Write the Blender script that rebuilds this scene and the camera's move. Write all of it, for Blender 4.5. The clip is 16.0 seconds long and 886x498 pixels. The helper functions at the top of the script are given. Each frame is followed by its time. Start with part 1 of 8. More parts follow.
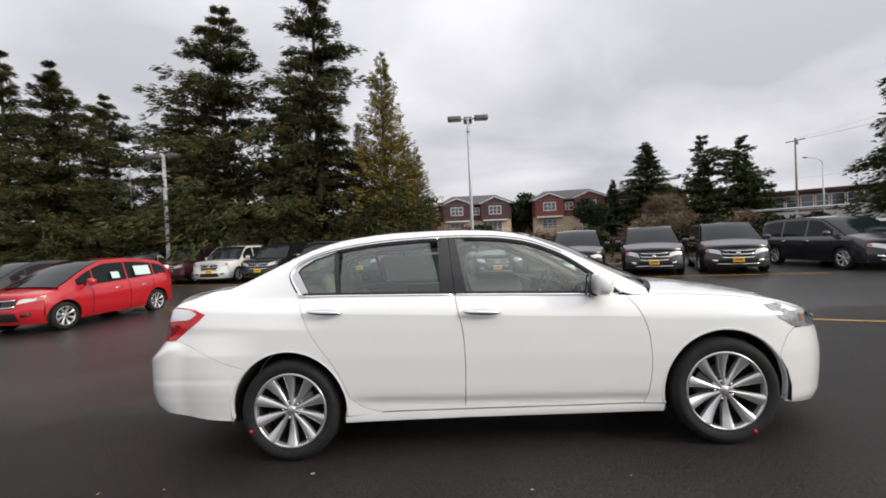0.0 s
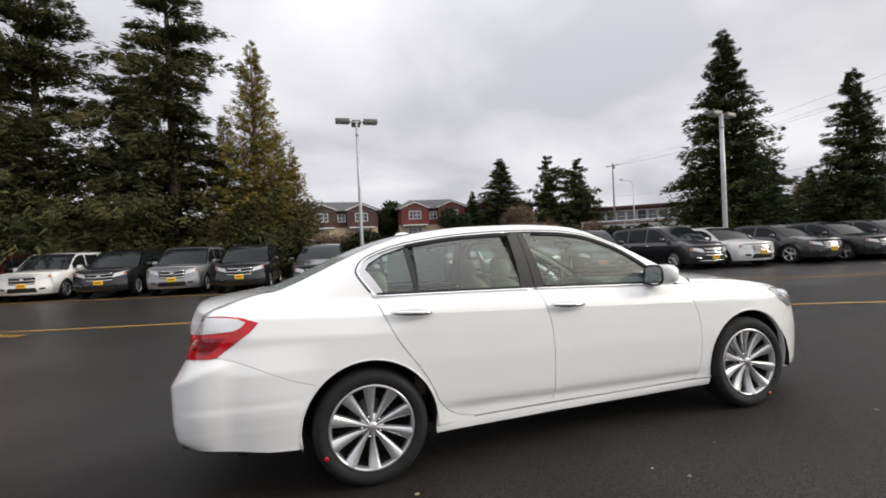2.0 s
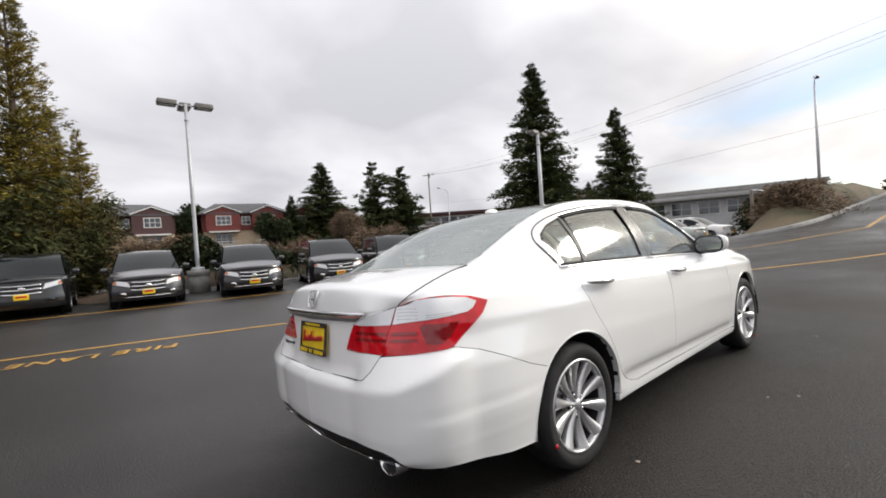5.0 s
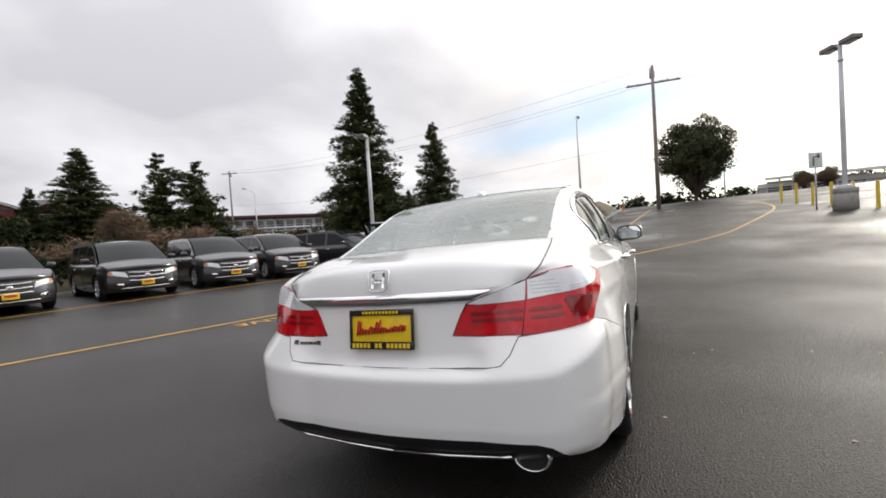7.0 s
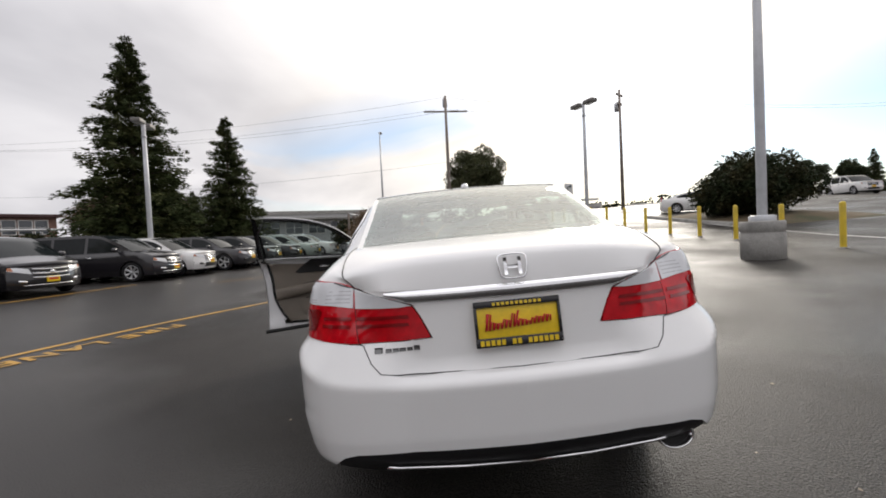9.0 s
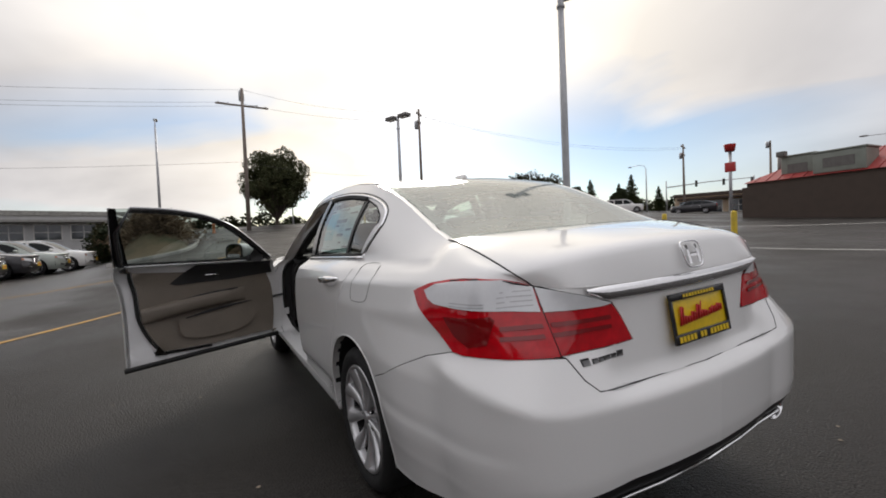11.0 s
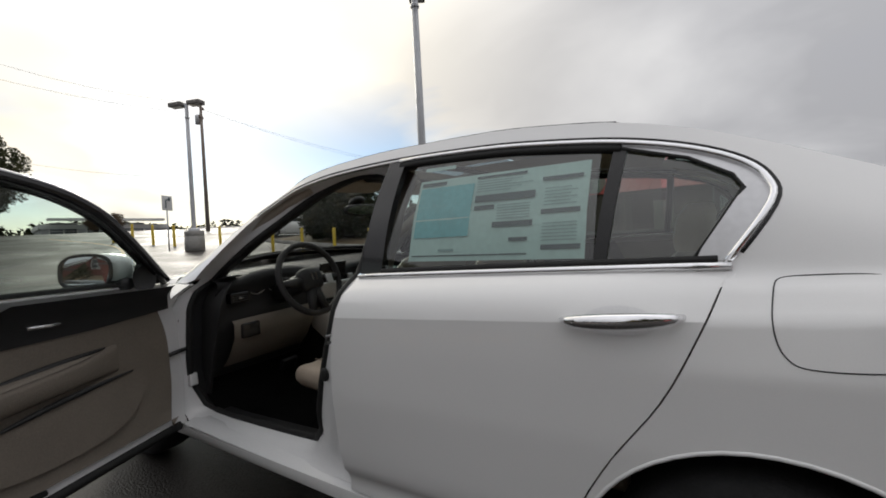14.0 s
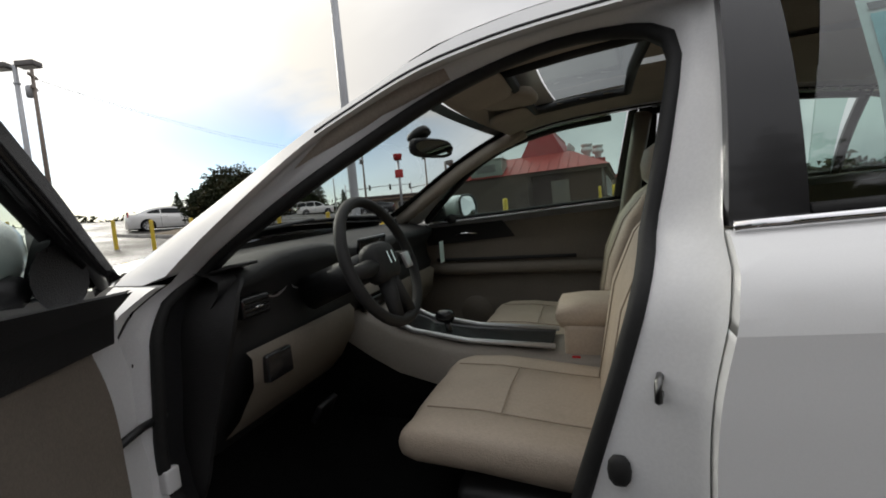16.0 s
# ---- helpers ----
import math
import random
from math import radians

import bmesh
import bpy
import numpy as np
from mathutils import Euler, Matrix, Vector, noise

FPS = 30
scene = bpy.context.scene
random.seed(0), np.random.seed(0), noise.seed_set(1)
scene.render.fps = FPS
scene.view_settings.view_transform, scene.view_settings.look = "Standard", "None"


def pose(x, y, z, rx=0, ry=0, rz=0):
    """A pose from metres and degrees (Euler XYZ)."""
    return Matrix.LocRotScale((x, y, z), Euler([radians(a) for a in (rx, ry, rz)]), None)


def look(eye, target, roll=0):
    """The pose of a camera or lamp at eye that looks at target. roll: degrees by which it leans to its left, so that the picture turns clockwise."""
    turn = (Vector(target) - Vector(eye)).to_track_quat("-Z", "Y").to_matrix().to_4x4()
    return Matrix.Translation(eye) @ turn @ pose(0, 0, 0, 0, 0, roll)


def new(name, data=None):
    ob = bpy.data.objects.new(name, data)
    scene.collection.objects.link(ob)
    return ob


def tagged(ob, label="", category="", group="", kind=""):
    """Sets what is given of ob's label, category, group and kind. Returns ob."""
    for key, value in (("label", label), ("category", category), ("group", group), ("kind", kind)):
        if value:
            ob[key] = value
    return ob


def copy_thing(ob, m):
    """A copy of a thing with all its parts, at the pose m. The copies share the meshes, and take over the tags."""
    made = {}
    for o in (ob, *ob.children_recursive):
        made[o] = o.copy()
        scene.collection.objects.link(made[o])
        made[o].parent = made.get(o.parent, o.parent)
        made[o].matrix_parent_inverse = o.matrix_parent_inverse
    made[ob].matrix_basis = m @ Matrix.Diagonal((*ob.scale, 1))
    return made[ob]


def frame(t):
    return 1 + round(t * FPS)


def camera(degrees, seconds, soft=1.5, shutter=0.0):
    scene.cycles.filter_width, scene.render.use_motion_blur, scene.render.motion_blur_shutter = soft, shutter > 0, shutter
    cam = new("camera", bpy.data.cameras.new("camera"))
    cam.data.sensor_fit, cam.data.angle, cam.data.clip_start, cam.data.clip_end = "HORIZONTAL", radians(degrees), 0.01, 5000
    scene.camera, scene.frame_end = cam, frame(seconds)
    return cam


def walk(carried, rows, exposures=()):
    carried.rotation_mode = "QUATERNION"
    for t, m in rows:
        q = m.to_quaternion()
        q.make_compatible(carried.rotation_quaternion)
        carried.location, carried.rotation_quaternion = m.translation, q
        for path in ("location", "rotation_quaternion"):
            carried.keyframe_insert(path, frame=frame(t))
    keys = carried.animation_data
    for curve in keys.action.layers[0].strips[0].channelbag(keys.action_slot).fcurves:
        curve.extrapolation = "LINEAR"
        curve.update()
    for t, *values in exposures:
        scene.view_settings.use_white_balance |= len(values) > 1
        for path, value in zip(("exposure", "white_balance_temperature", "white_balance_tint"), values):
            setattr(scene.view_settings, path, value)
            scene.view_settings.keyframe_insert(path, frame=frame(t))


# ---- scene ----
cam = camera(91.2, 16.0, 1.8)
PATH = [
    (0, (-0.189, -3.65, 1.396), (-0.301, -1.653, 1.37), -2.5),
    (0.5, (-0.551, -3.635, 1.396), (-0.453, -1.638, 1.378), -2.8),
    (1, (-0.892, -3.552, 1.39), (-0.578, -1.578, 1.371), -3.3),
    (1.5, (-1.25, -3.465, 1.381), (-0.789, -1.518, 1.388), -2.6),
    (2, (-1.622, -3.373, 1.364), (-1.093, -1.445, 1.347), -2.5),
    (2.5, (-1.961, -3.24, 1.351), (-1.368, -1.33, 1.339), -2.6),
    (3, (-2.313, -3.128, 1.318), (-1.596, -1.262, 1.254), -2.9),
    (3.2, (-2.449, -3.067, 1.31), (-1.703, -1.213, 1.237), -2.8),
    (5.3, (-3.516, -2.039, 1.25), (-2.125, -0.602, 1.221), -3.9),
    (5.5, (-3.586, -1.928, 1.242), (-2.126, -0.562, 1.214), -3.8),
    (6, (-3.758, -1.634, 1.231), (-2.156, -0.437, 1.209), -4.0),
    (6.5, (-3.889, -1.308, 1.218), (-2.175, -0.277, 1.185), -5.0),
    (7, (-4.019, -0.999, 1.174), (-2.207, -0.154, 1.115), -3.7),
    (7.5, (-4.082, -0.67, 1.146), (-2.183, -0.043, 1.121), -4.3),
    (8, (-4.094, -0.344, 1.143), (-2.142, 0.092, 1.108), -3.3),
    (8.5, (-4.114, -0.002, 1.131), (-2.123, 0.167, 1.057), -2.9),
    (9, (-4.045, 0.365, 1.119), (-2.047, 0.277, 1.062), -2.7),
    (9.5, (-3.942, 0.713, 1.127), (-1.963, 0.431, 1.083), -1.8),
    (10, (-3.839, 1.046, 1.118), (-1.906, 0.536, 1.049), -2.7),
    (10.2, (-3.768, 1.163, 1.105), (-1.863, 0.556, 1.028), -2.7),
    (12.3, (-2.471, 1.894, 1.09), (-1.09, 0.447, 1.089), -2.2),
    (12.5, (-2.349, 1.939, 1.094), (-1.017, 0.447, 1.088), -2.1),
    (13, (-2.019, 1.991, 1.087), (-0.759, 0.438, 1.068), -2.3),
    (13.5, (-1.675, 1.965, 1.094), (-0.462, 0.375, 1.067), -3.4),
    (14, (-1.335, 1.936, 1.092), (-0.249, 0.257, 1.052), -2.9),
    (14.5, (-1.0, 1.883, 1.09), (0.016, 0.161, 1.047), -3.1),
    (15, (-0.681, 1.783, 1.093), (0.307, 0.046, 1.0), -2.9),
    (15.5, (-0.365, 1.685, 1.074), (0.491, -0.121, 0.979), -2.2),
    (16, (-0.111, 1.549, 1.031), (0.555, -0.332, 0.897), -5.3),
]
walk(cam, [(t, look(eye, target, roll)) for t, eye, target, roll in PATH],
     [(0, 0.12, 6500, 10), (1.5, 0.15, 6500, 10), (3.2, 0.18, 6550, 10), (5.5, 0.30, 6580, 10), (6.5, 0.29, 6600, 10), (8, 0.2, 6600, 10), (9, 0.08, 6650, 11), (10, -0.10, 6650, 11), (12.5, -0.29, 6650, 10), (14.5, -0.25, 6600, 8), (16, -0.08, 6600, 8)])

# ---- sky and sun ----
SUN_AZ, SUN_EL = radians(-27), radians(24)
SUN_DIR = Vector((math.cos(SUN_AZ) * math.cos(SUN_EL), math.sin(SUN_AZ) * math.cos(SUN_EL), math.sin(SUN_EL)))
world = bpy.data.worlds.new("world")
scene.world = world
world.use_nodes = True
wn, wl = world.node_tree.nodes, world.node_tree.links
wn.clear()


def wnode(kind, **values):
    n = wn.new(kind)
    for k, v in values.items():
        n.inputs[k].default_value = v
    return n


def wmath(op, a, b=None):
    n = wn.new("ShaderNodeMath")
    n.operation = op
    for i, v in enumerate((a, b)):
        if v is None:
            continue
        if isinstance(v, (int, float)):
            n.inputs[i].default_value = v
        else:
            wl.new(v, n.inputs[i])
    return n.outputs[0]


sky = wn.new("ShaderNodeTexSky")
sky.sky_type, sky.sun_disc, sky.sun_elevation, sky.sun_rotation = "NISHITA", False, SUN_EL, math.pi / 2 - SUN_AZ
sky.air_density, sky.dust_density, sky.ozone_density = 1.0, 0.4, 3.0
geo_in = wn.new("ShaderNodeTexCoord")
split = wn.new("ShaderNodeSeparateXYZ")
wl.new(geo_in.outputs["Generated"], split.inputs[0])
# the cloud sheet: directions cast onto a plane overhead
height = wmath("ADD", wmath("MAXIMUM", split.outputs["Z"], 0.0), 0.30)
plane = wn.new("ShaderNodeCombineXYZ")
wl.new(wmath("DIVIDE", split.outputs["X"], height), plane.inputs[0])
wl.new(wmath("DIVIDE", split.outputs["Y"], height), plane.inputs[1])
cloud_a = wnode("ShaderNodeTexNoise", Scale=0.70, Detail=5.0, Roughness=0.45, Distortion=0.6)
cloud_b = wnode("ShaderNodeTexNoise", Scale=1.25, Detail=5.0, Roughness=0.45, Distortion=0.3)
for n in (cloud_a, cloud_b):
    wl.new(plane.outputs[0], n.inputs["Vector"])
# towards the veiled sun the sheet glows
aim = wn.new("ShaderNodeVectorMath")
aim.operation = "DOT_PRODUCT"
aim.inputs[1].default_value = SUN_DIR
wl.new(geo_in.outputs["Generated"], aim.inputs[0])
glow = wmath("POWER", wmath("MAXIMUM", aim.outputs["Value"], 0.0), 5.0)
gaps = wn.new("ShaderNodeMapRange")
gaps.inputs["From Min"].default_value, gaps.inputs["From Max"].default_value = 0.50, 0.62
wl.new(cloud_a.outputs["Fac"], gaps.inputs["Value"])
low = wn.new("ShaderNodeMapRange")
low.inputs["From Min"].default_value, low.inputs["From Max"].default_value = 0.20, 0.34
wl.new(split.outputs["Z"], low.inputs["Value"])
# the sheet breaks only towards the sun
open_side = wn.new("ShaderNodeMapRange")
open_side.inputs["From Min"].default_value, open_side.inputs["From Max"].default_value = 0.88, 0.62
wl.new(aim.outputs["Value"], open_side.inputs["Value"])
cover = wmath("MINIMUM", wmath("ADD", wmath("ADD", gaps.outputs[0], open_side.outputs[0]), wmath("MULTIPLY", low.outputs[0], 0.9)), 1.0)
shade = wn.new("ShaderNodeMapRange")
shade.inputs["From Min"].default_value, shade.inputs["From Max"].default_value = 0.39, 0.62
shade.inputs["To Min"].default_value, shade.inputs["To Max"].default_value = 0.55, 0.82
wl.new(cloud_b.outputs["Fac"], shade.inputs["Value"])
# an overcast sky is brighter overhead than at its rim
zenith = wmath("ADD", 0.97, wmath("MULTIPLY", wmath("POWER", wmath("MAXIMUM", split.outputs["Z"], 0.0), 2.0), 1.0))
lum = wmath("MULTIPLY", wmath("ADD", shade.outputs[0], wmath("MULTIPLY", glow, 0.7)), zenith)
tint = wn.new("ShaderNodeMix")
tint.data_type = "RGBA"
wl.new(wmath("MINIMUM", wmath("MULTIPLY", glow, 1.3), 1.0), tint.inputs["Factor"])
thin = wn.new("ShaderNodeMix")
thin.data_type = "RGBA"
thin.inputs["A"].default_value, thin.inputs["B"].default_value = (0.90, 0.915, 1.035, 1), (1.0, 0.99, 0.985, 1)
wl.new(cloud_b.outputs["Fac"], thin.inputs["Factor"])
wl.new(thin.outputs["Result"], tint.inputs["A"])
tint.inputs["A"].default_value, tint.inputs["B"].default_value = (0.975, 0.975, 1.0, 1), (1.07, 1.0, 0.88, 1)
cloud = wn.new("ShaderNodeVectorMath")
cloud.operation = "SCALE"
wl.new(tint.outputs["Result"], cloud.inputs[0])
wl.new(lum, cloud.inputs["Scale"])
clear = wn.new("ShaderNodeVectorMath")
clear.operation = "SCALE"
wl.new(sky.outputs[0], clear.inputs[0])
clear.inputs["Scale"].default_value = 0.13
mixed = wn.new("ShaderNodeMix")
mixed.data_type = "RGBA"
wl.new(cover, mixed.inputs["Factor"])
wl.new(clear.outputs[0], mixed.inputs["A"])
wl.new(cloud.outputs[0], mixed.inputs["B"])
back = wnode("ShaderNodeBackground", Strength=1.0)
wl.new(mixed.outputs["Result"], back.inputs["Color"])
wl.new(back.outputs[0], wn.new("ShaderNodeOutputWorld").inputs[0])
sun = new("sun", bpy.data.lights.new("sun", "SUN"))
sun.data.energy, sun.data.angle, sun.data.color = 1.5, radians(14), (1.0, 0.95, 0.87)
sun.matrix_basis = look((0, 0, 0), -SUN_DIR)
sun.location = (30, -15, 40)

# ---- materials ----
def mat(name, colour, rough=0.5, metal=0.0, coat=0.0, vary=0.12, scale=6.0, fine=60.0, bump=0.0, bump_scale=80.0, second=None, patch=(0.45, 0.65), spec=0.5, rough_vary=0.0, each=0.0, island=False, stretch=(1, 1, 1)):
    """A procedural surface: base colour with broad and fine variation, wear in roughness, and relief."""
    m = bpy.data.materials.new(name)
    m.use_nodes = True
    n, l = m.node_tree.nodes, m.node_tree.links
    b = n["Principled BSDF"]
    b.inputs["Roughness"].default_value, b.inputs["Metallic"].default_value = rough, metal
    b.inputs["Coat Weight"].default_value, b.inputs["Coat Roughness"].default_value = coat, 0.04
    b.inputs["Specular IOR Level"].default_value = spec
    tc = n.new("ShaderNodeTexCoord")
    mp = n.new("ShaderNodeMapping")
    mp.inputs["Scale"].default_value = stretch
    l.new(tc.outputs["Object"], mp.inputs[0])

    def noise_of(sc, detail=4.0):
        t = n.new("ShaderNodeTexNoise")
        t.inputs["Scale"].default_value, t.inputs["Detail"].default_value = sc, detail
        l.new(mp.outputs[0], t.inputs["Vector"])
        return t.outputs["Fac"]

    def ranged(src, a, b2, lo, hi):
        r = n.new("ShaderNodeMapRange")
        for key, val in (("From Min", a), ("From Max", b2), ("To Min", lo), ("To Max", hi)):
            r.inputs[key].default_value = val
        l.new(src, r.inputs["Value"])
        return r.outputs[0]
    broad, grain = noise_of(scale), noise_of(fine, 3.0)
    base = n.new("ShaderNodeMix")
    base.data_type = "RGBA"
    base.inputs["A"].default_value = (*colour, 1)
    base.inputs["B"].default_value = (*(second or [c * (1 - vary) for c in colour]), 1)
    l.new(ranged(broad, patch[0], patch[1], 0, 1), base.inputs["Factor"])
    tone = n.new("ShaderNodeVectorMath")
    tone.operation = "SCALE"
    l.new(base.outputs["Result"], tone.inputs[0])
    factor = ranged(grain, 0.3, 0.7, 1 - vary, 1 + vary)
    if each:
        info = n.new("ShaderNodeNewGeometry" if island else "ShaderNodeObjectInfo")
        mul = n.new("ShaderNodeMath")
        mul.operation = "MULTIPLY"
        l.new(factor, mul.inputs[0])
        l.new(ranged(info.outputs["Random Per Island" if island else "Random"], 0, 1, 1 - each, 1 + each), mul.inputs[1])
        factor = mul.outputs[0]
    l.new(factor, tone.inputs["Scale"])
    l.new(tone.outputs[0], b.inputs["Base Color"])
    if rough_vary:
        l.new(ranged(broad, 0.3, 0.7, max(0.02, rough - rough_vary), min(1, rough + rough_vary)), b.inputs["Roughness"])
    if bump:
        bp = n.new("ShaderNodeBump")
        bp.inputs["Strength"].default_value, bp.inputs["Distance"].default_value = bump, 0.01
        l.new(noise_of(bump_scale, 5.0), bp.inputs["Height"])
        l.new(bp.outputs[0], b.inputs["Normal"])
    return m


def glass(name, tint, rough=0.0, ior=1.5, dew=0.0):
    m = bpy.data.materials.new(name)
    m.use_nodes = True
    n, l = m.node_tree.nodes, m.node_tree.links
    n.remove(n["Principled BSDF"])
    clear, gloss, facing, mix = n.new("ShaderNodeBsdfTransparent"), n.new("ShaderNodeBsdfGlossy"), n.new("ShaderNodeLayerWeight"), n.new("ShaderNodeMixShader")
    clear.inputs[0].default_value = (*tint, 1)
    gloss.inputs["Roughness"].default_value = rough
    facing.inputs["Blend"].default_value = 0.5
    # Schlick's curve, the same for both faces of the pane
    power, lift = n.new("ShaderNodeMath"), n.new("ShaderNodeMapRange")
    power.operation = "POWER"
    power.inputs[1].default_value = 4.2
    lift.inputs["To Min"].default_value = ((ior - 1) / (ior + 1)) ** 2 * 3.0
    l.new(facing.outputs["Facing"], power.inputs[0])
    l.new(power.outputs[0], lift.inputs["Value"])
    l.new(lift.outputs[0], mix.inputs[0])
    l.new(clear.outputs[0], mix.inputs[1])
    l.new(gloss.outputs[0], mix.inputs[2])
    out = mix.outputs[0]
    if dew:
        # fine condensation: small pale droplets scatter the light
        drops, spread, mist, both = n.new("ShaderNodeTexNoise"), n.new("ShaderNodeMapRange"), n.new("ShaderNodeBsdfDiffuse"), n.new("ShaderNodeMixShader")
        drops.inputs["Scale"].default_value, drops.inputs["Detail"].default_value = 9.0, 8.0
        for key, val in (("From Min", 0.3), ("From Max", 0.7), ("To Min", dew * 0.85), ("To Max", dew * 1.15)):
            spread.inputs[key].default_value = val
        mist.inputs[0].default_value = (0.66, 0.74, 0.71, 1)
        l.new(drops.outputs["Fac"], spread.inputs["Value"])
        l.new(spread.outputs[0], both.inputs[0])
        l.new(out, both.inputs[1])
        l.new(mist.outputs[0], both.inputs[2])
        out = both.outputs[0]
    l.new(out, n["Material Output"].inputs[0])
    return m


M_ASPHALT = mat("asphalt", (0.0195, 0.0172, 0.0155), 0.46, vary=0.8, scale=0.35, fine=110, bump=1.0, bump_scale=95, second=(0.036, 0.0328, 0.0300), rough_vary=0.2, spec=0.19)


def dampen(m):
    """Standing damp: broad glossy patches behind and beside the car, towards the fire lane."""
    n, l = m.node_tree.nodes, m.node_tree.links
    b = n["Principled BSDF"]
    tc, sep, blot, add_, span = n.new("ShaderNodeTexCoord"), n.new("ShaderNodeSeparateXYZ"), n.new("ShaderNodeTexNoise"), n.new("ShaderNodeMath"), n.new("ShaderNodeMapRange")
    l.new(tc.outputs["Object"], sep.inputs[0])
    l.new(tc.outputs["Object"], blot.inputs["Vector"])
    blot.inputs["Scale"].default_value, blot.inputs["Detail"].default_value = 0.45, 3.0
    add_.operation = "MULTIPLY_ADD"
    add_.inputs[1].default_value = 3.0
    l.new(blot.outputs["Fac"], add_.inputs[0])
    reach, lean, along = n.new("ShaderNodeClamp"), n.new("ShaderNodeMath"), n.new("ShaderNodeMath")
    reach.inputs["Min"].default_value, reach.inputs["Max"].default_value = -4.0, 1.5
    l.new(sep.outputs["X"], reach.inputs["Value"])
    lean.operation, along.operation = "MULTIPLY_ADD", "ADD"
    lean.inputs[1].default_value, lean.inputs[2].default_value = -0.75, -1.5
    l.new(reach.outputs[0], lean.inputs[0])
    l.new(lean.outputs[0], along.inputs[0])
    l.new(sep.outputs["Y"], along.inputs[1])
    l.new(along.outputs[0], add_.inputs[2])
    for key, val in (("From Min", 2.4), ("From Max", 3.7), ("To Min", 0.0), ("To Max", 1.0)):
        span.inputs[key].default_value = val
    span.interpolation_type = "SMOOTHSTEP"
    l.new(add_.outputs[0], span.inputs["Value"])
    gloss = n.new("ShaderNodeMapRange")
    gloss.inputs["To Min"].default_value, gloss.inputs["To Max"].default_value = 0.17, 0.46
    l.new(span.outputs[0], gloss.inputs["Value"])
    l.new(gloss.outputs[0], b.inputs["Specular IOR Level"])
    old = b.inputs["Roughness"].links[0].from_socket
    mix = n.new("ShaderNodeMix")
    l.new(span.outputs[0], mix.inputs["Factor"])
    l.new(old, mix.inputs["A"])
    mix.inputs["B"].default_value = 0.30
    l.new(mix.outputs["Result"], b.inputs["Roughness"])


dampen(M_ASPHALT)
M_YLINE = mat("yellow_road_paint", (0.46, 0.25, 0.035), 0.55, vary=0.3, scale=3, fine=90, second=(0.28, 0.17, 0.05), bump=0.3)
M_WLINE = mat("white_road_paint", (0.62, 0.61, 0.58), 0.55, vary=0.25, scale=3, fine=90, bump=0.3)
M_PEARL = mat("pearl_white_paint", (0.845, 0.845, 0.838), 0.26, coat=1.0, vary=0.012, scale=2, fine=400)
M_PEARL_IN = mat("jamb_white_paint", (0.74, 0.74, 0.745), 0.4, coat=0.5, vary=0.03, scale=4, fine=200)
M_BLACK = mat("black_plastic", (0.014, 0.014, 0.015), 0.45, vary=0.2, fine=150, bump=0.1, bump_scale=400)
M_PIANO = mat("gloss_black_trim", (0.014, 0.0135, 0.0145), 0.2, coat=0.25, vary=0.05)
M_RUBBER = mat("rubber_seal", (0.012, 0.012, 0.012), 0.7, vary=0.2, fine=100)
M_TYRE = mat("tyre_rubber", (0.009, 0.009, 0.0095), 0.8, vary=0.25, scale=8, fine=120, bump=0.25, bump_scale=150, rough_vary=0.1)
M_ALLOY = mat("silver_alloy", (0.60, 0.60, 0.61), 0.30, metal=0.75, vary=0.04, fine=200)
# Shade between the spokes and in the nut pockets, put into the alloy's colour.
M_SHADEALLOY = mat("shade_dark_alloy", (0.05, 0.05, 0.052), 0.5, metal=0.6, vary=0.2)
M_STEEL = mat("brushed_disc_steel", (0.16, 0.16, 0.16), 0.35, metal=1.0, vary=0.1, fine=200)
M_CHROME = mat("chrome", (0.86, 0.86, 0.87), 0.07, metal=1.0, vary=0.02)
M_RED = mat("red_lens", (0.56, 0.004, 0.012), 0.08, coat=0.35, vary=0.18, scale=10, fine=40)
M_RED_DARK = mat("dark_red_lens", (0.22, 0.002, 0.005), 0.14, coat=0.7, vary=0.05, scale=14, fine=90)
M_CLEARLENS = mat("clear_lens", (0.72, 0.73, 0.75), 0.12, coat=1.0, vary=0.02, scale=20, fine=60)
M_HEADLENS = mat("headlight_glass", (0.30, 0.31, 0.33), 0.08, metal=0.3, coat=1.0, vary=0.3, scale=16, fine=40)
M_LENSRIB = mat("lens_rib_grey", (0.5, 0.5, 0.52), 0.2, coat=1.0, vary=0.05)
M_AMBER = mat("amber_reflector", (0.5, 0.17, 0.06), 0.2, coat=1.0, vary=0.1)
M_GLASS = glass("window_glass", (0.64, 0.81, 0.75), 0.10, 1.47, dew=0.05)
M_GLASS_DRY = glass("dry_window_glass", (0.70, 0.79, 0.76), 0.015, 1.5)
M_DOORGLASS = glass("lowered_tint_glass", (0.62, 0.70, 0.67))
M_SCREEN = glass("windscreen_glass", (0.86, 0.90, 0.885), 0.0, 1.52)
M_REARGLASS = glass("rear_window_glass", (0.56, 0.66, 0.62), 0.05, 1.7, dew=0.24)
M_ROOFGLASS = glass("sunroof_glass", (0.45, 0.48, 0.48), 0.02, 1.6)
M_MIRROR = mat("mirror_glass", (0.85, 0.87, 0.88), 0.02, metal=1.0, vary=0.01)
M_LEATHER = mat("beige_leather", (0.46, 0.38, 0.30), 0.5, vary=0.06, scale=7, fine=120, bump=0.25, bump_scale=260, rough_vary=0.08)
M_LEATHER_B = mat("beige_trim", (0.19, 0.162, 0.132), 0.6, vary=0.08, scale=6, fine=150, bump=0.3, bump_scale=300)
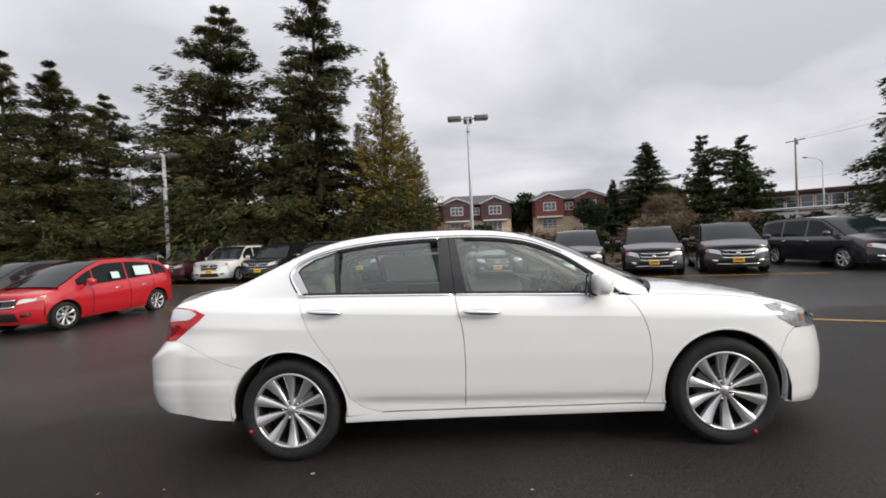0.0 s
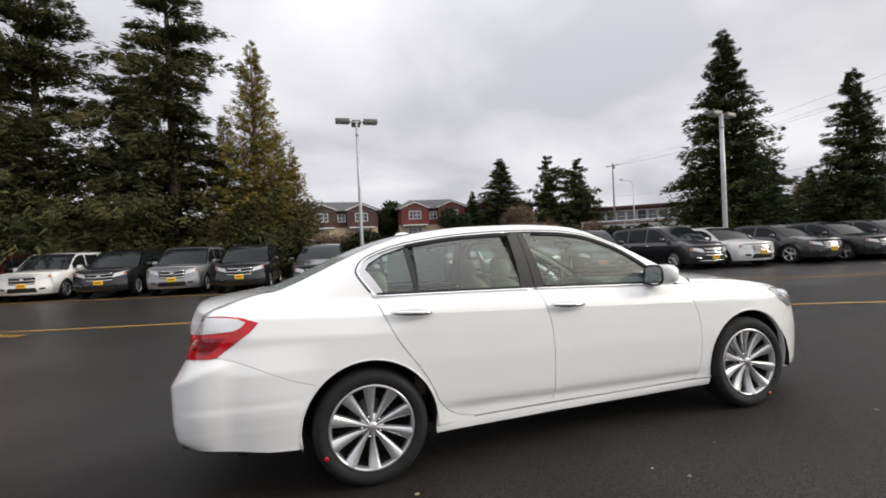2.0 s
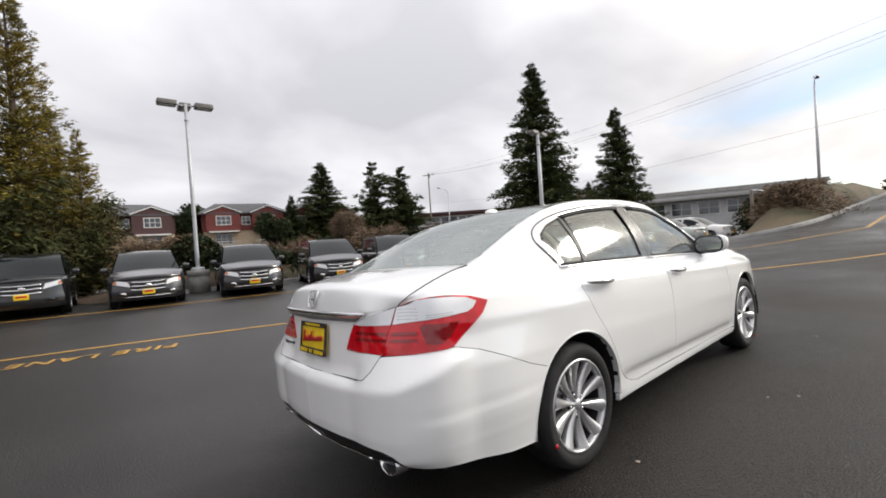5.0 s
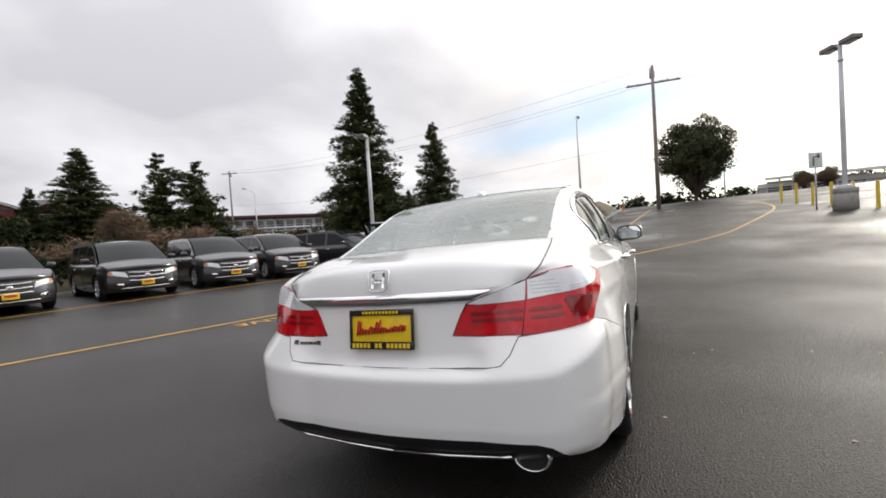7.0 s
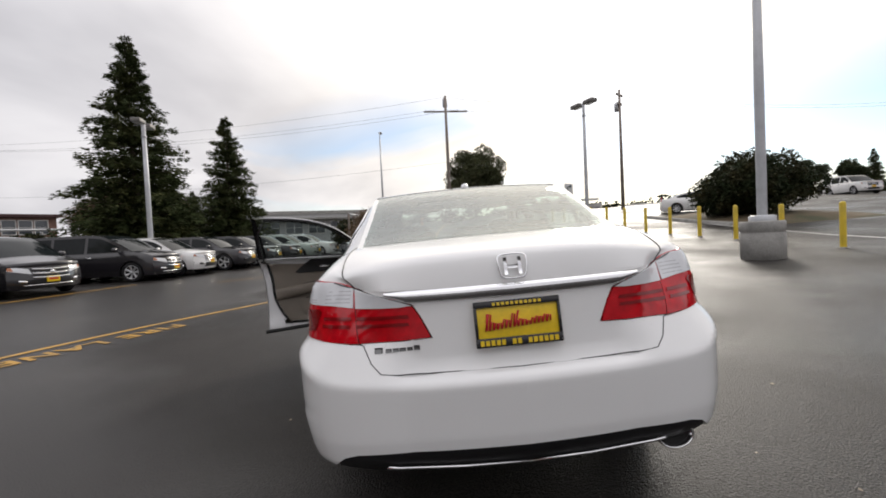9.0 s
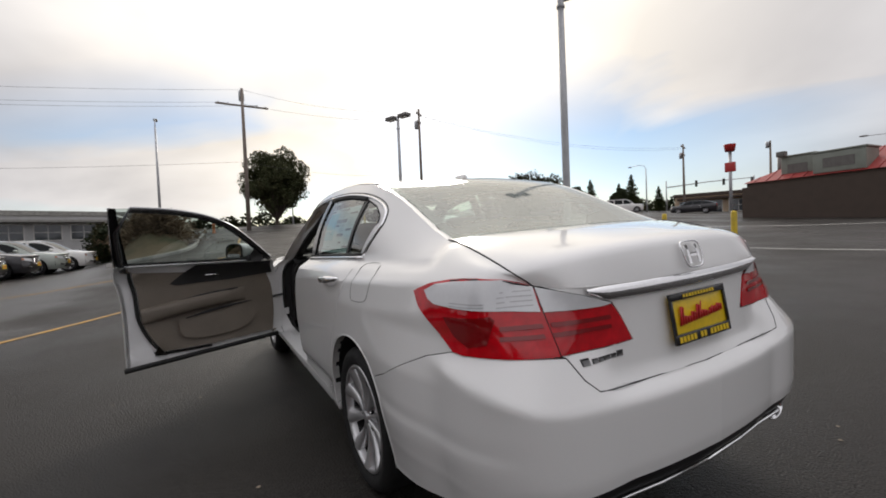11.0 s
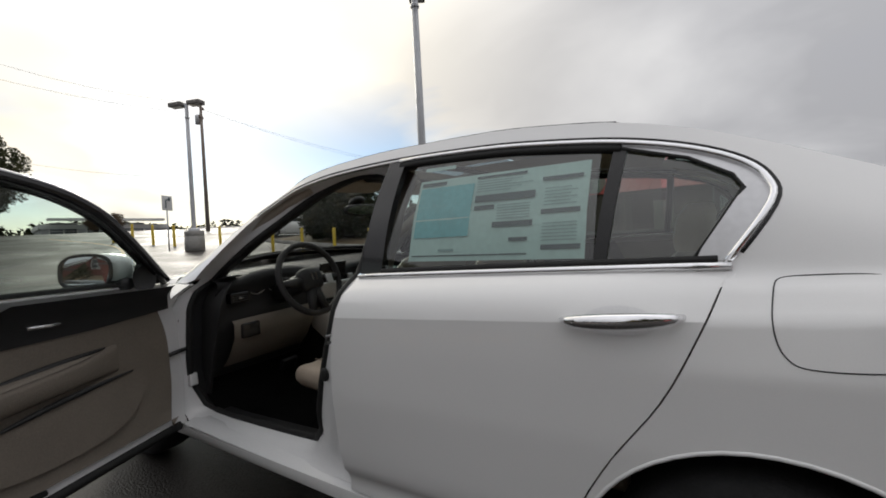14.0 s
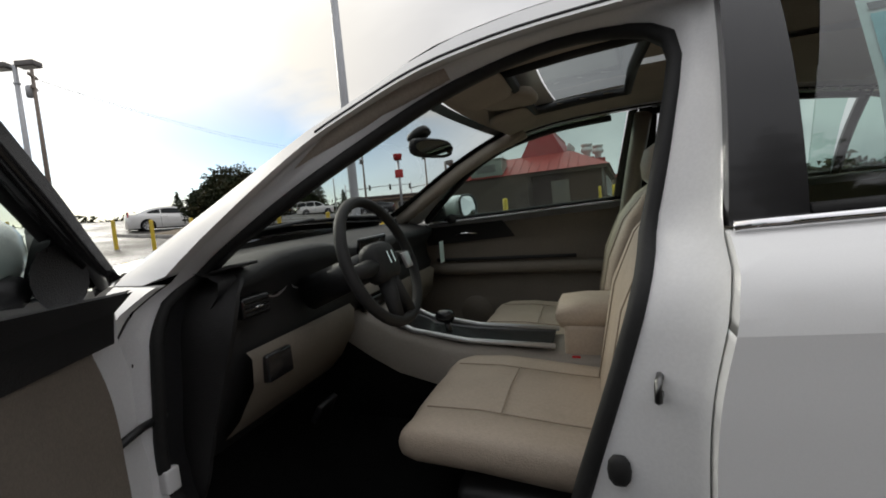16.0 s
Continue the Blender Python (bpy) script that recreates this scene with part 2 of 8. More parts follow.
M_LEATHER_C = mat("grey_beige_console", (0.27, 0.24, 0.21), 0.55, vary=0.06, scale=6, fine=150, bump=0.2, bump_scale=300)
M_SEAM = mat("seat_stitching", (0.33, 0.27, 0.21), 0.7, vary=0.1)
M_DASH = mat("charcoal_dashboard", (0.019, 0.0185, 0.019), 0.55, vary=0.15, scale=9, fine=200, bump=0.35, bump_scale=350)
M_CARPET = mat("black_carpet", (0.005, 0.005, 0.005), 0.95, vary=0.3, fine=200, bump=0.5, bump_scale=300, spec=0.05)
M_HEAD = mat("beige_headliner", (0.42, 0.37, 0.31), 0.9, vary=0.08, fine=200, bump=0.3, bump_scale=300)
M_SILVERTRIM = mat("satin_silver_trim", (0.62, 0.62, 0.63), 0.34, metal=0.6, vary=0.04)
M_STICKER = mat("price_sheet_paper", (0.66, 0.80, 0.78), 0.6, vary=0.05, scale=10)
M_STICKER_T = mat("turquoise_print", (0.23, 0.60, 0.66), 0.6, vary=0.08, scale=10)
M_INK = mat("dark_print", (0.07, 0.10, 0.11), 0.6, vary=0.1)
M_INK2 = mat("grey_print", (0.33, 0.43, 0.44), 0.6, vary=0.1)
M_PLATE_Y = mat("yellow_plate", (0.82, 0.56, 0.012), 0.4, coat=0.2, vary=0.06, scale=9)
M_PLATE_R = mat("red_plate_print", (0.55, 0.02, 0.02), 0.4, vary=0.05)
M_CONCRETE = mat("concrete", (0.34, 0.33, 0.31), 0.85, vary=0.2, scale=3, fine=60, bump=0.4, bump_scale=60, second=(0.24, 0.235, 0.22))
M_POLE = mat("galvanised_pole", (0.50, 0.51, 0.53), 0.45, metal=0.3, vary=0.1, scale=4)
M_WOODPOLE = mat("weathered_timber_pole", (0.24, 0.20, 0.17), 0.85, vary=0.25, scale=3, fine=40, stretch=(1, 1, 0.1), bump=0.4)
M_WIRE = mat("black_cable", (0.03, 0.03, 0.032), 0.6)
M_LAMP = mat("bronze_lamp_housing", (0.17, 0.16, 0.15), 0.5, metal=0.4, vary=0.15)
M_LENS = mat("lamp_lens", (0.7, 0.7, 0.68), 0.3, vary=0.05)
M_BOLLARD = mat("yellow_bollard_paint", (0.66, 0.47, 0.03), 0.5, vary=0.15, scale=4, bump=0.2, second=(0.5, 0.36, 0.04))
M_ROOF = mat("red_metal_roof", (0.34, 0.045, 0.04), 0.45, vary=0.12, scale=1.5, fine=30)
M_ROOF_D = mat("red_roof_sign", (0.33, 0.03, 0.035), 0.45, vary=0.12, scale=1.5)
M_BRICK = mat("brown_brick", (0.19, 0.098, 0.075), 0.85, vary=0.2, scale=2, fine=40, each=0.25, second=(0.25, 0.15, 0.12))
M_MORTAR = mat("mortar", (0.072, 0.048, 0.040), 0.9, vary=0.15, scale=8)
M_TAN = mat("tan_render", (0.080, 0.058, 0.046), 0.85, vary=0.1, scale=2, fine=40)
M_TANDOOR = mat("brown_steel_door", (0.19, 0.16, 0.13), 0.6, vary=0.1)
M_HVAC = mat("green_grey_sheet_metal", (0.25, 0.27, 0.235), 0.6, vary=0.12, scale=2)
M_WHITE = mat("white_painted_metal", (0.72, 0.72, 0.71), 0.5, vary=0.08, scale=4)
M_GREYPAINT = mat("pale_grey_wall", (0.50, 0.50, 0.50), 0.8, vary=0.08, scale=1)
M_REDWALL = mat("red_clapboard", (0.16, 0.034, 0.028), 0.7, vary=0.15, scale=2, fine=30)
M_CREAM = mat("cream_render", (0.58, 0.45, 0.31), 0.8, vary=0.1, scale=2)
M_DARKWALL = mat("dark_red_boards", (0.07, 0.03, 0.03), 0.7, vary=0.12, scale=2)
M_SHINGLE = mat("grey_shingle_roof", (0.095, 0.095, 0.10), 0.85, vary=0.2, scale=2, fine=30)
M_WINDOW = mat("house_window_glass", (0.05, 0.06, 0.07), 0.05, vary=0.1, spec=1.0)
M_TRIM = mat("white_trim", (0.72, 0.71, 0.68), 0.6, vary=0.05)
M_BARK = mat("bark", (0.075, 0.055, 0.042), 0.9, vary=0.3, scale=6, fine=40, bump=0.6, bump_scale=30, stretch=(1, 1, 0.25))
M_SPRUCE = mat("dark_spruce_needles", (0.046, 0.052, 0.020), 0.75, vary=0.35, scale=0.5, fine=12, second=(0.088, 0.074, 0.032), each=0.4, island=True, spec=0.1)
M_FIR = mat("fir_needles", (0.044, 0.058, 0.022), 0.75, vary=0.35, scale=0.8, fine=12, second=(0.070, 0.075, 0.028), each=0.35, island=True, spec=0.1)
M_CEDAR = mat("golden_cedar_sprays", (0.25, 0.195, 0.045), 0.75, vary=0.35, scale=0.7, fine=12, second=(0.16, 0.14, 0.04), each=0.35, island=True, spec=0.1)
M_BROAD = mat("evergreen_leaves", (0.030, 0.045, 0.020), 0.6, vary=0.35, scale=1.2, fine=12, second=(0.055, 0.06, 0.028), each=0.35, island=True, spec=0.1)
# Leaf colour raised to stand for sky light shining through the crown.
M_OAK_BACKLIT = mat("backlit_holm_oak_leaves", (0.070, 0.080, 0.038), 0.6, vary=0.35, scale=1.2, fine=12, second=(0.10, 0.10, 0.05), each=0.35, island=True, spec=0.1)
M_HEDGE = mat("hedge_leaves", (0.022, 0.032, 0.014), 0.65, vary=0.35, scale=1.2, fine=14, second=(0.05, 0.045, 0.02), each=0.35, island=True, spec=0.1)
M_BARE = mat("bare_winter_twigs", (0.20, 0.145, 0.098), 0.85, vary=0.25, scale=1, fine=14, each=0.25, island=True, spec=0.1)
M_GRASS = mat("winter_grass", (0.12, 0.088, 0.05), 0.9, vary=0.3, scale=0.6, fine=20, second=(0.05, 0.055, 0.025), bump=0.5, bump_scale=20)
M_EARTH = mat("brown_bank_earth", (0.10, 0.066, 0.042), 0.95, vary=0.3, scale=0.7, fine=15, second=(0.05, 0.05, 0.025), bump=0.6, bump_scale=12)
M_SIGNRED = mat("red_sign_face", (0.5, 0.035, 0.035), 0.4, vary=0.06)
M_SIGNAL = mat("signal_housing", (0.04, 0.045, 0.04), 0.5, vary=0.1)
M_LITTER = mat("pale_grit", (0.30, 0.25, 0.19), 0.8, vary=0.2, each=0.4, island=True)
M_UNDER = mat("underbody_black", (0.01, 0.01, 0.01), 0.9, vary=0.2)


def paint(name, colour, flake=0.3):
    return mat(name, colour, 0.3, metal=flake, coat=1.0, vary=0.05, scale=3, fine=300)


M_P_GREY = paint("dark_grey_metallic", (0.017, 0.0155, 0.019), 0.1)
M_P_BLACK = paint("black_paint", (0.012, 0.012, 0.014))
M_P_WHITE = paint("white_paint", (0.84, 0.83, 0.81), 0.0)
M_P_SILVER = paint("silver_metallic", (0.33, 0.33, 0.34), 0.5)
M_P_RED = paint("bright_red_paint", (0.50, 0.008, 0.016), 0.0)
M_P_MAROON = paint("maroon_paint", (0.07, 0.012, 0.018))
M_P_GREEN = paint("pale_green_paint", (0.42, 0.46, 0.42), 0.3)
M_DARKGLASS = mat("tinted_vehicle_glass", (0.012, 0.015, 0.016), 0.05, vary=0.1, spec=0.2)
# ---- tools ----
def add(name, verts, faces, material, parent=None, label="", smooth=True):
    me = bpy.data.meshes.new(name)
    me.from_pydata([tuple(v) for v in verts], [], [tuple(f) for f in faces])
    me.update()
    if smooth:
        me.polygons.foreach_set("use_smooth", [True] * len(me.polygons))
    if material is not None:
        me.materials.append(material)
    ob = new(name, me)
    if parent is not None:
        ob.parent = parent
    if label:
        ob["label"] = label
    return ob


def part(name, geo, material, parent, label="", smooth=True):
    """One mesh under a thing, from (verts, faces) or from a bmesh."""
    if isinstance(geo, bmesh.types.BMesh):
        me = bpy.data.meshes.new(name)
        geo.to_mesh(me)
        geo.free()
        if smooth:
            me.polygons.foreach_set("use_smooth", [True] * len(me.polygons))
        me.materials.append(material)
        ob = new(name, me)
        ob.parent = parent
        if label:
            ob["label"] = label
        return ob
    return add(name, geo[0], geo[1], material, parent, label, smooth)


def thing(name, m, label, category, group="", kind=""):
    ob = new(name)
    ob.matrix_basis = m
    ob.empty_display_size = 0.2
    return tagged(ob, label, category, group, kind)


def join(*geos):
    vs, fs = [], []
    for v, f in geos:
        n = len(vs)
        vs += [tuple(p) for p in v]
        fs += [tuple(i + n for i in q) for q in f]
    return vs, fs


def moved(geo, m):
    return [tuple(m @ Vector(v)) for v in geo[0]], geo[1]


def mirrored(geo):
    return [(x, -y, z) for x, y, z in geo[0]], [tuple(reversed(f)) for f in geo[1]]


def box(x0, y0, z0, x1, y1, z1, r=0.0):
    """A block; with r its edges are cut at 45 degrees."""
    if r <= 0:
        v = [(x, y, z) for x in (x0, x1) for y in (y0, y1) for z in (z0, z1)]
        return v, [(0, 1, 3, 2), (4, 6, 7, 5), (0, 4, 5, 1), (2, 3, 7, 6), (0, 2, 6, 4), (1, 5, 7, 3)]
    bm = bmesh.new()
    bmesh.ops.create_cube(bm, size=1)
    for v in bm.verts:
        v.co = ((x0 + x1) / 2 + v.co.x * (x1 - x0), (y0 + y1) / 2 + v.co.y * (y1 - y0), (z0 + z1) / 2 + v.co.z * (z1 - z0))
    bmesh.ops.bevel(bm, geom=bm.edges[:], offset=r, segments=2, profile=0.6, affect="EDGES")
    out = geo_of(bm)
    bm.free()
    return out


def geo_of(bm):
    bm.verts.ensure_lookup_table()
    bm.verts.index_update()
    return [tuple(v.co) for v in bm.verts], [tuple(v.index for v in f.verts) for f in bm.faces]


def lathe(profile, n=32, axis="z", closed=False):
    """Turns (radius, height) pairs round an axis."""
    vs, fs = [], []
    m = len(profile)
    for i in range(n):
        a = 2 * math.pi * i / n
        for r, h in profile:
            p = (r * math.cos(a), r * math.sin(a), h)
            vs.append(p if axis == "z" else (p[0], p[2], p[1]) if axis == "y" else (p[2], p[0], p[1]))
    for i in range(n):
        j = (i + 1) % n
        for k in range(m if closed else m - 1):
            q = (k + 1) % m
            fs.append((i * m + k, j * m + k, j * m + q, i * m + q))
    return vs, fs


def tube(path, r, n=8, caps=True, closed=False):
    """A round bar along points; r is a number or a list."""
    pts = [Vector(p) for p in path]
    rs = r if isinstance(r, (list, tuple)) else [r] * len(pts)
    vs, fs = [], []
    m = len(pts)
    side = None
    for i, p in enumerate(pts):
        a, b = pts[max(i - 1, 0)], pts[min(i + 1, m - 1)]
        if closed:
            a, b = pts[i - 1], pts[(i + 1) % m]
        t = (b - a).normalized()
        if side is None:
            side = t.orthogonal().normalized()
        side = (side - t * side.dot(t)).normalized()
        up = t.cross(side)
        for k in range(n):
            c, s = math.cos(2 * math.pi * k / n), math.sin(2 * math.pi * k / n)
            vs.append(tuple(p + (side * c + up * s) * rs[i]))
    for i in range(m if closed else m - 1):
        j = (i + 1) % m
        for k in range(n):
            q = (k + 1) % n
            fs.append((i * n + k, i * n + q, j * n + q, j * n + k))
    if caps and not closed:
        fs += [tuple(reversed(range(n))), tuple((m - 1) * n + k for k in range(n))]
    return vs, fs


def sheet(rows):
    """A skin over rows of points."""
    n = len(rows[0])
    return [p for r in rows for p in r], [(i * n + k, i * n + k + 1, (i + 1) * n + k + 1, (i + 1) * n + k) for i in range(len(rows) - 1) for k in range(n - 1)]


def blob(c, size, power=2.6, n=10, m=14):
    """A rounded cushion (superellipsoid)."""
    e = 2 / power

    def f(v):
        return math.copysign(abs(v) ** e, v)
    vs, fs = [], []
    for i in range(n + 1):
        a = -math.pi / 2 + math.pi * i / n
        for k in range(m):
            b = 2 * math.pi * k / m
            vs.append((c[0] + size[0] / 2 * f(math.cos(a)) * f(math.cos(b)), c[1] + size[1] / 2 * f(math.cos(a)) * f(math.sin(b)), c[2] + size[2] / 2 * f(math.sin(a))))
    for i in range(n):
        for k in range(m):
            q = (k + 1) % m
            fs.append((i * m + k, i * m + q, (i + 1) * m + q, (i + 1) * m + k))
    return vs, fs


def clip(poly, axis, value, keep_above):
    out = []
    for i, p in enumerate(poly):
        q = poly[i - 1]
        a, b = (q[axis] - value) * (1 if keep_above else -1), (p[axis] - value) * (1 if keep_above else -1)
        if (a < 0) != (b < 0):
            t = a / (a - b)
            out.append((q[0] + (p[0] - q[0]) * t, q[1] + (p[1] - q[1]) * t))
        if b >= 0:
            out.append(p)
    return out


def panel(surface, poly, step=(0.07, 0.06), thick=0.015, side=1, inset=0.0, flip=False, fold=False):
    """A curved plate: the outline poly in the surface's two numbers, cut into cells, with a rim turned inwards. side -1 mirrors it to the right."""
    us, ws = [p[0] for p in poly], [p[1] for p in poly]
    verts, index, faces = [], {}, []

    def put(p, low_side):
        key = (round(p[0], 4), round(p[1], 4), fold and abs(p[1]) < 1e-5 and low_side)
        if key not in index:
            index[key] = len(verts)
            verts.append(p)
        return index[key]
    u = math.floor(min(us) / step[0]) * step[0]
    while u < max(us):
        strip = clip(clip(poly, 0, u, True), 0, u + step[0], False)
        if len(strip) > 2:
            w = math.floor(min(q[1] for q in strip) / step[1]) * step[1]
            top = max(q[1] for q in strip)
            while w < top:
                cell = clip(clip(strip, 1, w, True), 1, w + step[1], False)
                if len(cell) > 2:
                    area = sum(a[0] * b[1] - b[0] * a[1] for a, b in zip(cell, cell[1:] + cell[:1]))
                    ids = []
                    for p in cell:
                        k = put(p, w < -1e-5)
                        if not ids or ids[-1] != k:
                            ids.append(k)
                    if len(ids) > 1 and ids[0] == ids[-1]:
                        ids.pop()
                    if len(set(ids)) == len(ids) > 2 and abs(area) > 1e-7:
                        faces.append(tuple(ids) if area > 0 else tuple(reversed(ids)))
                w += step[1]
        u += step[0]
    pos = [surface(p[0], p[1], inset) for p in verts]
    if thick > 0:
        count = {}
        for f in faces:
            for a, b in zip(f, f[1:] + f[:1]):
                count[(a, b)] = count.get((a, b), 0) + 1
        rim = [(a, b) for a, b in count if (b, a) not in count]
        low = {}
        for a, b in rim:
            for k in (a, b):
                if k not in low:
                    low[k] = len(pos)
                    pos.append(pos[k])
                    pos.append(surface(verts[k][0], verts[k][1], inset + thick))
        faces += [(low[b], low[a], low[a] + 1, low[b] + 1) for a, b in rim]
    if side < 0:
        pos = [(x, -y, z) for x, y, z in pos]
    if (side < 0) == (not flip):
        pass
    else:
        faces = [tuple(reversed(f)) for f in faces]
    return pos, faces


def arc(cx, cz, r, a0, a1, n=14):
    return [(cx + r * math.cos(radians(a0 + (a1 - a0) * i / n)), cz + r * math.sin(radians(a0 + (a1 - a0) * i / n))) for i in range(n + 1)]


def smooth_line(pts, n=5):
    return dense(pts, n)

def ease(t):
    t = min(1, max(0, t))
    return t * t * (3 - 2 * t)


def lerp(x, xs, ys):
    """Straight interpolation in a table."""
    return float(np.interp(x, xs, ys))


def curve(x, pts):
    """Smooth interpolation through (x, value) pairs with flat-limited slopes."""
    xs = [p[0] for p in pts]
    if x <= xs[0]:
        return pts[0][1]
    if x >= xs[-1]:
        return pts[-1][1]
    i = max(k for k in range(len(xs) - 1) if xs[k] <= x)

    def slope(k):
        if k == 0 or k == len(xs) - 1:
            a, b = (0, 1) if k == 0 else (-2, -1)
            return (pts[b][1] - pts[a][1]) / (pts[b][0] - pts[a][0])
        d0 = (pts[k][1] - pts[k - 1][1]) / (xs[k] - xs[k - 1])
        d1 = (pts[k + 1][1] - pts[k][1]) / (xs[k + 1] - xs[k])
        return 0 if d0 * d1 <= 0 else 2 * d0 * d1 / (d0 + d1)
    h = xs[i + 1] - xs[i]
    t = (x - xs[i]) / h
    a, b, m, n = pts[i][1], pts[i + 1][1], slope(i) * h, slope(i + 1) * h
    return a * (2 * t**3 - 3 * t**2 + 1) + m * (t**3 - 2 * t**2 + t) + b * (3 * t**2 - 2 * t**3) + n * (t**3 - t**2)


# the sedan's plan outline, from the middle of the tail round one flank to the middle of the nose
PLAN = [(-2.49, 0), (-2.482, 0.2), (-2.465, 0.38), (-2.43, 0.56), (-2.365, 0.70), (-2.265, 0.80), (-2.1, 0.850), (-1.9, 0.886), (-1.4, 0.919), (-0.6, 0.926), (0.4, 0.925),
        (1.39, 0.915), (1.72, 0.885), (1.92, 0.83), (2.06, 0.74), (2.17, 0.61), (2.25, 0.42), (2.30, 0.2), (2.32, 0)]


def dense(pts, n=8):
    """A smooth line through the points (Catmull-Rom)."""
    out = []
    for i in range(len(pts) - 1):
        p = [pts[max(i - 1, 0)], pts[i], pts[i + 1], pts[min(i + 2, len(pts) - 1)]]
        for k in range(n):
            t = k / n
            out.append(tuple(0.5 * (2 * b + (c - a) * t + (2 * a - 5 * b + 4 * c - d) * t * t + (3 * b - a - 3 * c + d) * t**3) for a, b, c, d in zip(*p)))
    return out + [tuple(pts[-1])]


PLAN_D = np.array(dense(PLAN))
PLAN_D[0, 1] = PLAN_D[-1, 1] = 0
PLAN_S = np.concatenate([[0], np.cumsum(np.hypot(*np.diff(PLAN_D, axis=0).T))])
PLAN_S = PLAN_S - np.interp(-0.5, PLAN_D[:, 0], PLAN_S) - 0.5
TAIL_S, NOSE_S = float(PLAN_S[0]), float(PLAN_S[-1])


def z_crease(x):
    return 0.886 - 0.064 * max(-2.2, min(x, 1.6))


def z_belt(x):
    return curve(x, [(-2.45, 1.09), (-1.9, 1.085), (-1.3, 1.068), (-0.2, 1.018), (0.8, 0.963), (1.1, 0.95), (1.5, 0.915), (2.0, 0.83), (2.35, 0.70)])


def side_depth(x, z):
    """How far the flank lies inside the plan outline at that height."""
    c, b = z_crease(x), z_belt(x)
    low = 0.375 - 0.03 * x
    k = min(1, max(0, (abs(x) - 0.85) / 0.15))
    scoop = 0.034 * (1 - k)
    zs = [0.16, 0.25, low - 0.03, low, low + 0.06, (low + c) / 2, c - 0.10, c, c + 0.0225, (c + b) / 2 + 0.01, b - 0.02, b]
    q = ease((-0.95 - x) / 0.5)
    ds = [0.085, 0.030 + scoop * 0.2, 0.022 + scoop * 0.6, 0.020, 0.012, 0.001, 0.004 + 0.005 * q, 0.010 + 0.030 * q, 0.0165 + 0.0435 * q, 0.040 + 0.048 * q, 0.084 + 0.030 * q, 0.118 + 0.008 * q]
    # the bumper's sides stand wider than the panel above them
    k = min(1, max(0, (-1.50 - x) / 0.45))
    return lerp(z, zs, ds) - 0.040 * k * k * (3 - 2 * k) * lerp(z, [0.30, 0.42, 0.60, 0.72, 0.86], [0.6, 1.0, 1.0, 0.75, 0.0])


def tail_depth(z):
    pts = [(0.25, 0.10), (0.33, 0.025), (0.38, -0.022), (0.46, -0.033), (0.58, -0.035), (0.655, -0.036), (0.672, -0.026), (0.692, 0.012), (0.71, 0.030), (0.77, 0.038), (0.93, 0.055),
           (0.955, 0.056), (0.985, 0.054), (1.0, 0.054), (1.03, 0.058), (1.06, 0.066), (1.085, 0.076), (1.105, 0.088), (1.125, 0.104), (1.15, 0.13)]
    return lerp(z, [p[0] for p in pts], [p[1] for p in pts])


def nose_depth(z):
    return curve(z, [(0.17, 0.05), (0.3, 0.02), (0.5, 0.0), (0.62, 0.01), (0.74, 0.06), (0.83, 0.14), (0.95, 0.3)])


# the upper rail along the roof's edge: x, half width, height
RAIL = [(1.02, 0.745, 0.985), (0.90, 0.728, 1.052), (0.72, 0.695, 1.155), (0.53, 0.655, 1.268), (0.36, 0.622, 1.35), (0.2, 0.612, 1.416), (0.0, 0.607, 1.450), (-0.3, 0.607, 1.471), (-0.66, 0.609, 1.475), (-1.0, 0.61, 1.452),
        (-1.2, 0.612, 1.413), (-1.4, 0.613, 1.345), (-1.6, 0.625, 1.261), (-1.78, 0.638, 1.185), (-1.88, 0.642, 1.151)]
RAIL_Y, RAIL_Z = [(a, b) for a, b, c in RAIL[::-1]], [(a, c) for a, b, c in RAIL[::-1]]
DECK_Y = [(-2.40, 0.640), (-2.2, 0.635), (-1.88, 0.642), (-1.5, 0.625)]
DECK_Z = [(-2.40, 1.10), (-2.2, 1.117), (-2.0, 1.138), (-1.88, 1.151), (-1.5, 1.2)]


def rail(x):
    if x < -1.88:
        return curve(x, DECK_Y), curve(x, DECK_Z)
    return curve(x, RAIL_Y), curve(x, RAIL_Z)


# where the flank turns over into the shoulder beside the boot lid
SHOULDER = [(-2.478, 1.012), (-2.44, 1.026), (-2.36, 1.046), (-2.26, 1.053), (-2.15, 1.052), (-2.05, 1.056), (-1.95, 1.066), (-1.881, 1.074)]
LID_EDGE = []


def shoulder(s, t):
    """The rounded shoulder from the flank's top (t 0) to the boot lid's edge (t 1)."""
    if not LID_EDGE:
        LID_EDGE.extend(lid_profile(1))
    k = lerp((-1.881 - s) / 0.597, [0, 0.70, 0.9, 1], [0, 11, 17, 22])
    k = min(len(LID_EDGE) - 1.001, k)
    b = LID_EDGE[int(k)].lerp(LID_EDGE[int(k) + 1], k % 1) + Vector((0, 0.0035, -0.001))
    low = curve(s, SHOULDER)
    a = Vector(flank(s, low))
    reach = (b - a).length / 2.6
    c0, c1 = a + (a - Vector(flank(s, low - 0.02))).normalized() * reach, b + Vector((0, 0.96, -0.28)) * reach
    return a * (1 - t) ** 3 + c0 * (3 * t * (1 - t) ** 2) + c1 * (3 * t * t * (1 - t)) + b * t**3


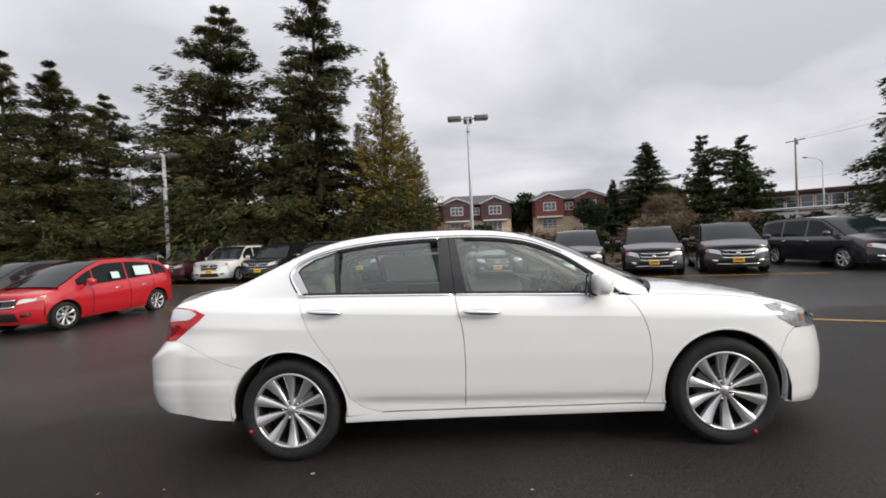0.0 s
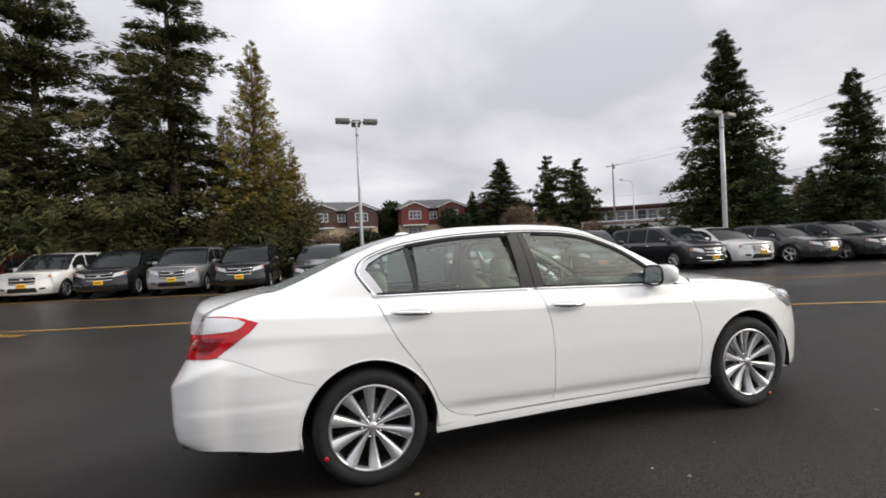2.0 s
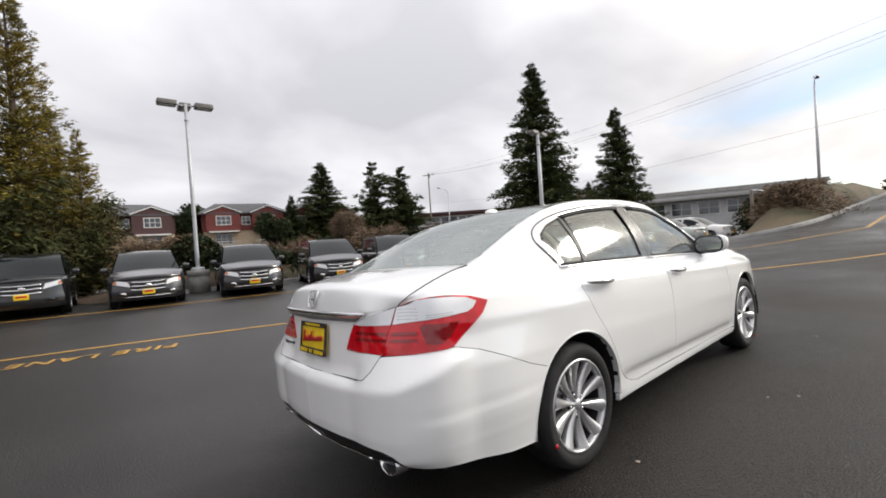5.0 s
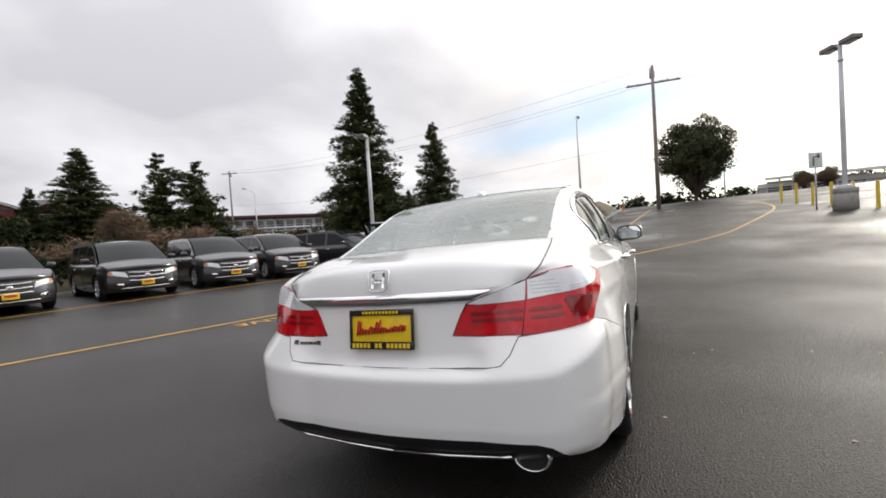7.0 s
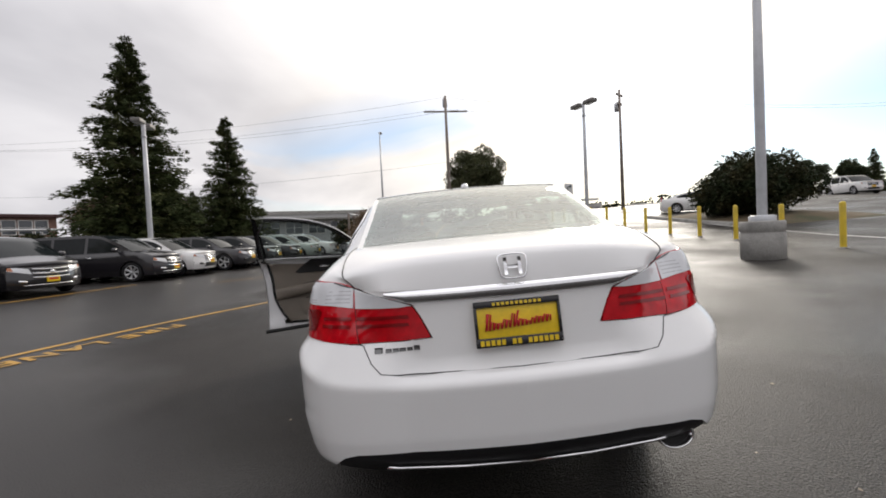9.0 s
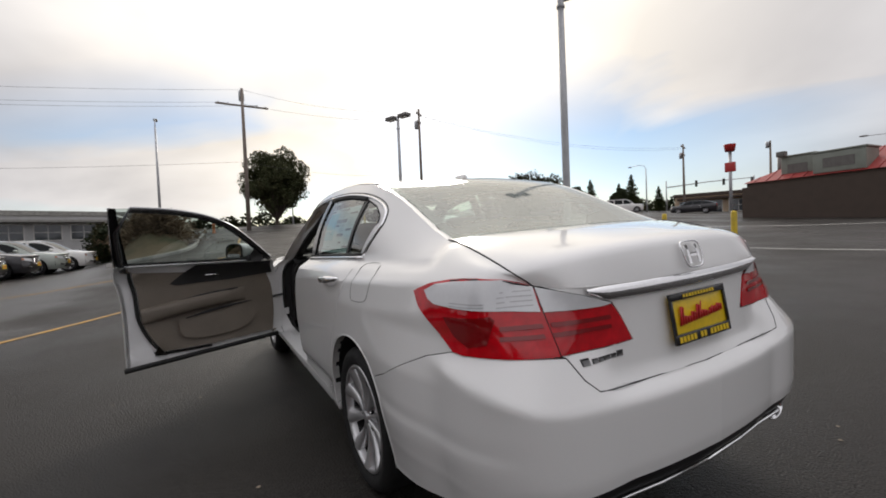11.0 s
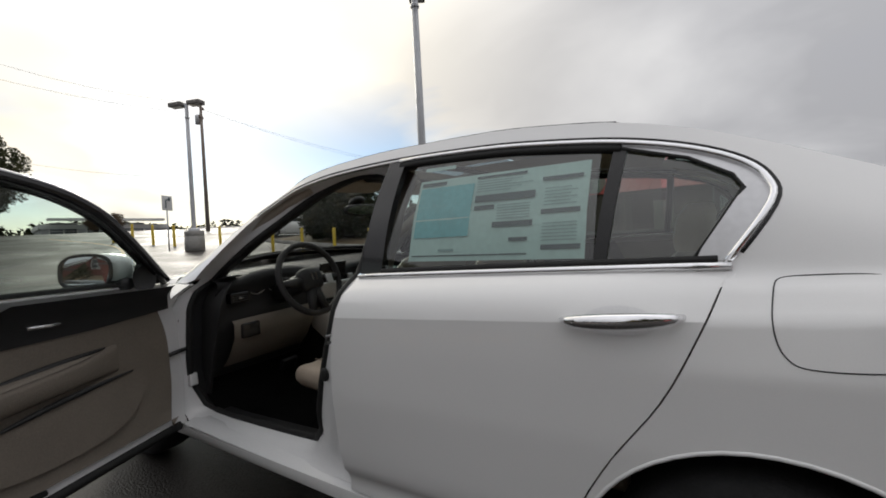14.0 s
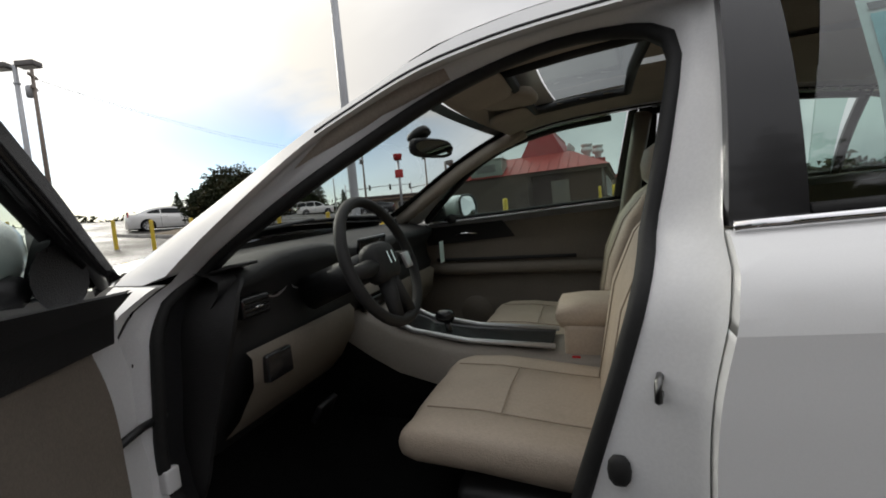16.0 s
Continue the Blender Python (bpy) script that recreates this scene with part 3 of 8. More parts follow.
def flank(s, z, d=0.0):
    """A point of the body's upright skin (left side): s runs along the plan outline, d inwards."""
    x, y = np.interp(s, PLAN_S, PLAN_D[:, 0]), np.interp(s, PLAN_S, PLAN_D[:, 1])
    if -2.478 < s < -1.881 and z > curve(s, SHOULDER) + 1e-6:
        low = curve(s, SHOULDER)
        t = min(1.0, (z - low) / 0.077)
        yb, ry, rz, zb = y - 0.126, *rail(x), low + (rail(x)[1] - low) * t
        u = (zb - z_belt(x)) / (rz - z_belt(x))
        plain = Vector((float(x), yb + (ry - yb) * max(0, u), zb))
        p = plain.lerp(shoulder(s, t), ease((-1.881 - s) / 0.12)) - Vector((0, 0.6, 0.8)) * d
        return tuple(p)
    e = 0.02
    tx = np.interp(s + e, PLAN_S, PLAN_D[:, 0]) - np.interp(s - e, PLAN_S, PLAN_D[:, 0])
    ty = np.interp(s + e, PLAN_S, PLAN_D[:, 1]) - np.interp(s - e, PLAN_S, PLAN_D[:, 1])
    if s > NOSE_S - e or s < TAIL_S + e:
        tx, ty = 0.0, (1.0 if s < 0 else -1.0)
    n = math.hypot(tx, ty)
    nx, ny = -ty / n, tx / n
    w = nx * nx
    w = w * w * (3 - 2 * w)
    b = z_belt(x)
    if z > b and -2.3 < x < 1.05:
        ry, rz = rail(x)
        t = (z - b) / (rz - b)
        yb = y - 0.118 - 0.008 * ease((-0.95 - x) / 0.5)
        return (float(x), float(yb + (ry - yb) * t + 0.03 * math.sin(math.pi * min(1, max(0, t))) * min(1, (rz - b) / 0.3) - d), z)
    def bulge(h):
        """The depth at the height h, with the bumper's rounded corner ridge."""
        deep = tail_depth(h) if s < 0 else nose_depth(h)
        return side_depth(x, h) * (1 - w) + deep * w - 0.046 * max(0.0, 1 - abs(s - lerp(h, [0.35, 0.62, 0.81], [-2.44, -2.42, -2.40])) / 0.30) * lerp(h, [0.29, 0.36, 0.46, 0.66, 0.81], [0.5, 0.9, 1.0, 1.0, 0.0])
    inset = bulge(z) + d
    if -2.76 < s < -2.06 and 0.60 < z < 0.815:
        # under the lamp the bumper is one sloping facet above a fold that climbs round the corner
        fold_z = lerp(s, [-2.76, -2.50, -2.41, -2.30, -2.20], [0.660, 0.672, 0.688, 0.735, 0.775])
        t = max(0.0, (z - fold_z) / (0.815 - fold_z))
        facet = bulge(0.60) + (bulge(0.815) - bulge(0.60)) * t
        inset += (facet + d - inset) * ease((s + 2.76) / 0.14) * ease((-2.06 - s) / 0.14)
    # a short crease along the bumper's side
    if -2.42 < s < -1.70:
        inset -= 0.0045 * lerp(z, [0.38, 0.535, 0.556], [0, 1, 0]) * ease((s + 2.42) / 0.12) * ease((-1.70 - s) / 0.10)
    # the lamp corner leans forward as it rises
    inset += lerp(z, [0.68, 0.81, 0.83, 0.90, 1.01, 1.06], [0.0, -0.020, -0.022, 0.004, 0.050, 0.056]) * ease(1.15 - abs(s + 2.45) / 0.17) if s < 0 and z > 0.68 else 0.0
    return (float(x - nx * inset), float(max(0.0, y - ny * inset)), z)


BOW = [(-1.88, -0.10), (-1.05, -0.07), (-0.5, 0.0), (0.0, 0.04), (0.3, 0.10), (1.02, 0.19)]
CROWN = [(-1.88, 0.015), (-1.05, 0.019), (-0.4, 0.021), (0.1, 0.023), (0.5, 0.042), (1.02, 0.04)]


def roof(x, k, d=0.0):
    """A point of the roof, the windscreen or the rear window: k from -1 (right rail) to 1 (left rail)."""
    e = 1 - k * k
    return (x + curve(x, BOW) * e - d * (0.6 if x > 0.25 else -0.4 if x < -1.05 else 0), k * (curve(x, RAIL_Y) - 0.2 * d), curve(x, RAIL_Z) + curve(x, CROWN) * e - d * 0.8)


BONNET_Y = [(1.0, 0.742), (1.4, 0.765), (1.8, 0.735), (2.05, 0.66), (2.22, 0.52)]
BONNET_Z = [(1.0, 0.982), (1.4, 0.935), (1.8, 0.855), (2.05, 0.775), (2.22, 0.705)]


def bonnet(x, k, d=0.0):
    e = 1 - abs(k) ** 2.4
    return (x + curve(x, [(1.0, 0.16), (1.6, 0.06), (2.05, 0.06), (2.22, 0.10)]) * e, k * curve(x, BONNET_Y), curve(x, BONNET_Z) + curve(x, [(1.0, 0.045), (1.6, 0.055), (2.22, 0.04)]) * e - d)


def lid_top(q, v):
    """A point of the boot lid: q across, v from the rear window (0) over the crease (1) to the lamps (2)."""
    a = abs(q)
    e = 1 - q * q
    wx, wz = -1.882 - 0.10 * e, 1.151 + 0.015 * e
    cx, cz = -2.397 + 0.124 * a**3, 1.121 - 0.066 * a**3
    if v <= 1:
        return Vector((wx + (cx - wx) * v, q * (0.642 + 0.014 * v + 0.012 * math.sin(math.pi * v)), wz + (cz - wz) * v ** (1.3 + 0.35 * a**4)))
    f = Vector(flank(TAIL_S + a * (-2.484 - TAIL_S), 0.996 + 0.014 * a**6, -0.0015))
    f.y = math.copysign(f.y, q)
    c = lid_top(q, 1)
    p = c.lerp(f, v - 1)
    p.x -= 0.004 * math.sin(math.pi * (v - 1)) * (1 - a**4)
    return p


def lid_profile(q):
    """The lid's section with its crease rounded off."""
    b = 0.14
    bend = [lid_top(q, 1 - b) * (1 - t) ** 2 + lid_top(q, 1) * (2 * t * (1 - t)) + lid_top(q, 1 + 1.8 * b) * t * t for t in (0, 0.2, 0.4, 0.6, 0.8, 1)]
    return [lid_top(q, 0.86 * i / 12) for i in range(12)] + bend + [lid_top(q, 1.252 + 0.748 * i / 5) for i in range(1, 6)]


# ---- ground ----
def ground_z(x, y):
    """The lot slopes a little, and the road beside it climbs to a crest."""
    gy = -0.123 + 0.006 * (min(y, 14) - 3) if y > 3 else -0.041 * y if y > -3 else 0.123 + 0.033 * (min(-y, 32) - 3)
    if x > 14:
        lo = 0.575 + 0.08 * (min(x, 40) - 14)
    elif x > 6:
        lo = 0.135 + 0.055 * (x - 6)
    else:
        lo = 0.0225 * max(x, -3)
    far = 0.01 * max(min(x, 60), -2)
    k = ease((y - 1.5) / 6.0)
    return gy + lo * (1 - k) + far * k


def spaced(near, step, reach):
    out = list(np.arange(-near, near + step / 2, step))
    d, v = step, near
    while v < reach:
        d *= 1.35
        v += d
        out = [-v] + out + [v]
    return [float(v) for v in out]


gx, gy_ = spaced(46, 1.0, 1800), spaced(46, 1.0, 1800)
ground = add("ground", *sheet([[(x, y, ground_z(x, y)) for y in gy_] for x in gx])[::1], M_ASPHALT)
tagged(ground, "dark damp asphalt car park sloping gently", "ground", kind="structure")


def draped(points, width, lift=0.006, step=0.5):
    """A painted band along points, laid on the ground."""
    pts = []
    for a, b in zip(points, points[1:]):
        n = max(1, int(math.hypot(b[0] - a[0], b[1] - a[1]) / step))
        pts += [(a[0] + (b[0] - a[0]) * i / n, a[1] + (b[1] - a[1]) * i / n) for i in range(n)]
    pts.append(points[-1])
    rows = []
    for i, p in enumerate(pts):
        a, b = pts[max(0, i - 1)], pts[min(len(pts) - 1, i + 1)]
        t = Vector((b[0] - a[0], b[1] - a[1])).normalized()
        rows.append([(p[0] - t.y * w, p[1] + t.x * w, ground_z_fine(p[0] - t.y * w, p[1] + t.x * w) + lift) for w in (-width / 2, width / 2)])
    return sheet(rows)


def ground_z_fine(x, y):
    """The height of the ground sheet itself, between its grid lines."""
    i = int(np.clip(np.searchsorted(gx, x) - 1, 0, len(gx) - 2))
    k = int(np.clip(np.searchsorted(gy_, y) - 1, 0, len(gy_) - 2))
    u, v = (x - gx[i]) / (gx[i + 1] - gx[i]), (y - gy_[k]) / (gy_[k + 1] - gy_[k])
    a, b, c, d = ground_z(gx[i], gy_[k]), ground_z(gx[i + 1], gy_[k]), ground_z(gx[i], gy_[k + 1]), ground_z(gx[i + 1], gy_[k + 1])
    return a * (1 - u) * (1 - v) + b * u * (1 - v) + c * (1 - u) * v + d * u * v

# ---- markings, kerbs and banks ----
LANE = smooth_line([(-16, 10.6), (-8.7, 8.35), (-5.5, 7.6), (-2.6, 6.95), (0.3, 5.9), (2.7, 4.85), (4.6, 3.6), (6.2, 2.5), (7.9, 0.55), (9.3, -0.95), (12.1, -2.95), (16, -4.6), (21.8, -6.7), (26.5, -7.4), (33, -7.2)], 6)
tagged(add("lane_line", *draped(LANE, 0.11), M_YLINE), "worn yellow painted lane line", "road marking", kind="structure")
tagged(add("stall_line", *draped([(x, 12.62 - 0.27 * x) for x in (-24, -12, -4, 4, 10.5)], 0.13), M_YLINE), "worn yellow line before the parked cars", "road marking", kind="structure")
tagged(add("stall_line", *draped([(10.0, 7.0), (10.8, 5.0), (13.0, 2.2), (16.5, -0.2), (22, -0.4), (33, -1.5)], 0.12), M_YLINE), "yellow kerb-side line climbing the road", "road marking", kind="structure")
for a, b in (((4.0, -9.2), (8.3, -16.4)), ((10.5, -10.6), (14.0, -14.8)), ((-4.5, -8.5), (-2.6, -14.5))):
    tagged(add("stall_line", *draped([a, b], 0.16), M_WLINE), "worn white painted stripe", "road marking", kind="structure")
tagged(add("road_edge_line", *draped([(2.0, -25.2), (9.0, -21.5), (15.4, -18.2), (18, -17.0)], 0.22), M_WLINE), "far white edge line of the road", "road marking", kind="structure")
tagged(add("road_edge_line", *draped([(-14, -11.8), (-3.25, -12.0), (1.7, -11.2), (8, -11.4), (14, -12.6), (26, -14)], 0.12), M_WLINE), "worn white edge line", "road marking", kind="structure")


def painted_words(words, x, y, turn, size):
    """Painted letters, laid on the ground."""
    cu = bpy.data.curves.new("words", "FONT")
    cu.body, cu.size, cu.align_x, cu.align_y, cu.resolution_u, cu.space_character = words, size, "CENTER", "CENTER", 2, 1.15
    cu.offset = 0.012
    tmp = new("words", cu)
    me = bpy.data.meshes.new_from_object(tmp.evaluated_get(bpy.context.evaluated_depsgraph_get()))
    bpy.data.objects.remove(tmp)
    c, s = math.cos(radians(turn)), math.sin(radians(turn))
    for v in me.vertices:
        px, py = x + v.co.x * c - v.co.y * s, y + v.co.x * s + v.co.y * c
        v.co = (px, py, ground_z_fine(px, py) + 0.008)
    me.materials.append(M_YLINE)
    return tagged(new("painted_words", me), "worn yellow words painted on the asphalt", "road marking", kind="structure")


painted_words("FIRE LANE", 1.93, 4.72, 180 - 28, 0.42)
painted_words("FIRE LANE", -3.3, 6.36, 180 - 16, 0.42)
painted_words("FIRE LANE", -8.7, 7.85, 180 - 16, 0.42)


def bank(name, label, outline, height, material, cells=14):
    """A raised bed of earth or grass, highest along its middle."""
    xs, ys = [p[0] for p in outline], [p[1] for p in outline]
    a, b, c, d = [Vector(p) for p in outline]
    rows = []
    rng = random.Random(name + str(xs[0]))
    for i in range(cells * 2 + 1):
        u = i / (cells * 2)
        p, q = a.lerp(d, u), b.lerp(c, u)
        row_pts = []
        for k in range(cells + 1):
            t = k / cells
            s = p.lerp(q, t)
            h = height * math.sin(math.pi * min(1, t * 1.0)) ** 0.7 if 0 < t < 1 else -0.1
            h = h * ease(min(u, 1 - u) * 5) - 0.1 * (min(u, 1 - u) < 0.02)
            row_pts.append((s.x, s.y, ground_z(s.x, s.y) + h * (0.85 + 0.3 * rng.random()) + 0.02))
        rows.append(row_pts)
    ob = add(name, *sheet(rows), material)
    return tagged(ob, label, "ground", kind="structure")


bank("earth_bank", "brown earth bank behind the parked vans", [(-4, 24), (-4, 17.2), (20, 16.3), (20, 24)], 0.9, M_EARTH)
bank("grass_bank", "rough grass bank beside the climbing road", [(18.5, 4.4), (19, 1.95), (60, 1.4), (60, 9)], 1.6, M_GRASS)
bank("grass_strip", "dark litter-covered strip below the spruces", [(-60, 34), (-60, 20.4), (-2, 19.6), (-2, 34)], 0.5, M_EARTH)
bank("grass_island", "grass island with a bush", [(12.4, -13.0), (12.4, -19.0), (21.6, -20), (21.6, -13.4)], 0.25, M_GRASS)


def kerb(points, label="pale concrete kerb"):
    rows = []
    for i, p in enumerate(points):
        a, b = points[max(0, i - 1)], points[min(len(points) - 1, i + 1)]
        t = Vector((b[0] - a[0], b[1] - a[1])).normalized()
        z = ground_z_fine(*p)
        rows.append([(p[0] - t.y * w, p[1] + t.x * w, z + h) for w, h in ((-0.09, -0.05), (-0.08, 0.13), (-0.05, 0.15), (0.06, 0.15), (0.08, 0.13), (0.09, -0.05))])
    return tagged(add("kerb", *sheet(rows), M_CONCRETE), label, "kerb", kind="structure")


kerb(dense([(-1, 17.0), (6, 16.4), (14, 15.6), (19.5, 12.6)], 8))
kerb(dense([(18.2, 4.7), (18.7, 2.5), (20.5, 1.8), (24, 1.5), (36, 0.9), (48, 0.8)], 8))
kerb(dense([(12.2, -12.8), (17, -12.85), (21.8, -13.2)], 8))

# ---- the white sedan ----
CAR_TILT = Matrix(((0.999747, 0.000461, -0.022498), (0.000461, 0.999159, 0.040996), (0.022498, -0.040996, 0.998906))).to_4x4()
ARCH_R, AXLE, HUB_Z = 0.388, 1.392, 0.335
SEAM_B = [(-0.262, 1.021), (-0.245, 0.92), (-0.222, 0.80), (-0.217, 0.66), (-0.222, 0.5), (-0.236, 0.30)]
SEAM_F = [(0.845, 0.957), (0.889, 0.882), (0.932, 0.76), (0.945, 0.64), (0.94, 0.5), (0.912, 0.35), (0.885, 0.286)]
SEAM_R = [(-1.322, 1.067), (-1.275, 0.955), (-1.20, 0.80), (-1.10, 0.655), (-1.03, 0.53), (-0.99, 0.43), (-0.93, 0.36), (-0.85, 0.32), (-0.76, 0.303)]
DLO_TOP = [(-1.318, 1.082), (-1.395, 1.20), (-1.395, 1.25), (-1.35, 1.297), (-1.248, 1.341), (-1.087, 1.378), (-0.88, 1.402), (-0.674, 1.415), (-0.345, 1.418), (-0.02, 1.402), (0.16, 1.376), (0.292, 1.342), (0.41, 1.293), (0.506, 1.24), (0.632, 1.145), (0.74, 1.055), (0.83, 0.975)]
sedan = thing("sedan", CAR_TILT, "pearl white four-door sedan with its driver's door open", "car")


def grow(poly, gap):
    """The outline drawn in by a gap on all sides."""
    n, out = len(poly), []
    area = sum(a[0] * b[1] - b[0] * a[1] for a, b in zip(poly, poly[1:] + poly[:1]))
    s = 1 if area > 0 else -1
    for i, p in enumerate(poly):
        a, b = Vector(poly[i - 1]), Vector(poly[(i + 1) % n])
        t = (b - a)
        if t.length < 1e-6 or p[0] in (TAIL_S, NOSE_S):
            out.append(p)
            continue
        t.normalize()
        out.append((p[0] - s * t.y * gap, p[1] + s * t.x * gap))
    return out


def belt(x0, x1, n=14):
    return [(x0 + (x1 - x0) * i / n, z_belt(x0 + (x1 - x0) * i / n)) for i in range(n + 1)]


def skin(s, w, d=0.0):
    """The flank by its height over the crease, so that panels fold along it."""
    return flank(s, w + z_crease(s), d)


def body_panel(name, poly, material, side, parent=sedan, label="", gap=0.0022, thick=0.025, inset=0.0, step=(0.06, 0.0225), fold=False):
    return part(name, panel(skin, [(s, z - z_crease(s)) for s, z in grow(poly, gap)], step, thick, side, inset, fold=fold), material, parent, label)


def rail_line(x0, x1, n=24):
    return [(x0 + (x1 - x0) * i / n, rail(x0 + (x1 - x0) * i / n)[1]) for i in range(n + 1)]


seam_b, seam_f, seam_r, dlo_top = (smooth_line(p, 4) for p in (SEAM_B, SEAM_F, SEAM_R, DLO_TOP))
REAR_DOOR = belt(-1.322, -0.262)[1:] + seam_b[1:] + [(-0.5, 0.302)] + seam_r[::-1][:-1]
FRONT_DOOR = belt(-0.262, 0.845)[1:] + seam_f[1:] + [(0.3, 0.292)] + seam_b[::-1]
rear_arch = arc(-AXLE, HUB_Z, ARCH_R, -14, 194, 26)
front_arch = arc(AXLE, HUB_Z, ARCH_R - 0.006, -14, 194, 26)
LAMP_OUT = [(-1.978, 0.992), (-2.06, 1.020), (-2.15, 1.036), (-2.26, 1.042), (-2.36, 1.033), (-2.475, 1.008), (-2.528, 0.813), (-2.38, 0.820), (-2.29, 0.825), (-2.23, 0.826), (-2.196, 0.831), (-2.13, 0.876), (-2.075, 0.913), (-2.02, 0.950)]
LAMP_OUT_W = [(-2.045, 0.998), (-2.09, 1.018), (-2.16, 1.029), (-2.26, 1.036), (-2.36, 1.031), (-2.472, 1.006), (-2.488, 0.942), (-2.36, 0.953), (-2.27, 0.960), (-2.19, 0.962), (-2.10, 0.966), (-2.068, 0.979)]
LAMP_IN = [(-2.482, 1.006), (-2.56, 0.990), (-2.64, 0.972), (-2.70, 0.953), (-2.745, 0.938), (-2.775, 0.895), (-2.812, 0.818), (-2.70, 0.812), (-2.535, 0.811)]
LAMP_IN_W = [(-2.485, 1.0055), (-2.56, 0.9895), (-2.64, 0.9715), (-2.70, 0.9525), (-2.742, 0.9395), (-2.70, 0.938), (-2.64, 0.9385), (-2.503, 0.9385)]
BUMP_SEAM = [(-1.66, 0.6158), (-1.80, 0.668), (-1.96, 0.745), (-2.075, 0.794), (-2.188, 0.824)]
LID = [(-2.532, 0.809), (-2.55, 0.803), (-2.59, 0.742), (-2.628, 0.708), (-2.68, 0.698), (-2.85, 0.693), (TAIL_S, 0.692)]
SHOULDER_TOP = [(-1.884 - 0.585 * i / 12, curve(-1.884 - 0.585 * i / 12, SHOULDER) + 0.077) for i in range(13)] + [(-2.477, 1.0125)]
# flank panels, right (-1) and left (1)
quarter = ([(-1.322, 1.067)] + belt(-1.36, -1.84, 8) + SHOULDER_TOP + [(-2.36, 1.035), (-2.26, 1.044), (-2.15, 1.038), (-2.06, 1.023), (-1.971, 0.992), (-2.017, 0.947),
           (-2.072, 0.909), (-2.127, 0.872), (-2.192, 0.828)] + BUMP_SEAM[::-1] + [p for p in rear_arch[::-1] if p[0] > -1.66 and p[1] > 0.30] + [(-1.015, 0.285)] + [(-0.80, 0.290), (-0.76, 0.303)] + seam_r[::-1][1:-1])
BUMPER = BUMP_SEAM + [(-2.23, 0.822), (-2.30, 0.821), (-2.38, 0.816), (-2.478, 0.810)] + LID[1:] + [(TAIL_S, 0.420), (-2.85, 0.420), (-2.62, 0.421), (-2.53, 0.419), (-2.48, 0.404), (-2.42, 0.356), (-2.37, 0.342), (-2.25, 0.336), (-2.1, 0.318), (-1.95, 0.295), (-1.79, 0.283)] + [p for p in rear_arch[::-1] if p[0] < -1.66 and p[1] > 0.285]
fender = ([(0.845, 0.957), (1.0, 0.957)] + belt(1.05, 1.95, 10) + [(1.985, 0.828), (1.99, 0.80), (1.90, 0.725), (1.80, 0.66), (1.742, 0.56), (1.742, 0.490)] + [p for p in front_arch if p[0] <= 1.741 and p[1] > 0.27] + [(1.02, 0.28), (0.885, 0.284)] + seam_f[::-1][1:-1])
HEADLAMP = [(1.69, 0.853), (1.83, 0.850), (1.92, 0.828), (2.05, 0.80), (2.2, 0.775), (2.33, 0.755), (2.30, 0.69), (2.15, 0.685), (2.0, 0.69), (1.85, 0.708), (1.76, 0.765)]
FBUMP = [(1.7425, 0.56), (1.801, 0.6595), (1.855, 0.695), (1.995, 0.70), (2.18, 0.685), (2.30, 0.695), (2.40, 0.70), (2.60, 0.70), (NOSE_S, 0.70), (NOSE_S, 0.20), (2.5, 0.20), (2.1, 0.205), (1.85, 0.225), (1.765, 0.245)] + [p for p in front_arch if p[0] > 1.748 and p[1] > 0.24] + [(1.7425, 0.489)]
ROCKER = [(-1.018, 0.282), (-0.76, 0.298), (-0.5, 0.297), (0.3, 0.288), (0.885, 0.281), (1.01, 0.277), (1.005, 0.225), (0.6, 0.23), (-0.2, 0.242), (-1.018, 0.24)]
CABIN = rail_line(1.0, -1.88) + quarter[quarter.index(SHOULDER_TOP[0]):] + [(-1.322, 1.067)] + dlo_top + [(0.90, 0.956), (1.0, 0.955)]
REAR_GLASS = [(-1.04, z_belt(-1.04) + 0.01)] + [(x, z) for x, z in dlo_top if -1.075 < x < -0.352] + [(-0.352, z_belt(-0.352) + 0.01)]
QUARTER_IN = [(-1.252, z_belt(-1.252) + 0.012), (-1.350, 1.238), (-1.330, 1.268), (-1.24, 1.318), (-1.085, 1.362)]
QUARTER_GLASS = [(-1.062, z_belt(-1.06) + 0.01)] + QUARTER_IN[:-1] + [(-1.10, 1.359)]
QUARTER_FRAME = [(x, z) for x, z in dlo_top if x < -1.06] + QUARTER_IN[::-1]
FRONT_GLASS = [(-0.182, z_belt(-0.182) + 0.01), (-0.245, 1.412)] + [(x, z) for x, z in dlo_top if x > -0.245][:-1] + [(0.70, z_belt(0.7) + 0.01)]


def chrome_line(pts, r, depth=-0.004, side=1):
    geo = tube([flank(x, z, depth) for x, z in pts], r, 6)
    return geo if side > 0 else mirrored(geo)


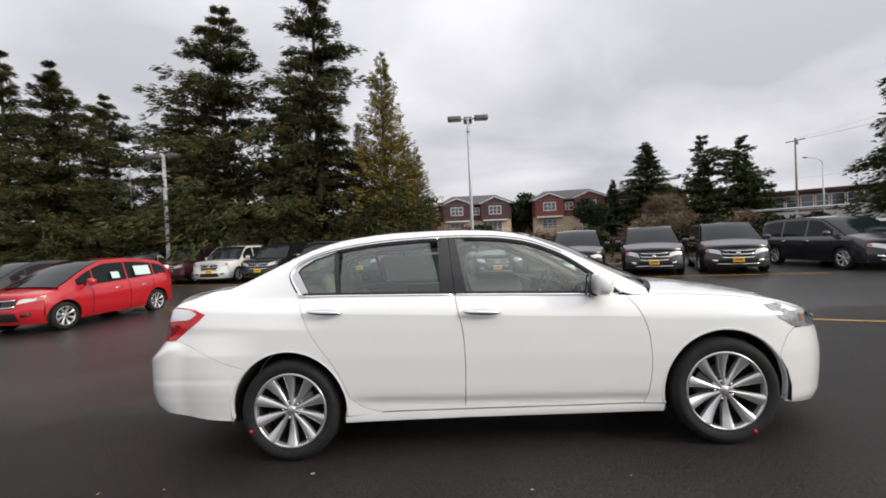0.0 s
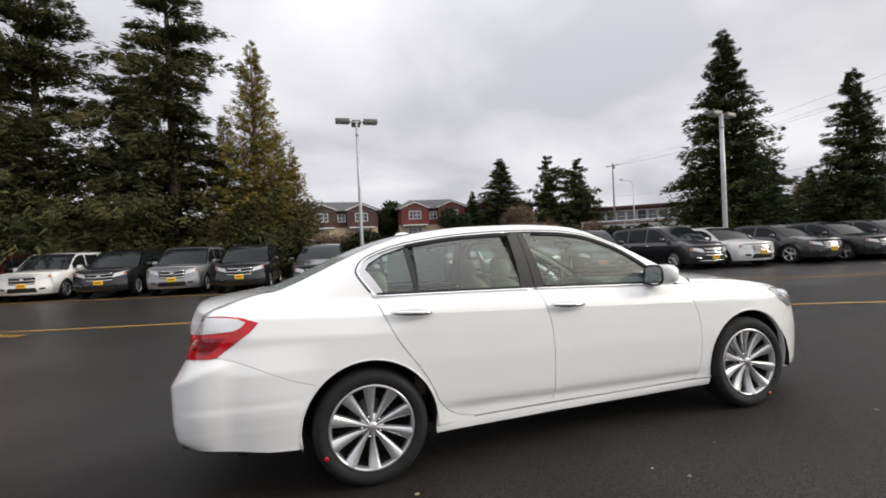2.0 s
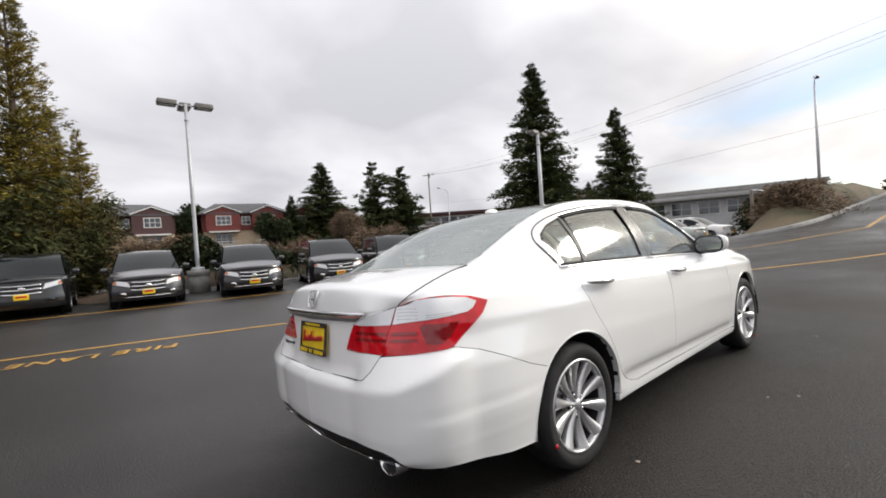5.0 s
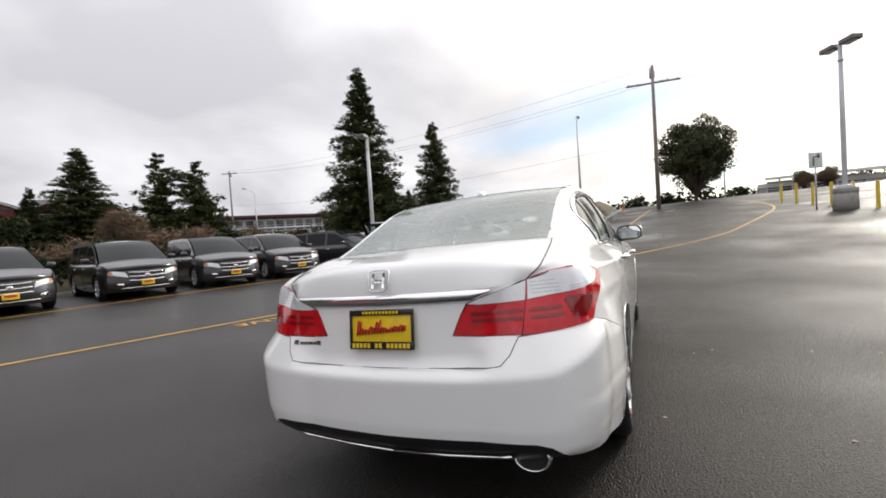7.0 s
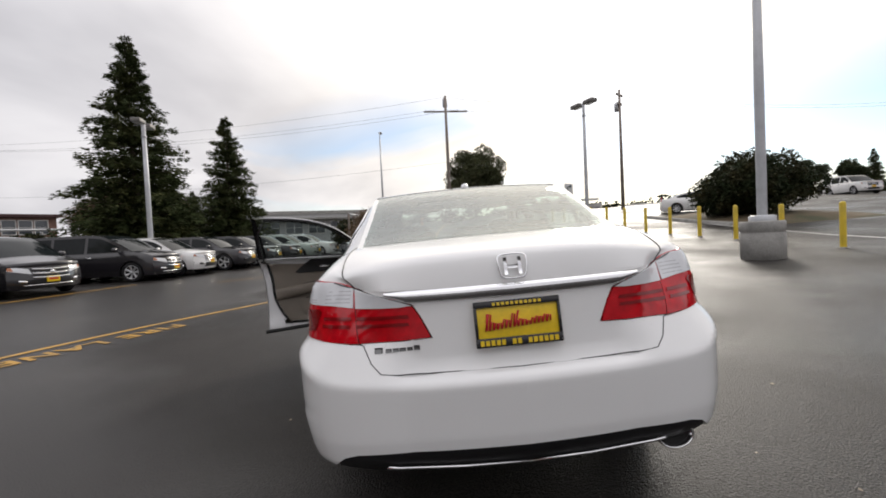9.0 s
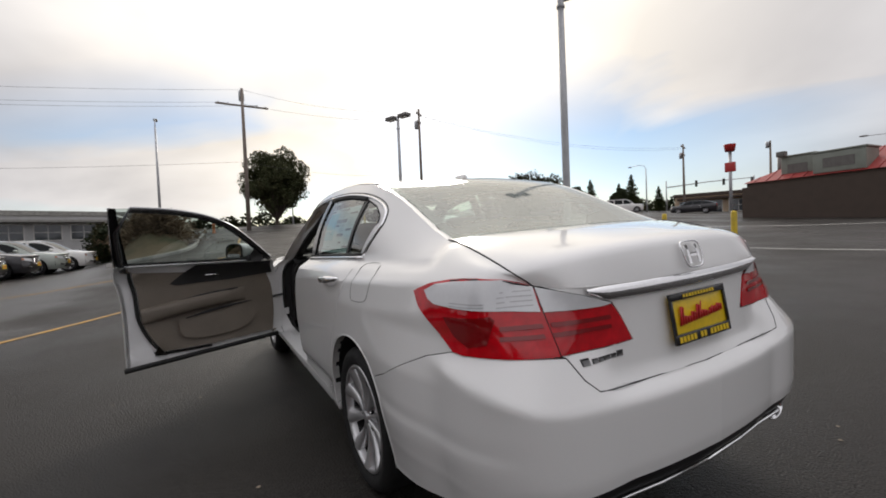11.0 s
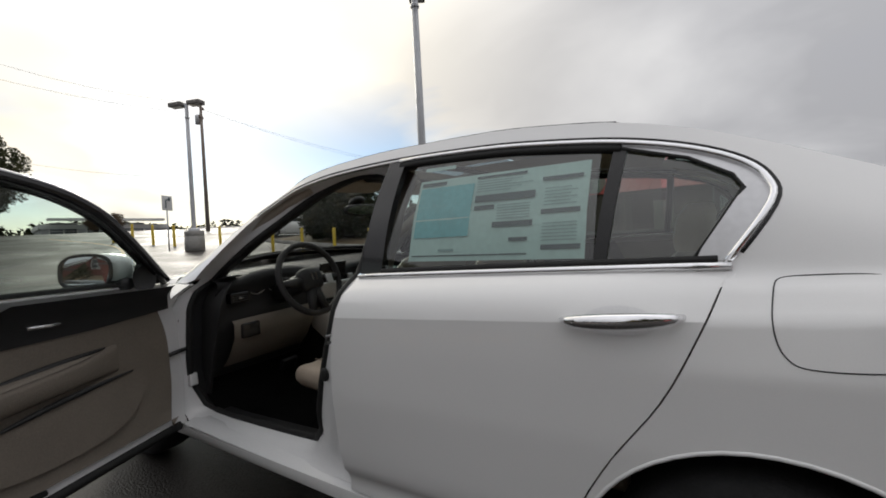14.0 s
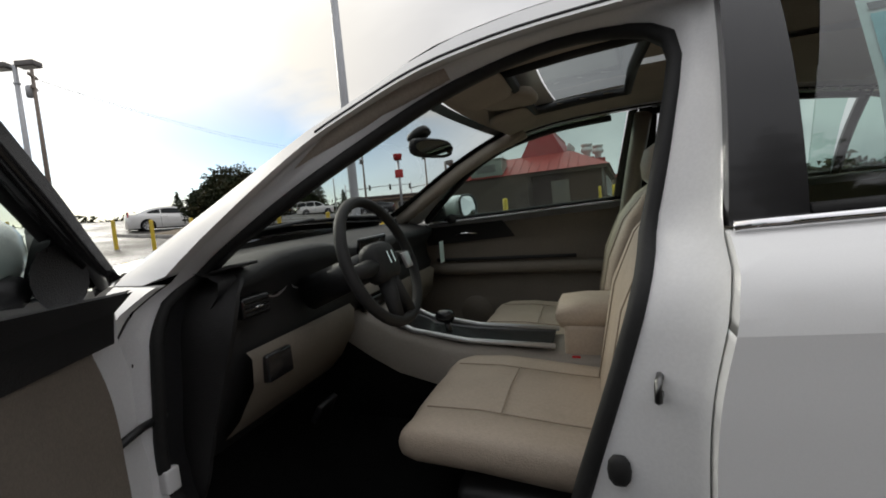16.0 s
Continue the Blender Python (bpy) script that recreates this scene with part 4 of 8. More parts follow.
def handle(cx, cz, side, parent):
    """A bow handle over a shallow cup."""
    pts = []
    for i in range(13):
        t = i / 12
        x = cx - 0.125 + 0.25 * t
        y = flank(x, cz)[1]
        pts.append((x, y + 0.006 + 0.034 * math.sin(math.pi * t) ** 0.45, cz + 0.012 - 0.016 * t))
    bar = tube(pts, [0.005 + 0.010 * math.sin(math.pi * i / 12) ** 0.5 for i in range(13)], 8)
    bar = ([(x, y, cz + (z - cz) * 1.25) for x, y, z in bar[0]], bar[1])
    cup = panel(flank, [(cx + 0.075 * math.cos(a / 16 * 2 * math.pi), cz - 0.002 + 0.032 * math.sin(a / 16 * 2 * math.pi)) for a in range(16)], (0.03, 0.02), 0.0, 1, -0.0012)
    h = part("door_handle", bar if side > 0 else mirrored(bar), M_CHROME, parent, "chrome door handle")
    part("cup", cup if side > 0 else mirrored(cup), M_PEARL_IN, h)
    return h


def window_set(side, parent, rear, door=False):
    """The panes and black frame of one flank's rear or front door."""
    if rear:
        part("rear_door_window", panel(flank, REAR_GLASS, (0.08, 0.06), 0.004, side, 0.012), M_GLASS if side < 0 else M_GLASS_DRY, parent, "greenish rear door glass")
        part("quarter_window", panel(flank, QUARTER_GLASS, (0.08, 0.06), 0.004, side, 0.012), M_GLASS if side < 0 else M_GLASS_DRY, parent)
        bar = [(-1.068, z_belt(-1.06) + 0.004), (-1.036, z_belt(-1.04) + 0.004), (-1.072, 1.381), (-1.104, 1.374)]
        part("quarter_frame", panel(flank, QUARTER_FRAME, (0.05, 0.04), 0.012, side, 0.005), M_SILVERTRIM, parent, "broad bright metal window surround")
        part("door_corner", panel(flank, [(-1.335, 1.074), (-1.22, 1.066), (-1.22, 1.035), (-1.33, 1.03)], (0.05, 0.04), 0.01, side, 0.004), M_PEARL, parent)
        part("window_divider", panel(flank, bar, (0.05, 0.06), 0.02, side, 0.006), M_BLACK, parent)
        post = [(-0.358, z_belt(-0.36) + 0.004), (-0.264, z_belt(-0.26) + 0.004), (-0.292, 1.416), (-0.366, 1.418)]
        part("pillar_trim", panel(flank, post, (0.05, 0.06), 0.03, side, 0.003), M_PIANO, parent)
    else:
        part("front_door_window", panel(flank, FRONT_GLASS, (0.08, 0.06), 0.004, side, 0.012), M_DOORGLASS if side > 0 else M_GLASS, parent, "greenish front door glass")
        post = [(-0.258, z_belt(-0.26) + 0.004), (-0.178, z_belt(-0.18) + 0.004), (-0.25, 1.411), (-0.288, 1.415)]
        part("pillar_trim", panel(flank, post, (0.05, 0.06), 0.03, side, 0.003), M_PIANO, parent)
        sail = [(0.685, z_belt(0.685) + 0.006), (0.805, z_belt(0.8) + 0.004), (0.80, 1.0), (0.69, 1.095)]
        part("mirror_base_panel", panel(flank, sail, (0.05, 0.05), 0.03, side, 0.004), M_PIANO, parent)


def mirror(side, parent):
    c = Vector((0.635, 0.905, 1.045))
    vs, fs = blob((0, 0, 0), (0.15, 0.25, 0.155), 3.0, 12, 18)
    vs = [(x * (1 if x > 0 else 0.55) + 0.02 + 0.10 * max(0, -(y)) * 0, y, z * (0.88 + 0.3 * y)) for x, y, z in vs]
    shell = [tuple(c + Vector(v)) for v in vs], fs
    glass_plate = [(c.x - 0.046 + -0.16 * 0.108 * math.cos(a) + 0.13 * 0.066 * math.sin(a), c.y + 0.108 * math.cos(a) * (abs(math.cos(a)) ** -0.35 if abs(math.cos(a)) > 0.05 else 1), c.z + 0.066 * math.sin(a) * (abs(math.sin(a)) ** -0.35 if abs(math.sin(a)) > 0.05 else 1)) for a in [2 * math.pi * i / 24 for i in range(24)]]
    face = (glass_plate, [tuple(range(24))])
    stalk = tube([(0.665, 0.775, 0.985), (0.655, 0.81, 0.990), (0.645, 0.85, 1.0)], [0.024, 0.03, 0.034], 8)
    rim = tube(glass_plate, 0.007, 6, closed=True)
    geos = [shell, face, stalk, rim]
    if side < 0:
        geos = [mirrored(g) for g in geos]
    m = part("side_mirror", geos[0], M_PEARL, parent, "white door mirror with a black rim")
    part("mirror_glass", geos[1], M_MIRROR, m, smooth=False)
    part("stalk", geos[2], M_BLACK, m)
    part("rim", geos[3], M_BLACK, m)


door_left = None
for side in (-1, 1):
    body_panel("front_fender", fender, M_PEARL, side)
    body_panel("rocker_panel", ROCKER, M_PEARL, side)
    body_panel("body_side", CABIN, M_PEARL, side, gap=0.0016, thick=0.035, step=(0.05, 0.015))
    door = body_panel("rear_door", REAR_DOOR, M_PEARL, side, thick=0.04, fold=True)
    handle(-1.118, 0.962, side, door)
    window_set(side, door, True)
    front = body_panel("front_door", FRONT_DOOR, M_PEARL, side, thick=0.04, fold=True, label="open front door with a beige inner panel" if side > 0 else "")
    handle(-0.095, 0.908, side, front)
    window_set(side, front, False)
    mirror(side, front)
    if side > 0:
        door_left = front
    cut = [(x, z) for x, z in dlo_top if x < -0.275]
    rest = [(x, z) for x, z in dlo_top if x > -0.26]
    part("chrome_moulding", join(chrome_line([(-1.325, 1.078)] + cut, 0.009, 0.0, side), chrome_line([(x, z + 0.003) for x, z in belt(-1.325, -0.268)], 0.010, -0.004, side)), M_CHROME, door)
    part("chrome_moulding", join(chrome_line(rest, 0.009, 0.0, side), chrome_line([(x, z + 0.003) for x, z in belt(-0.256, 0.80)], 0.010, -0.004, side)), M_CHROME, front)
    # black gaskets inside the panes
    part("window_gasket", join(chrome_line([(x, z - 0.018) for x, z in cut if x > -1.10], 0.013, 0.012, side), chrome_line(QUARTER_IN, 0.005, 0.006, side), chrome_line([(x, z + 0.016) for x, z in belt(-1.30, -0.36)], 0.009, 0.006, side)), M_RUBBER, door)
    part("window_gasket", join(chrome_line([(x - 0.006, z - 0.018) for x, z in rest[:-1]], 0.013, 0.012, side), chrome_line([(x, z + 0.016) for x, z in belt(-0.2, 0.70)], 0.009, 0.006, side)), M_RUBBER, front)
    rim = [(b[0] - (b[1] - a[1]) / math.dist(a, b) * 0.0115, b[1] + (b[0] - a[0]) / math.dist(a, b) * 0.0115) for a, b in zip(dlo_top, dlo_top[1:])]
    part("roof_edge_gap", chrome_line([p for p in rim if p[0] < 0.5], 0.0035, 0.0, side), M_BLACK, sedan)
    part("boot_lid_gap", chrome_line(LID, 0.0022, 0.0005, side), M_BLACK, sedan)
    part("lamp_gap", chrome_line(LAMP_OUT[2:6] + LAMP_IN[:5], 0.0028, -0.004, side), M_BLACK, sedan)
    lamp = part("tail_light", panel(flank, grow(LAMP_OUT, -0.004), (0.04, 0.03), 0.03, side, -0.004), M_RED, sedan, "red and clear tail light")
    part("reversing_lens", panel(flank, grow(LAMP_OUT_W, -0.005), (0.04, 0.03), 0.006, side, -0.0075), M_CLEARLENS, lamp, "clear upper lens")
    for z0 in (0.90, 0.872):
        strip = [(-2.35, z0 + 0.006), (-2.488, z0 + 0.006), (-2.492, z0 - 0.006), (-2.35, z0 - 0.006)]
        part("lens_rib", panel(flank, strip, (0.05, 0.03), 0.0, side, -0.0075), M_RED_DARK, lamp)
    part("inner_reflector", panel(flank, [(-2.15, 0.928), (-2.32, 0.936), (-2.335, 0.925), (-2.31, 0.855), (-2.25, 0.848), (-2.20, 0.872)], (0.04, 0.03), 0.0, side, -0.0072), M_RED_DARK, lamp)
    for z0, s0, s1 in ((0.962, -2.17, -2.30), (0.971, -2.17, -2.30), (0.958, -2.34, -2.468), (0.972, -2.34, -2.468), (0.986, -2.34, -2.468), (1.0, -2.35, -2.466)):
        part("lens_rib", panel(flank, [(s0, z0 + 0.0016), (s1, z0 + 0.0016), (s1, z0 - 0.0016), (s0, z0 - 0.0016)], (0.03, 0.03), 0.0, side, -0.0082), M_LENSRIB, lamp)
    lamp = part("boot_light", panel(flank, grow(LAMP_IN, 0.0006), (0.04, 0.03), 0.03, side, -0.004), M_RED, sedan, "red and clear boot lid light")
    part("reversing_lens", panel(flank, grow(LAMP_IN_W, -0.003), (0.04, 0.03), 0.006, side, -0.0075), M_CLEARLENS, lamp, "clear upper lens")
    for z0 in (0.90, 0.872):
        strip = [(-2.515, z0 + 0.006), (-2.73, z0 + 0.006), (-2.735, z0 - 0.006), (-2.518, z0 - 0.006)]
        part("lens_rib", panel(flank, strip, (0.05, 0.03), 0.0, side, -0.0075), M_RED_DARK, lamp)
    lamp = part("headlight", panel(flank, grow(HEADLAMP, 0.0005), (0.05, 0.04), 0.04, side, -0.004), M_HEADLENS, sedan, "clear headlight with a grey chrome bowl")
    part("indicator", panel(flank, [(1.915, 0.785), (1.945, 0.78), (1.95, 0.745), (1.92, 0.748)], (0.05, 0.04), 0.0, side, -0.007), M_AMBER, lamp)
    part("lamp_bowl", panel(flank, [(1.98, 0.785), (2.20, 0.755), (2.20, 0.705), (1.98, 0.71)], (0.05, 0.04), 0.0, side, -0.007), M_CHROME, lamp)
    # the boot lid's gap, from the rear window's corner down between the lamps
    gap = [tuple(p + Vector((0, 0.002, 0.0002))) for p in lid_profile(1)[:21]]
    gap += [flank(-2.481 - 0.28 * max(0, 1.0 - z), z, -0.0008) for z in (1.0, 0.93, 0.86, 0.81)]
    geo = tube(smooth_line(gap, 3), 0.0028, 5)
    part("boot_lid_gap", geo if side > 0 else mirrored(geo), M_BLACK, sedan)
    # wheel housings
    for cx in (-AXLE, AXLE):
        liner = []
        for k in range(15):
            a = radians(-12 + 204 * k / 14)
            liner.append([(cx + (ARCH_R + 0.004) * math.cos(a), y, HUB_Z + (ARCH_R + 0.004) * math.sin(a)) for y in (0.895 if cx < 0 else 0.885, 0.60)])
        inner = [[(cx + r * math.cos(radians(-12 + 204 * k / 14)), 0.6, HUB_Z + r * math.sin(radians(-12 + 204 * k / 14))) for r in (0.0, ARCH_R)] for k in range(15)]
        geo = join(sheet(liner), sheet(inner))
        part("wheel_housing", geo if side > 0 else mirrored(geo), M_UNDER, sedan)
        lip = tube([flank(p[0], p[1], 0.003) for p in arc(cx, HUB_Z, ARCH_R + 0.004, -8, 188, 30)], 0.006, 6)
        part("arch_lip", lip if side > 0 else mirrored(lip), M_PEARL, sedan)

# bumpers and boot lid, whole width
for name, poly, thick in (("rear_bumper", BUMPER, 0.03), ("front_bumper", FBUMP, 0.03)):
    a = panel(flank, grow(poly, 0.0012), (0.03, 0.015), thick, 1)
    part(name, join(a, mirrored(a)), M_PEARL, sedan)
lid_back = LID + [(TAIL_S, 1.006), (-2.85, 1.006), (-2.65, 1.006), (-2.52, 1.011), (-2.485, 1.013), (-2.56, 0.994), (-2.64, 0.976), (-2.70, 0.957), (-2.75, 0.942), (-2.78, 0.895), (-2.82, 0.815), (-2.70, 0.808)]
a = panel(flank, lid_back, (0.045, 0.03), 0.02, 1)
lid_skin = sheet([[tuple(p) for p in lid_profile(-1 + 2 * k / 32)] for k in range(33)])
lid = part("boot_lid", join(a, mirrored(a), lid_skin), M_PEARL, sedan)
bar_rows = []
for i in range(25):
    s = -2.645 + (TAIL_S + 2.645) * i / 24
    grow_in = min(1, 0.25 + i / 5)
    z0, z1 = 0.990 - 0.035 * grow_in - 0.004 * i / 24, 0.994
    bar_rows.append([flank(s, z0 + (z1 - z0) * k / 8, -0.002 - 0.014 * math.sin(math.pi * min(1, 0.15 + k / 8 * 0.85)) ** 0.6) for k in range(9)])
a = sheet(bar_rows)
part("chrome_strip", join(a, mirrored(a)), M_CHROME, lid, "chrome strip over the number plate")
a = panel(flank, [(-2.43, 0.385), (-2.50, 0.424), (-2.63, 0.428), (-2.85, 0.428), (TAIL_S, 0.428), (TAIL_S, 0.30), (-2.85, 0.30), (-2.60, 0.315), (-2.5, 0.335), (-2.43, 0.352)], (0.05, 0.03), 0.03, 1, 0.012)
part("lower_valance", join(a, mirrored(a)), M_BLACK, sedan, "black lower valance")
a = tube([flank(s, z, -0.002) for s, z in [(-2.62, 0.362), (-2.66, 0.350), (-2.75, 0.340), (-2.9, 0.334), (TAIL_S, 0.332)]], 0.007, 6)
part("chrome_strip", join(a, mirrored(a)), M_CHROME, sedan)
pipe = lathe([(0.046, -0.16), (0.049, 0.0), (0.046, 0.004), (0.042, 0.0), (0.040, -0.10)], 24, "x")
bore = lathe([(0.041, -0.02), (0.0, -0.022)], 24, "x")
pipe = moved(([(-x, y * 1.5, z * 1.05) for x, y, z in pipe[0]], pipe[1]), Matrix.Translation((-2.425, -0.585, 0.343)) @ Matrix.Rotation(radians(4), 4, "Y"))
bore = moved(([(-x, y * 1.5, z * 1.05) for x, y, z in bore[0]], bore[1]), Matrix.Translation((-2.425, -0.585, 0.343)) @ Matrix.Rotation(radians(4), 4, "Y"))
tip = part("exhaust_tip", pipe, M_CHROME, sedan, "oval chrome exhaust tip")
part("bore", bore, M_UNDER, tip)
part("underbody", box(-2.15, -0.62, 0.21, 1.95, 0.62, 0.27), M_UNDER, sedan, smooth=False)
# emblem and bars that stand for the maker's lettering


def on_tail(y, z, d):
    s = float(np.interp(abs(y), PLAN_D[:40, 1], PLAN_S[:40]))
    p = flank(s, z, d)
    return (p[0], y, z)


def tail_plate(y0, y1, z0, z1, d, thick=0.004):
    rows = [[on_tail(y0 + (y1 - y0) * i / 4, z0 + (z1 - z0) * k / 3, -d) for k in range(4)] for i in range(5)]
    g = sheet(rows)
    back = sheet([[on_tail(y0 + (y1 - y0) * i / 4, z0 + (z1 - z0) * k / 3, -d + thick) for k in range(4)] for i in range(5)])
    ring = [0, 1, 2, 3, 7, 11, 15, 19, 18, 17, 16, 12, 8, 4]
    return g[0] + back[0], g[1] + [(a, b, b + 20, a + 20) for a, b in zip(ring, ring[1:] + ring[:1])]


ring = [on_tail(0.052 * math.cos(a) * (1 + 0.12 * math.sin(a)) / max(abs(math.cos(a)), abs(math.sin(a))) ** 0.75, 1.056 + 0.044 * math.sin(a) / max(abs(math.cos(a)), abs(math.sin(a))) ** 0.75, -0.016) for a in [2 * math.pi * i / 28 for i in range(28)]]
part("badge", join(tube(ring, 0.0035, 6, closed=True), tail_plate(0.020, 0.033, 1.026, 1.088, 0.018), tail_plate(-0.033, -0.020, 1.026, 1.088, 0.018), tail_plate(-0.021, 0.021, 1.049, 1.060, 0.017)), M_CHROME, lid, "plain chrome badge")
for i, (y, w, h) in enumerate(((0.52, 0.030, 0.026), (0.483, 0.022, 0.018), (0.457, 0.022, 0.018), (0.431, 0.024, 0.018), (0.404, 0.020, 0.018), (0.378, 0.022, 0.026))):
    part("badge_bar", tail_plate(y - w / 2, y + w / 2, 0.775, 0.775 + h * 0.7, 0.003), M_STEEL, lid)
# number plate: yellow dealer card in a dark frame
plate = part("number_plate", moved(box(-0.006, -0.152, -0.075, 0.004, 0.152, 0.075, 0.003), Matrix.Translation((-2.452, 0, 0.851)) @ Matrix.Rotation(radians(9), 4, "Y")), M_PLATE_Y, sedan, "yellow dealer plate with red bars in a dark frame")
pm = Matrix.Translation((-2.457, 0, 0.851)) @ Matrix.Rotation(radians(9), 4, "Y")
plate_rim = part("plate_frame", join(*[moved(box(-0.009, a, b, 0.002, c, d, 0.002), pm) for a, b, c, d in ((-0.16, -0.083, 0.16, -0.050), (-0.16, 0.060, 0.16, 0.084), (-0.16, -0.052, -0.149, 0.062), (0.149, -0.052, 0.16, 0.062))]), M_PIANO, plate)
# a slanted red scrawl stands for the dealer's name
zig = []
for i, h in enumerate((0.062, 0.030, 0.024, 0.022, 0.034, 0.028, 0.050, 0.024, 0.026, 0.022, 0.014, 0.022, 0.026, 0.022, 0.028, 0.024)):
    y = 0.122 - 0.0152 * i
    base = -0.024 + 0.0011 * i
    zig += [(y, base), (y - 0.003 - 0.2 * h, base + h), (y - 0.011 - 0.2 * h, base + h * 0.92), (y - 0.013, base + 0.002)]
scrawl = [pm @ Vector((-0.0075, y, z)) for y, z in zig]
part("script_bar", tube([tuple(p) for p in scrawl], 0.0034, 5), M_PLATE_R, plate)
for y, w, h, base, lean in ((0.118, 0.009, 0.060, -0.022, 0.1), (0.012, 0.008, 0.052, -0.010, 0.3)):
    part("script_bar", moved(([(-0.0088, y + w / 2, base), (-0.0088, y - w / 2, base), (-0.0088, y - w / 2 - lean * h, base + h), (-0.0088, y + w / 2 - lean * h, base + h)], [(0, 1, 2, 3)]), pm), M_PLATE_R, plate, smooth=False)
for i in range(15):
    y = 0.138 - 0.0195 * i
    if i not in (5, 8):
        part("letter_bar", moved(box(-0.0105, y - 0.0068, -0.0765, -0.008, y + 0.0068, -0.0575), pm), M_PLATE_Y, plate_rim, smooth=False)
for i in range(11):
    part("letter_bar", moved(box(-0.0105, 0.085 - 0.017 * i - 0.0055, 0.066, -0.0085, 0.085 - 0.017 * i + 0.0055, 0.077), pm), M_PLATE_Y, plate_rim, smooth=False)

# roof, panes and bonnet
HOLE = [(-0.395, -0.643), (-0.395, 0.643), (0.015, 0.643), (0.015, -0.643)]
roof_skin = join(*[panel(roof, [(x0, k0), (x1, k0), (x1, k1), (x0, k1)], (0.07, 0.1), 0.0, 1, 0.0, True) for x0, k0, x1, k1 in ((-1.06, -1, -0.40, 1), (0.02, -1, 0.27, 1), (-0.40, -1, 0.02, -0.65), (-0.40, 0.65, 0.02, 1))])
part("roof_panel", roof_skin, M_PEARL, sedan)
part("sunroof_glass", panel(roof, HOLE, (0.07, 0.1), 0.0, 1, 0.003, True), M_ROOFGLASS, sedan, "tinted sunroof glass")
part("windscreen", panel(roof, [(0.285, -0.975), (0.99, -0.975), (0.99, 0.975), (0.285, 0.975)], (0.09, 0.12), 0.0, 1, 0.004, True), M_SCREEN, sedan, "clear windscreen")
part("rear_window", panel(roof, [(-1.865, -0.965), (-1.07, -0.96), (-1.07, 0.96), (-1.865, 0.965)], (0.09, 0.12), 0.0, 1, 0.003, True), M_REARGLASS, sedan, "grey tinted rear window")
for x0, x1, nm in ((-1.865, -1.07, "rear_window_border"), (0.285, 0.99, "windscreen_border")):
    w = 0.035
    polys = [[(x0, -0.975), (x1, -0.975), (x1, -0.89), (x0, -0.89)], [(x0, 0.89), (x1, 0.89), (x1, 0.975), (x0, 0.975)], [(x0, -0.9), (x0 + (w if x0 > 0 else 0.012), -0.9), (x0 + (w if x0 > 0 else 0.012), 0.9), (x0, 0.9)], [(x1 - w, -0.9), (x1, -0.9), (x1, 0.9), (x1 - w, 0.9)]]
    part(nm, join(*[panel(roof, p, (0.09, 0.12), 0.0, 1, 0.006, True) for p in polys]), M_PIANO, sedan)
part("rear_window_seal", sheet([[tuple(Vector(roof(-1.85, q, 0.008)).lerp((lid_top(q, 0.03) - Vector((0, 0, 0.004))), t)) for q in [-0.97 + 1.94 * k / 20 for k in range(21)]] for t in (0, 0.5, 1)]), M_PEARL, sedan)
part("aerial_fin", moved(blob((0, 0, 0), (0.13, 0.05, 0.05), 2.2, 8, 12), Matrix.Translation((-0.98, 0, 1.480))), M_PEARL, sedan)
for side in (-1, 1):
    g = tube([roof(0.27 - 1.33 * i / 20, 0.97 * side, 0.002) for i in range(21)], 0.004, 6)
    part("roof_gutter", g, M_PIANO, sedan)
part("bonnet", sheet([[bonnet(1.03 + 1.17 * i / 18, -0.985 + 1.97 * k / 20) for k in range(21)] for i in range(19)]), M_PEARL, sedan)
part("cowl", sheet([[tuple(Vector(roof(0.985, q, 0.01)).lerp(Vector(bonnet(1.04, q, 0.012)), t)) for q in [-0.90 + 1.80 * k / 16 for k in range(17)]] for t in (0, 0.5, 1)]), M_BLACK, sedan)
for side in (-1, 1):
    rows = []
    for i in range(13):
        x = 1.0 + 1.05 * i / 12
        a, b = Vector(flank(x, z_belt(x))), Vector(bonnet(max(1.03, x), 0.99))
        rows.append([tuple(a.lerp(b, k / 4) + Vector((0, 0.35, 1)) * 0.012 * math.sin(math.pi * k / 4)) for k in range(5)])
    geo = sheet(rows)
    part("fender_top", geo if side > 0 else mirrored(geo), M_PEARL, sedan)
nose = []
for k in range(21):
    q = -0.985 + 1.97 * k / 20
    e = Vector(bonnet(2.20, q))
    s = NOSE_S - abs(q) / 0.985 * (NOSE_S - 2.33)
    f = Vector(flank(s, 0.70))
    f.y = math.copysign(f.y, q)
    nose.append([tuple(e), tuple(e.lerp(f, 0.5) + Vector((0.02, 0, 0.01))), tuple(f)])
part("grille", sheet(nose), M_CHROME, sedan, "chrome and black grille")
wiper_l = tube([(1.05, 0.62, 1.0), (0.99, 0.30, 1.045), (0.98, 0.02, 1.06)], 0.008, 6)
wiper_r = tube([(1.10, -0.02, 1.05), (1.02, -0.32, 1.05), (0.97, -0.55, 1.035)], 0.008, 6)
part("wiper", wiper_l, M_BLACK, sedan)
part("wiper", wiper_r, M_BLACK, sedan)


